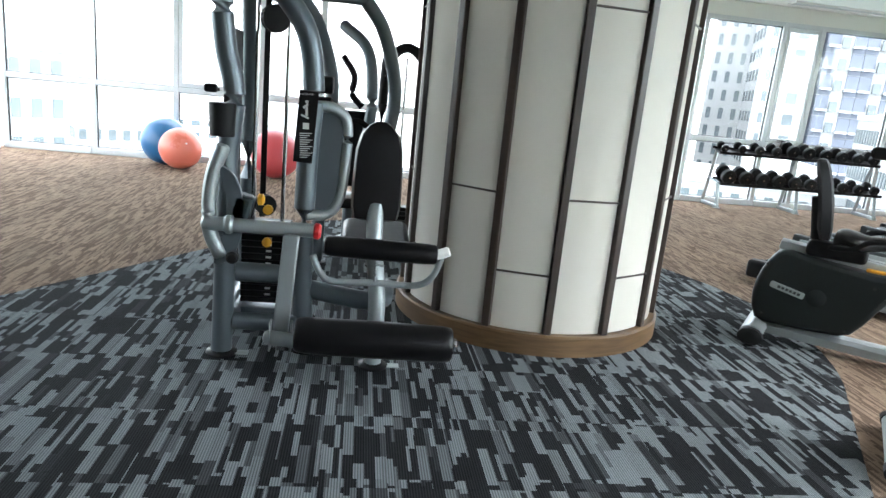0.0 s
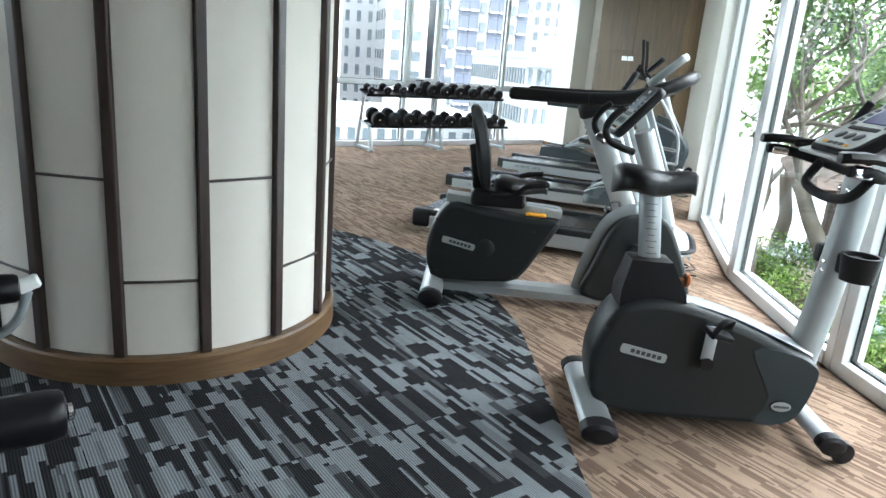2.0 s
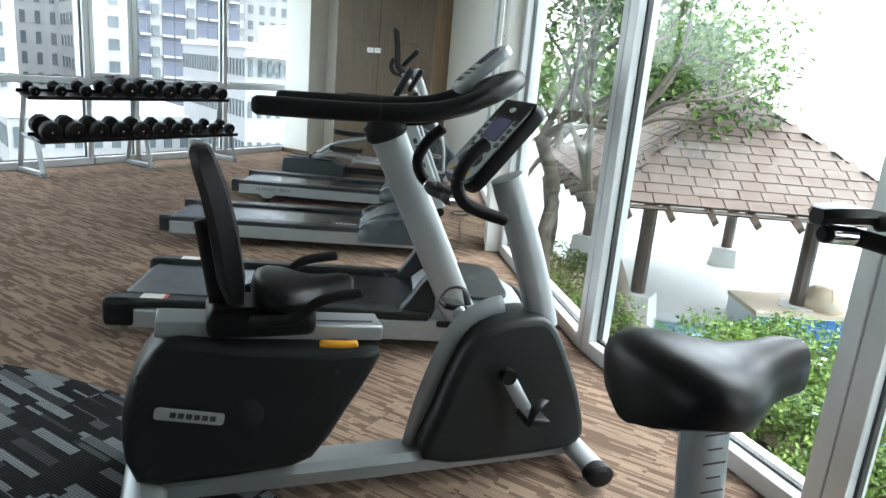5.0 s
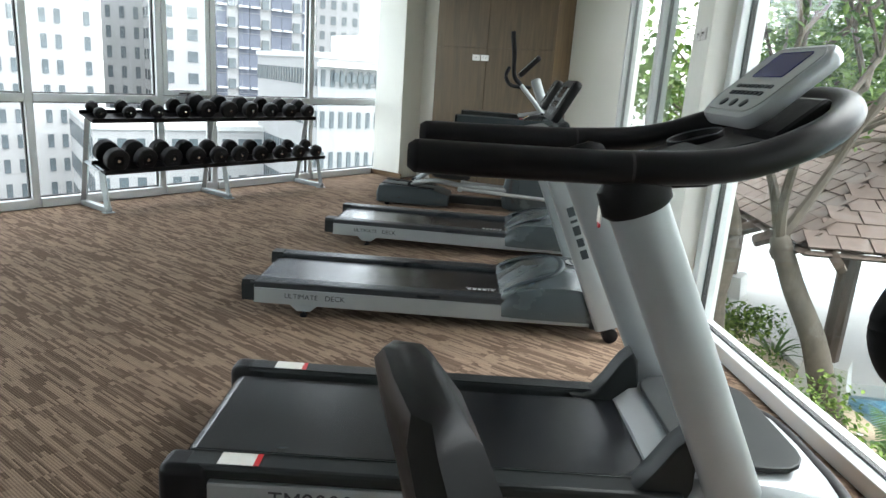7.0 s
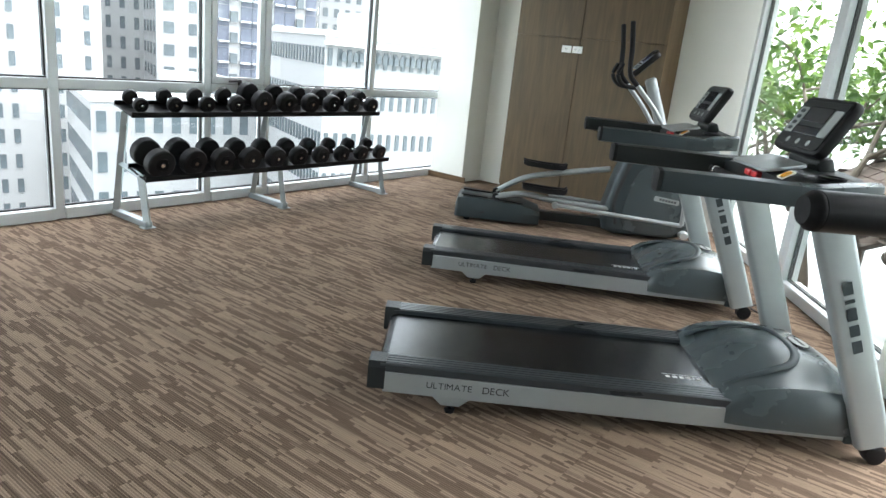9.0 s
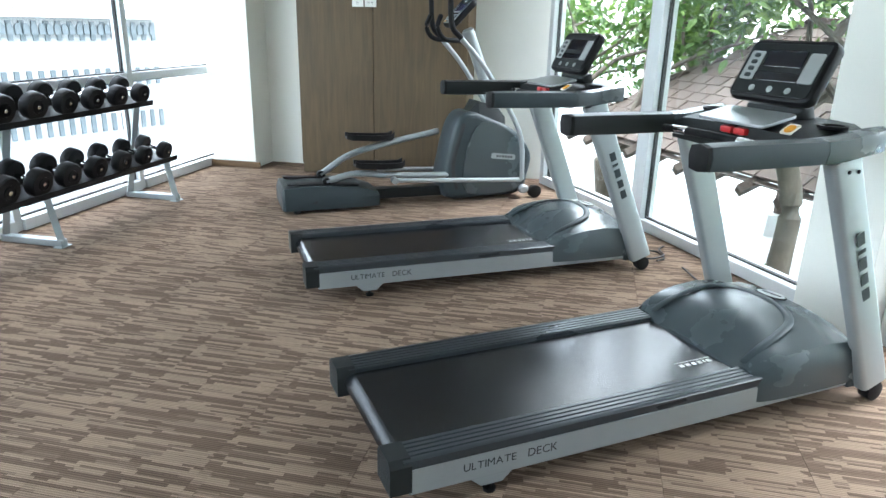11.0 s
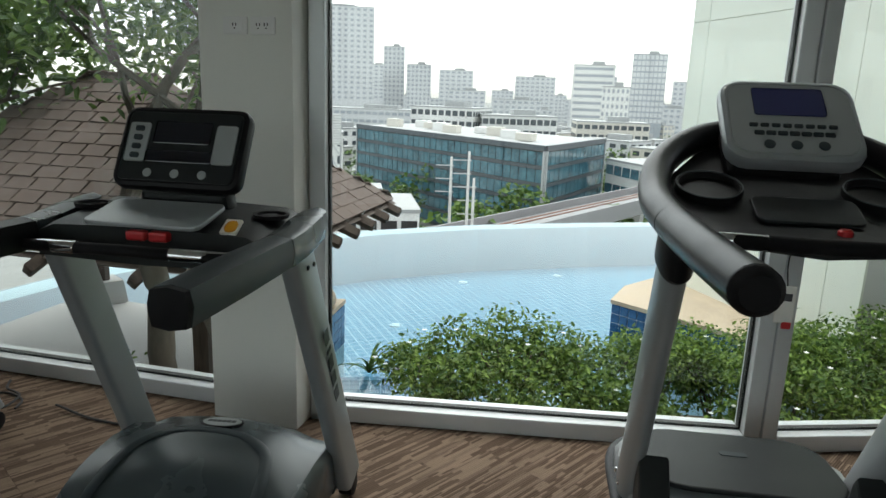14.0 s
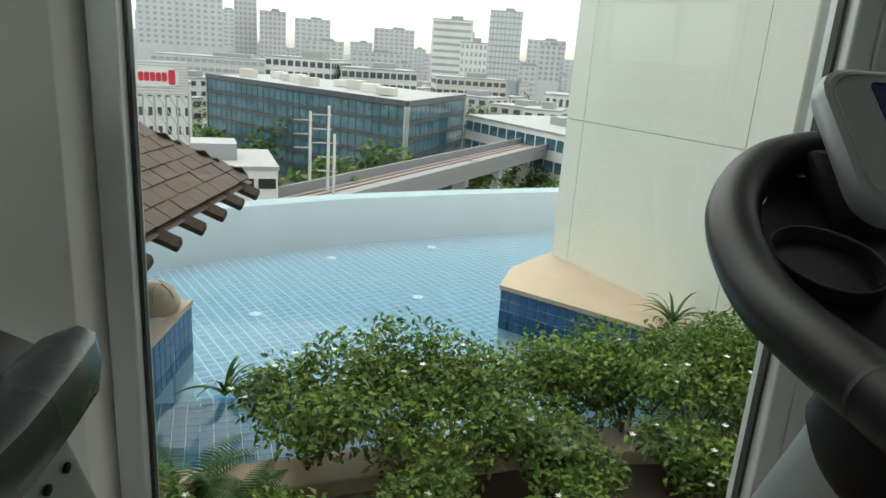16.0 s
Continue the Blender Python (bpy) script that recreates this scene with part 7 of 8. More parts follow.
for k, (x, y, n, L) in enumerate(((5.9, -0.75, 34, 0.75), (5.35, -1.0, 34, 0.85), (6.3, -1.35, 22, 0.5), (4.6, -1.3, 34, 0.95), (4.2, -0.6, 26, 0.8), (9.7, 4.35, 24, 0.5), (9.0, 2.1, 16, 0.4))):
    blade_plant(x, y, WATER_Z - 0.02 if k not in (2,) else -0.88, n, L, 0.035, 80 + k, "spiky green lily clump")
for k, (x, y) in enumerate(((8.1, 3.15), (7.6, 3.1), (6.95, 2.9))):
    blade_plant(x, y, WATER_Z, 14, 0.55, 0.05, 95 + k, "arching green fern in the bed", True)

POOL_SIDE = (0.47, 0.883, 7.12)  # the crowns are cut back from the pool along this line
branch_tree(7.9, 4.46, WATER_Z, 4.6, 1.0, 0.10, 5200, 3, "slender garden tree with drooping green leaves", (0.1, 0.25), 0.46, 0.085, None, POOL_SIDE)
branch_tree(8.3, 3.55, WATER_Z, 4.4, 1.0, 0.09, 5600, 11, "gnarled garden tree before the pavilion", (-0.1, 0.7), 0.36, 0.10, None, POOL_SIDE)
branch_tree(10.9, 5.75, WATER_Z, 4.3, 1.35, 0.17, 3600, 7, "spreading garden tree with long pale green leaves", (0.1, 0.1), 0.3, 0.11)
branch_tree(13.0, 7.4, WATER_Z - 1.0, 5.0, 1.3, 0.16, 3000, 17, "leafy green tree beyond the pavilion", (0.1, 0.1), 0.3, 0.12)


# ---- city in the distance ----
GROUND_Z = -34.0
CITYGROUND = mat("city_ground", (0.20, 0.21, 0.20), 0.95, var=0.3, scale=0.03, bscale=0.6)
setting("ground", flat([(-3000, -3000), (3000, -3000), (3000, 3000), (-3000, 3000)], GROUND_Z), CITYGROUND)
PAINT = mat("white_render", (0.74, 0.74, 0.72), 0.85, var=0.06, scale=0.12, bscale=3)
CREAM = mat("cream_render", (0.62, 0.59, 0.53), 0.85, var=0.07, scale=0.12, bscale=3)
GREYW = mat("grey_render", (0.40, 0.41, 0.43), 0.85, var=0.08, scale=0.12, bscale=3)
NAVY = mat("dark_blue_cladding", (0.075, 0.085, 0.115), 0.5, var=0.1, scale=0.2, bscale=3)
PANEGL = mat("building_glass", (0.075, 0.09, 0.10), 0.2, 0.0, var=0.25, scale=0.15, bscale=2)
TEALGL = mat("teal_glass", (0.06, 0.15, 0.19), 0.1, 0.0, var=0.5, scale=0.25, bscale=1)
ROOFG = mat("grey_roof", (0.36, 0.37, 0.37), 0.9, var=0.12, scale=0.2, bscale=4)
FIN = mat("dark_fin", (0.07, 0.085, 0.1), 0.4, 0.3)
GREYT = mat("grey_tower_render", (0.25, 0.25, 0.255), 0.85, var=0.08, scale=0.12, bscale=3)
# distance haze put into the colour: paler glass and walls for far towers
HAZEGL = mat("hazed_tower_glass", (0.36, 0.39, 0.42), 0.35, var=0.15, scale=0.15, bscale=2)
HAZEWALL = mat("hazed_tower_render", (0.60, 0.61, 0.62), 0.85, var=0.05, scale=0.12, bscale=3)
TERRA = mat("rust_roof", (0.30, 0.17, 0.13), 0.9, var=0.2, scale=0.3, bscale=5)
STEEL = mat("galvanised_steel", (0.45, 0.46, 0.47), 0.5, 0.4)
SIGNRED = mat("sign_red", (0.62, 0.03, 0.06), 0.5)


def at(eye, bearing, dist):
    return eye[0] + dist * math.cos(radians(bearing)), eye[1] + dist * math.sin(radians(bearing))


END, MID, START = (4.86, 5.43), (2.36, 3.40), (-0.12, -0.23)


def tower_block(label, a, b, depth, z1, floors, bays, wall, glass, win=(0.6, 0.6), name="apartment_building", bands=None, balcony=0, z0=GROUND_Z, first=0):
    """A building whose front runs from a to b, seen from the room; windows on its front and its two sides are parts of their own."""
    length, m = span(a, b)
    root = thing(name, label, "building", m)
    part("wall", box(length, depth, z1 - z0, (length / 2, -depth / 2, (z0 + z1) / 2)), wall, root, smooth=False)
    part("roof", joined(box(length + 0.3, depth + 0.3, 0.5, (length / 2, -depth / 2, z1 + 0.2)), box(length * 0.3, depth * 0.4, 2.2, (length * 0.4, -depth / 2, z1 + 1.4))), ROOFG, root, smooth=False)
    fh, bw = (z1 - z0) / floors, length / bays
    me = mesh_from("window", box(bw * win[0], 0.24, fh * win[1]), glass, False)
    sd = max(2, round(depth / bw))
    near = math.hypot(a[0] - 4.0, a[1] - 4.0) < 200
    for j in range(first, floors):
        z = z0 + fh * (j + 0.52)
        cols = [i for i in range(bays) if not bands or bands[i % len(bands)]]
        if near:
            for i in cols:
                shared("window", me, root, Matrix.Translation((bw * (i + 0.5), 0.0, z)))
        else:
            part("window_row", joined(*[box(bw * win[0], 0.24, fh * win[1], (bw * (i + 0.5), 0.0, z)) for i in cols]), glass, root, smooth=False)
        part("side_window_row", joined(*[box(0.24, depth / sd * win[0], fh * win[1], (x, -depth / sd * (i + 0.5), z)) for i in range(sd) for x in (0.0, length)]), glass, root, smooth=False)
    return root


# dark glazed office block with fins, floor bands and a recessed base
oa, oc, ob_ = at(END, -38.0, 226), at(END, -53.9, 152), at(END, -58.6, 196)
Z_OFF = -8.8


def office_face(root, a, b, floors=6, step=2.2):
    length, m = span(b, a)
    fh = 4.0
    for j in range(floors):
        z = Z_OFF - 1.0 - fh * (j + 1)
        part("floor_band", moved(box(length, 0.5, 0.75, (length / 2, 0.12, z + 0.2)), m), FIN, root)
        n = int(length / step)
        for i in range(n):
            w = length / n
            part("window", moved(box(w - 0.3, 0.2, fh - 1.0, (w * (i + 0.5), 0.02, z + 2.2)), m), TEALGL, root)
    part("parapet", moved(box(length, 0.7, 1.3, (length / 2, 0.1, Z_OFF - 0.4)), m), FIN, root)
    for x in (0.15, length - 0.15):
        part("corner_fin", moved(box(0.5, 0.7, fh * floors, (x, 0.15, Z_OFF - 1 - fh * floors / 2)), m), STEEL, root)


office = thing("office_building", "dark teal glass office building with flat roof", "building")
fourth = (oa[0] + ob_[0] - oc[0], oa[1] + ob_[1] - oc[1])
part("body", flat([oa, oc, ob_, fourth], Z_OFF - 0.6, 25), GASKET, office, smooth=False)
part("roof", flat([oa, oc, ob_, fourth], Z_OFF - 0.2, 0.3), ROOFG, office, smooth=False)
office_face(office, oa, oc, 6, 2.9)
office_face(office, oc, ob_, 6, 2.9)
for k in range(9):
    f, g = 0.15 + 0.09 * k, 0.25 + 0.07 * (k % 4)
    x = oc[0] + (oa[0] - oc[0]) * f + (ob_[0] - oc[0]) * g
    y = oc[1] + (oa[1] - oc[1]) * f + (ob_[1] - oc[1]) * g
    part("roof_plant", box(4.5, 3.2, 1.8 + 0.5 * (k % 3), (x, y, Z_OFF + 0.9), (0, 0, 15)), PAINT if k % 2 else CREAM, office)

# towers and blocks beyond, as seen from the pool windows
# the farthest of these take the haze-paled wall and glass colours
tower_block("tall pale apartment tower in the haze", at(END, -39.3, 520), at(END, -33.2, 520), 30, 62, 26, 12, HAZEWALL, HAZEGL, (0.5, 0.45), first=8)
tower_block("slim tower paled by haze in the distance", at(END, -41.8, 560), at(END, -40.1, 560), 16, 38, 20, 5, HAZEWALL, HAZEGL, (0.5, 0.5), first=7)
tower_block("grey residential tower in the distance", at(END, -44.0, 540), at(END, -42.0, 540), 18, 24, 17, 6, HAZEWALL, HAZEGL, (0.5, 0.5), first=7)
tower_block("white tower with horizontal bands", at(END, -58.9, 380), at(END, -55.6, 380), 18, 20, 15, 1, PAINT, HAZEGL, (0.92, 0.4), "office_building", first=4)
tower_block("white office tower in the distance", at(END, -60.2, 330), at(END, -58.0, 330), 14, 8, 12, 6, PAINT, HAZEGL, (0.5, 0.5), first=4)
tower_block("blue glass tower paled by haze in the distance", at(END, -62.8, 470), at(END, -60.2, 470), 18, 32, 18, 8, HAZEGL, HAZEWALL, (0.8, 0.7), "office_building", first=6)
tower_block("unfinished tower paled by haze in the distance", at(END, -66.2, 520), at(END, -64.4, 520), 14, 14, 13, 4, HAZEWALL, HAZEGL, (0.6, 0.6), first=6)
tower_block("white mid-rise building with balconies", at(END, -47.6, 255), at(END, -42.4, 265), 22, -3.0, 8, 9, PAINT, PANEGL, (0.72, 0.5), first=3)
tower_block("white mid-rise building with terraces", at(END, -54.6, 260), at(END, -48.4, 255), 22, -5.2, 7, 11, PAINT, PANEGL, (0.8, 0.5), first=3)
tower_block("long white apartment block with balconies", at(END, -62.0, 290), at(END, -56.2, 285), 18, -7.0, 7, 10, CREAM, PANEGL, (0.75, 0.45), first=2)
tower_block("grey long building in the haze", at(END, -43.5, 380), at(END, -34.0, 400), 25, -7.5, 6, 18, HAZEWALL, HAZEGL, (0.8, 0.4), first=3)
tower_block("low white building with glazed shop front", at(END, -68.5, 150), at(END, -58.9, 190), 40, -14.0, 4, 12, PAINT, TEALGL, (0.85, 0.5), "shop_building", first=2)
tower_block("white low-rise block with small windows", at(END, -69.5, 240), at(END, -65.2, 240), 18, -9.0, 5, 8, PAINT, PANEGL, (0.5, 0.5), first=2)
tower_block("white low-rise block behind the sign", at(END, -36.8, 150), at(END, -31.5, 150), 20, -7.5, 7, 8, PAINT, PANEGL, (0.45, 0.45), first=2)
tower_block("low white parking building with dark openings", at(END, -43.4, 84), at(END, -31.0, 84), 14, -13.2, 6, 7, PAINT, GASKET, (0.8, 0.35), "parking_building", first=3)

rs = random.Random(31)
for k in range(78):
    bearing = rs.uniform(-72, -30)
    dist = rs.uniform(200, 480)
    w, d, h = rs.uniform(10, 26), rs.uniform(10, 20), rs.uniform(6, 22)
    x, y = at(END, bearing, dist)
    # beyond 300 m the window glass carries the haze in its paler colour
    tower_block("low pale city house among green trees", (x - w / 2, y), (x + w / 2, y + rs.uniform(-4, 4)), d, GROUND_Z + h, max(2, int(h / 3.4)), max(3, int(w / 4)), rs.choice((PAINT, PAINT, CREAM, HAZEWALL)), PANEGL if dist < 300 else HAZEGL, (0.55, 0.45), "city_house", first=max(0, int(h / 3.4) - 3))

# skyline at the horizon, its haze put into the pale colours
for k in range(34):
    bearing, dist = -71 + 1.25 * k + rs.uniform(-0.4, 0.4), rs.uniform(520, 900)
    w, top = rs.uniform(16, 42), rs.uniform(-12, 10) if k % 5 else rs.uniform(14, 34)
    half = math.degrees(w / dist / 2)
    tower_block("haze-paled block on the city skyline", at(END, bearing - half, dist), at(END, bearing + half, dist), 16, top, max(6, int((top - GROUND_Z) / 4)), max(4, int(w / 5)), HAZEWALL, HAZEGL, (0.55, 0.45), first=max(0, int((top - GROUND_Z) / 4) - 9))

# elevated railway
via = thing("rail_viaduct", "grey concrete elevated railway with parapets", "viaduct")
p0, p1 = at(END, -44.0, 84), at(END, -67.5, 190)
length, m = span(p0, p1)
part("deck", moved(box(length + 60, 9, 1.6, (length / 2, 0, -18.6)), m), GREYT, via)
for s in (-1, 1):
    part("parapet", moved(box(length + 60, 0.4, 1.5, (length / 2, s * 4.4, -17.2)), m), GREYT, via)
    for t in (-0.72, 0.72):
        part("rail", moved(box(length + 60, 0.15, 0.2, (length / 2, s * 2.0 + t, -17.7)), m), TERRA, via)
for k in range(8):
    part("pier", moved(box(2.0, 2.4, 15, (length * k / 7, 0, -26.8)), m), CONCRETE, via)

# billboard on a lattice frame: a red oval mark, without letters
bill = thing("billboard", "white billboard with red emblem on lattice frame", "billboard")
length, m = span(at(END, -36.6, 118), at(END, -32.5, 118))
part("board", moved(box(length, 0.5, 5.2, (length / 2, 0, -4.8)), m), PAINT, bill)
for k in range(12):
    part("board_rib", moved(box(length, 0.08, 0.08, (length / 2, 0.28, -7.2 + 0.43 * k)), m), ROOFG, bill)
oval = plate(round_rect(length * 0.78, 2.9, 1.4, 8), 0.1, 0.0, 1)
part("emblem_field", moved(oval, m @ pose(length * 0.54, 0.38, -4.6)), WHITE, bill)
for k, (x, w, h) in enumerate(((0.24, 0.12, 2.3), (0.37, 0.09, 1.4), (0.47, 0.09, 1.4), (0.57, 0.09, 1.4), (0.67, 0.09, 1.4), (0.77, 0.09, 1.4))):
    part("emblem_bar", moved(plate(round_rect(length * w, h, 0.3), 0.1, 0.0, 1), m @ pose(length * (x + 0.04), 0.46, -4.6)), SIGNRED, bill)
for k in range(6):
    x = length * k / 5
    part("lattice", moved(tube([(x, -0.6, -34), (x, -0.6, -2.2)], 0.16, 6, 1), m), STEEL, bill)
    if k < 5:
        for j in range(4):
            part("brace", moved(tube([(x, -0.6, -18 + 2.8 * j), (x + length / 5, -0.6, -15.2 + 2.8 * j)], 0.09, 5, 1), m), STEEL, bill)

# power poles
for bearing, dist, top in ((-46.0, 96, -7.0), (-47.5, 94, -6.0), (-48.0, 92, -9.5)):
    x, y = at(END, bearing, dist)
    pole = thing("power_pole", "grey concrete power pole with crossbars", "power pole", pose(x, y, GROUND_Z, 0, 0, bearing + 90), group="power poles")
    part("mast", tube([(0, 0, 0), (0, 0, top - GROUND_Z)], 0.22, 8, 1, taper=(1.3, 0.8)), CONCRETE, pole)
    for k in range(3):
        part("crossbar", box(2.6, 0.14, 0.14, (0.9, 0, top - GROUND_Z - 1.2 - 1.9 * k)), STEEL, pole)

# greenery between the houses
rs = random.Random(77)
for k in range(60):
    x, y = at(END, rs.uniform(-70, -30), rs.uniform(95, 420))
    r = rs.uniform(5, 10)
    root = thing("tree", "distant round green city tree", "tree", pose(x, y, GROUND_Z), group="city trees")
    part("trunk", tube([(0, 0, 0), (0.3, 0.2, r * 0.9)], 0.35, 7, 1, taper=(1.2, 0.6)), BARK, root)
    spots = []
    lumps = [(rs.gauss(0, r * 0.4), rs.gauss(0, r * 0.4), r * rs.uniform(0.9, 1.7), r * rs.uniform(0.3, 0.5)) for _ in range(9)]
    for i in range(420):
        lx, ly, lz, lr = lumps[i % 9]
        v = Vector((rs.gauss(0, 1), rs.gauss(0, 1), rs.gauss(0, 1))).normalized() * lr
        spots.append((lx + v.x, ly + v.y, lz + v.z * 0.8))
    leaves("crown", spots, LEAF2, root, 1.5, 1.6, 200 + k)

# towers outside the back windows
tower_block("tall navy and white apartment tower with balconies", at(MID, 47.8, 118), at(MID, 55.1, 112), 16, 48, 27, 9, GREYT, NAVY, (0.96, 0.97), bands=(1, 0, 1, 1, 0, 1), first=6)
la, lb = at(MID, 47.8, 117.5), at(MID, 55.1, 111.5)
length, m = span(la, lb)
slabs = thing("balcony_stack", "white balcony slabs and windows on the navy tower", "balcony", m)
me_b = mesh_from("balcony", box(1.5, 1.0, 0.28), GREYW, False)
me_w = mesh_from("window", box(1.1, 0.2, 1.5), PANEGL, False)
fh = 82 / 27
for j in range(6, 27):
    z = GROUND_Z + fh * (j + 0.5)
    for f in (0.06, 0.27, 0.39, 0.61, 0.73, 0.94):
        shared("balcony", me_b, slabs, Matrix.Translation((length * f, -0.1, z - 0.6)))
    for f in (0.17, 0.5, 0.84):
        shared("window", me_w, slabs, Matrix.Translation((length * f, 0.0, z)))
tower_block("white apartment tower with square windows", at(MID, 55.9, 109), at(MID, 59.4, 108), 14, 46, 26, 2, GREYT, PANEGL, (0.42, 0.5), first=6)
tower_block("pale apartment tower with narrow windows", at(MID, 60.2, 124), at(MID, 63.0, 125), 14, 46, 26, 3, GREYT, PANEGL, (0.35, 0.6), first=6)
tower_block("beige block with staggered windows", at(MID, 63.5, 104), at(MID, 72.0, 100), 18, 10, 14, 9, GREYT, PANEGL, (0.4, 0.55), bands=(1, 0, 1), first=3)
tower_block("grey glass block behind", at(MID, 70.0, 150), at(MID, 78.5, 150), 18, 36, 22, 8, GREYT, PANEGL, (0.7, 0.6), first=5)
tower_block("white tower with dark windows", at(MID, 44.0, 152), at(MID, 47.4, 150), 16, 40, 24, 4, GREYT, PANEGL, (0.45, 0.55), first=8)
tower_block("low white building with arched attic windows", at(MID, 36.0, 68), at(MID, 47.2, 62), 20, 2.2, 10, 16, GREYT, PANEGL, (0.42, 0.4), "school_building", first=5)
length, m = span(at(MID, 36.0, 67.6), at(MID, 47.2, 61.6))
att = thing("attic_arcade", "row of small arched openings under the roof", "arcade", m)
ar = plate([(-0.22, -0.4), (-0.22, 0.15), (-0.12, 0.36), (0, 0.42), (0.12, 0.36), (0.22, 0.15), (0.22, -0.4)], 0.1, 0.0, 1)
ar_me = mesh_from("arch_opening", ar, PANEGL, False)
for k in range(22):
    shared("arch_opening", ar_me, att, Matrix.Translation((0.5 + 0.56 * k, 0.0, 0.6)))
part("cornice", box(length, 0.6, 0.3, (length / 2, 0.05, 1.6)), PAINT, att)
tower_block("white low-rise seen from the back windows", at(MID, 49.0, 80), at(MID, 64.0, 75), 22, -6.0, 7, 12, GREYT, PANEGL, (0.5, 0.5), first=2)
pl = flat([at(MID, 56, 30), at(MID, 36, 34), at(MID, 36, 50), at(MID, 56, 46)], -9.0, 25)
low_roof = solid("podium_roof", pl, mat("aqua_roof", (0.24, 0.42, 0.43), 0.6, var=0.15, scale=0.3, bscale=4), "flat aqua roof of a lower building", "roof", smooth=False)
tower_block("dark grey apartment block seen from the corner", at(START, 111.8, 62), at(START, 118.5, 60), 14, 1.2, 12, 5, GREYT, PANEGL, (0.5, 0.5), first=4)
tower_block("white low-rise block with balconies", at(START, 104.5, 92), at(START, 111.4, 90), 16, -6.5, 9, 7, GREYT, PANEGL, (0.5, 0.4), first=3)
tower_block("pale warehouse with long roof", at(START, 88.0, 125), at(START, 104.0, 120), 40, -16.0, 5, 12, GREYT, PANEGL, (0.6, 0.4), first=3)
tower_block("slim dark tower beyond the corner", at(START, 119.2, 150), at(START, 121.5, 150), 14, 46, 26, 4, GREYT, PANEGL, (0.5, 0.6), first=8)
for k in range(18):
    x, y = at(START, rs.uniform(62, 122), rs.uniform(130, 300))
    w, d, h = rs.uniform(10, 24), rs.uniform(10, 18), rs.uniform(6, 20)
    tower_block("low pale city house among green trees", (x + w / 2, y), (x - w / 2, y), d, GROUND_Z + h, max(2, int(h / 3.4)), max(3, int(w / 4)), rs.choice((PAINT, GREYT, PANEGL)), PANEGL, (0.55, 0.45), "city_house", first=max(0, int(h / 3.4) - 3))


# ---- carpet tiles: brown over the whole floor, a round island of dark grey ones at the pillar ----
PITCH = 0.535
ISLE, ISLE_R = (0.52, 4.22), 2.49


UX, UY = 0.535, 0.845


def isle_depth(x, y):
    """How far a point lies within the grey island: a round end at the pillar that runs on as a broad band."""
    across = 0.845 * x - 0.535 * y
    along = UX * (x - ISLE[0]) + UY * (y - ISLE[1])
    round_end = min(ISLE_R - math.hypot(x - ISLE[0], y - ISLE[1]), across + 3.83)
    band = min(across + 3.83, 0.67 - across, 0.02 - along)
    return max(round_end, band)


def clipped_tile(x0, y0, inside, material, depth=isle_depth):
    """The part of a tile in or out of the island, or inside the window front."""
    n = 12
    bm = bmesh.new()
    sign = 1 if inside else -1
    for i in range(n):
        for j in range(n):
            q = [(x0 + PITCH * (i + a) / n, y0 + PITCH * (j + b) / n) for a, b in ((0, 0), (1, 0), (1, 1), (0, 1))]
            d = [sign * depth(*p) for p in q]
            out = []
            for k in range(4):
                p, r, dp, dr = q[k], q[(k + 1) % 4], d[k], d[(k + 1) % 4]
                if dp >= 0:
                    out.append(p)
                if (dp >= 0) != (dr >= 0):
                    f = dp / (dp - dr)
                    out.append((p[0] + f * (r[0] - p[0]), p[1] + f * (r[1] - p[1])))
            if len(out) >= 3:
                bm.faces.new([bm.verts.new((x, y, 0)) for x, y in out])
    bmesh.ops.remove_doubles(bm, verts=bm.verts, dist=1e-5)
    return mesh_from("carpet_tile", bm, material, False)


def tile_mesh(pts, material):
    bm = bmesh.new()
    cx, cy = sum(p[0] for p in pts) / len(pts), sum(p[1] for p in pts) / len(pts)
    top = [bm.verts.new((cx + (x - cx) * 0.9965, cy + (y - cy) * 0.9965, 0)) for x, y in pts]
    bot = [bm.verts.new((x, y, -0.006)) for x, y in pts]
    bm.faces.new(top)
    n = len(pts)
    for i in range(n):
        bm.faces.new((top[i], bot[i], bot[(i + 1) % n], top[(i + 1) % n]))
    bmesh.ops.recalc_face_normals(bm, faces=bm.faces)
    return mesh_from("carpet_tile", bm, material, False)


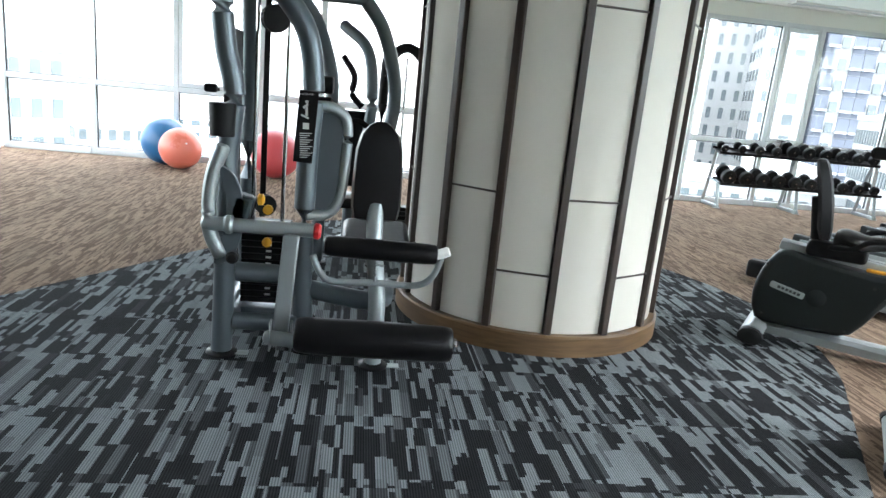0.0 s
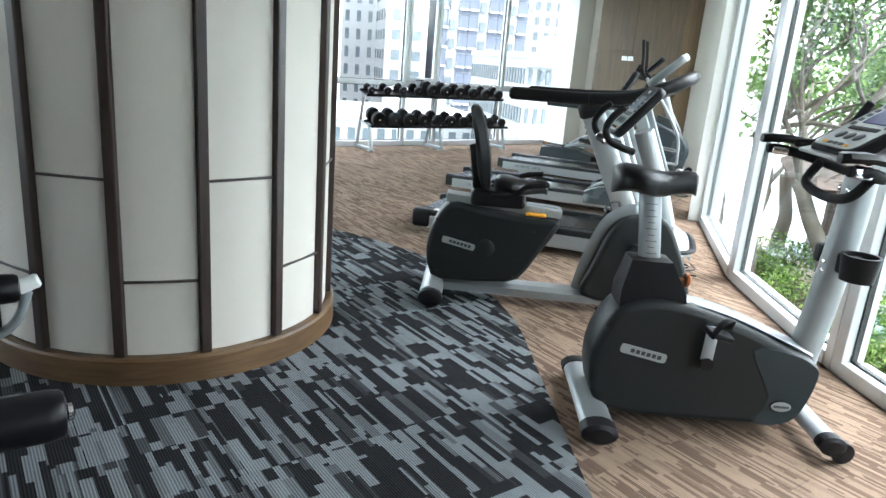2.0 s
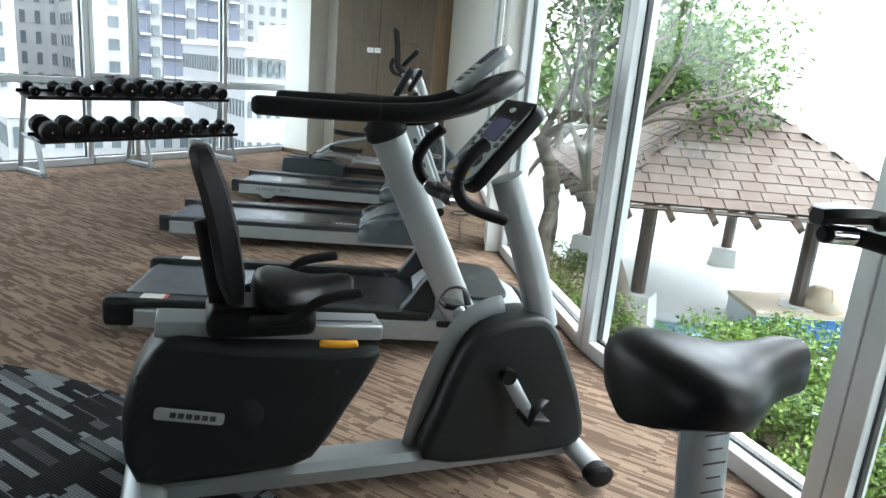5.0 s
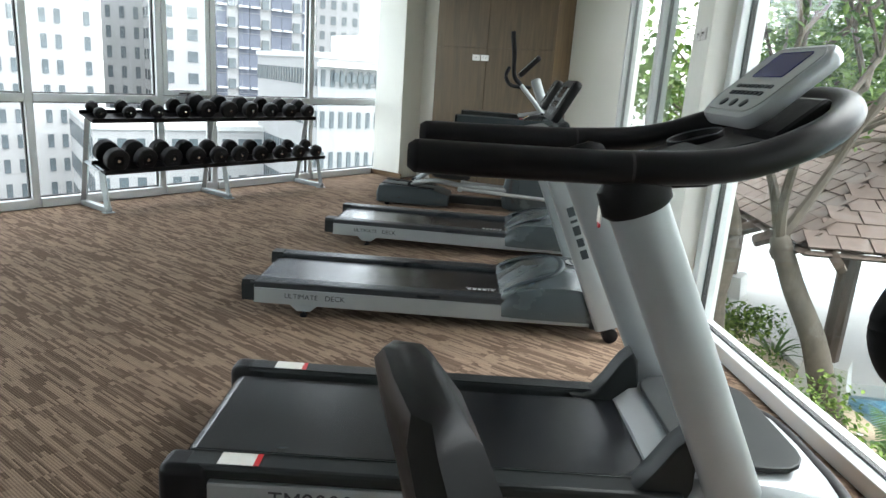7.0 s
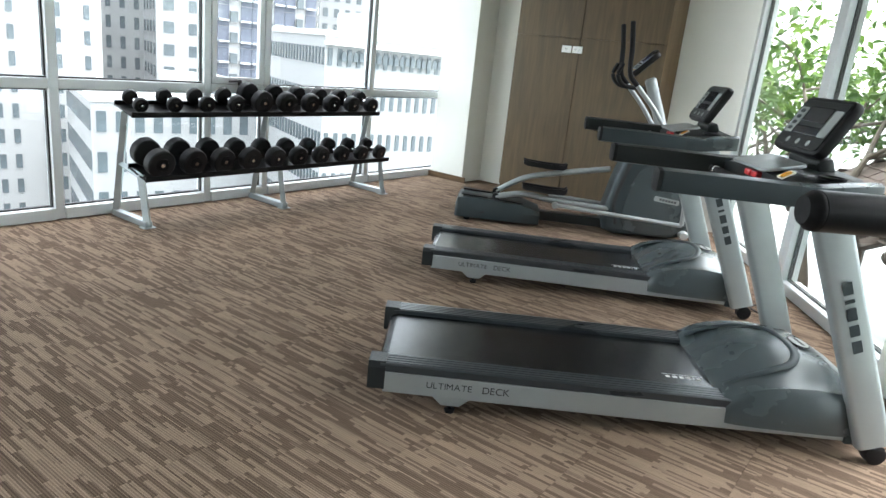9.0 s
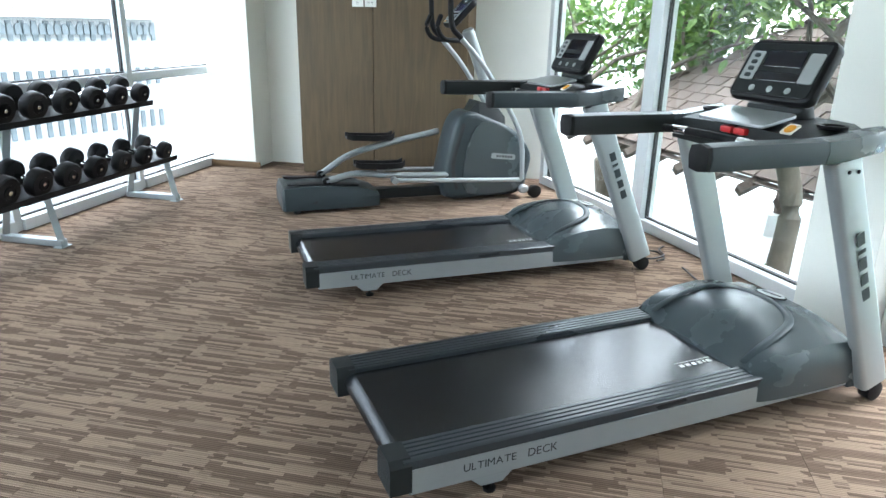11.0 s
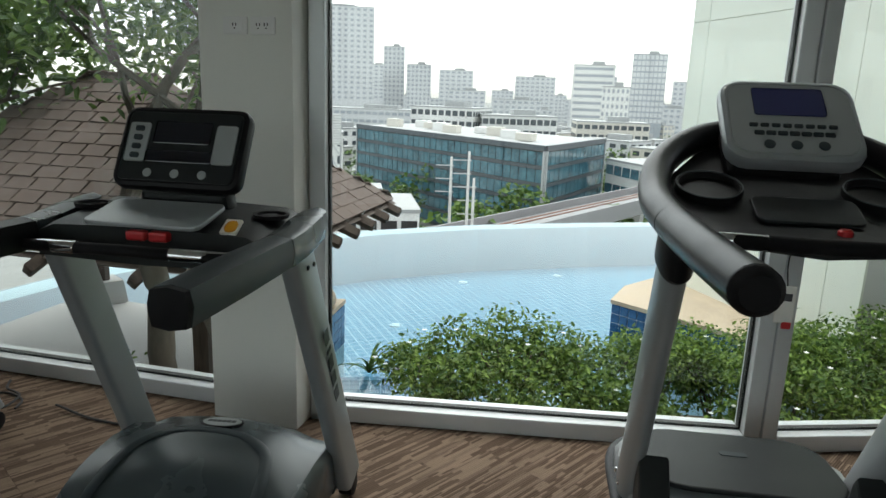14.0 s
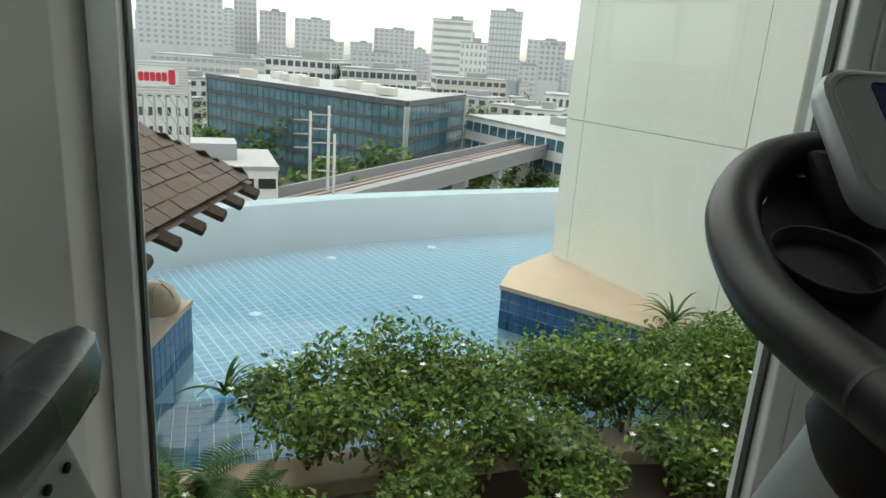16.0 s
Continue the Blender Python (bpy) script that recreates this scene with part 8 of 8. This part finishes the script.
isle = thing("carpet_island", "round dark grey streaked carpet island laid around the pillar", "carpet", kind="structure")
whole = {True: tile_mesh([(0, 0), (PITCH, 0), (PITCH, PITCH), (0, PITCH)], GREY), False: tile_mesh([(0, 0), (PITCH, 0), (PITCH, PITCH), (0, PITCH)], BROWN)}


def front_depth(x, y):
    """How far a point lies inside the curved window front."""
    pts = FACADE[::-1]
    for (ax, ay), (bx, by) in zip(pts, pts[1:]):
        if x <= bx or (bx, by) == pts[-1]:
            return y - (ay + (by - ay) * (x - ax) / (bx - ax))


def in_room(x, y):
    """Whether any of a tile lies on the floor."""
    if not (-5.6 < x < 10.0 and -3.6 < y < 10.2):
        return False
    return max(front_depth(x + a * PITCH, y + b * PITCH) for a in (0, 1) for b in (0, 1)) > 0


loose = bmesh.new()
count = 0
for i in range(-14, 24):
    for j in range(-14, 22):
        x0, y0 = 0.307 + PITCH * i, 2.43 + PITCH * j
        if not in_room(x0, y0):
            continue
        edge_of = [front_depth(x0 + PITCH * a / 4, y0 + PITCH * b / 4) for a in range(5) for b in range(5)]
        if min(edge_of) < 0:
            ob = new("carpet_tile", clipped_tile(x0, y0, True, BROWN, front_depth))
            ob.parent = floor
            continue
        depths = [isle_depth(x0 + PITCH * a / 4, y0 + PITCH * b / 4) for a in range(5) for b in range(5)]
        if min(depths) >= 0 or max(depths) <= 0:
            inside = min(depths) >= 0
            near_walk = inside or (x0 > 0.0 and y0 > 2.4 and x0 < 9.5)
            if inside or (near_walk and count < 290):
                shared("carpet_tile", whole[inside], isle if inside else floor, Matrix.Translation((x0, y0, 0)))
                count += 0 if inside else 1
            else:
                loose.faces.new([loose.verts.new((x0 + dx * PITCH, y0 + dy * PITCH, 0)) for dx, dy in ((0.001, 0.001), (0.999, 0.001), (0.999, 0.999), (0.001, 0.999))])
        else:
            for inside in (True, False):
                ob = new("carpet_tile", clipped_tile(x0, y0, inside, GREY if inside else BROWN))
                ob.parent = isle if inside else floor
rest = new("carpet_tiles_beyond", mesh_from("carpet_tiles_beyond", loose, BROWN, False))
rest.parent = floor
rest["kind"] = "stuff"
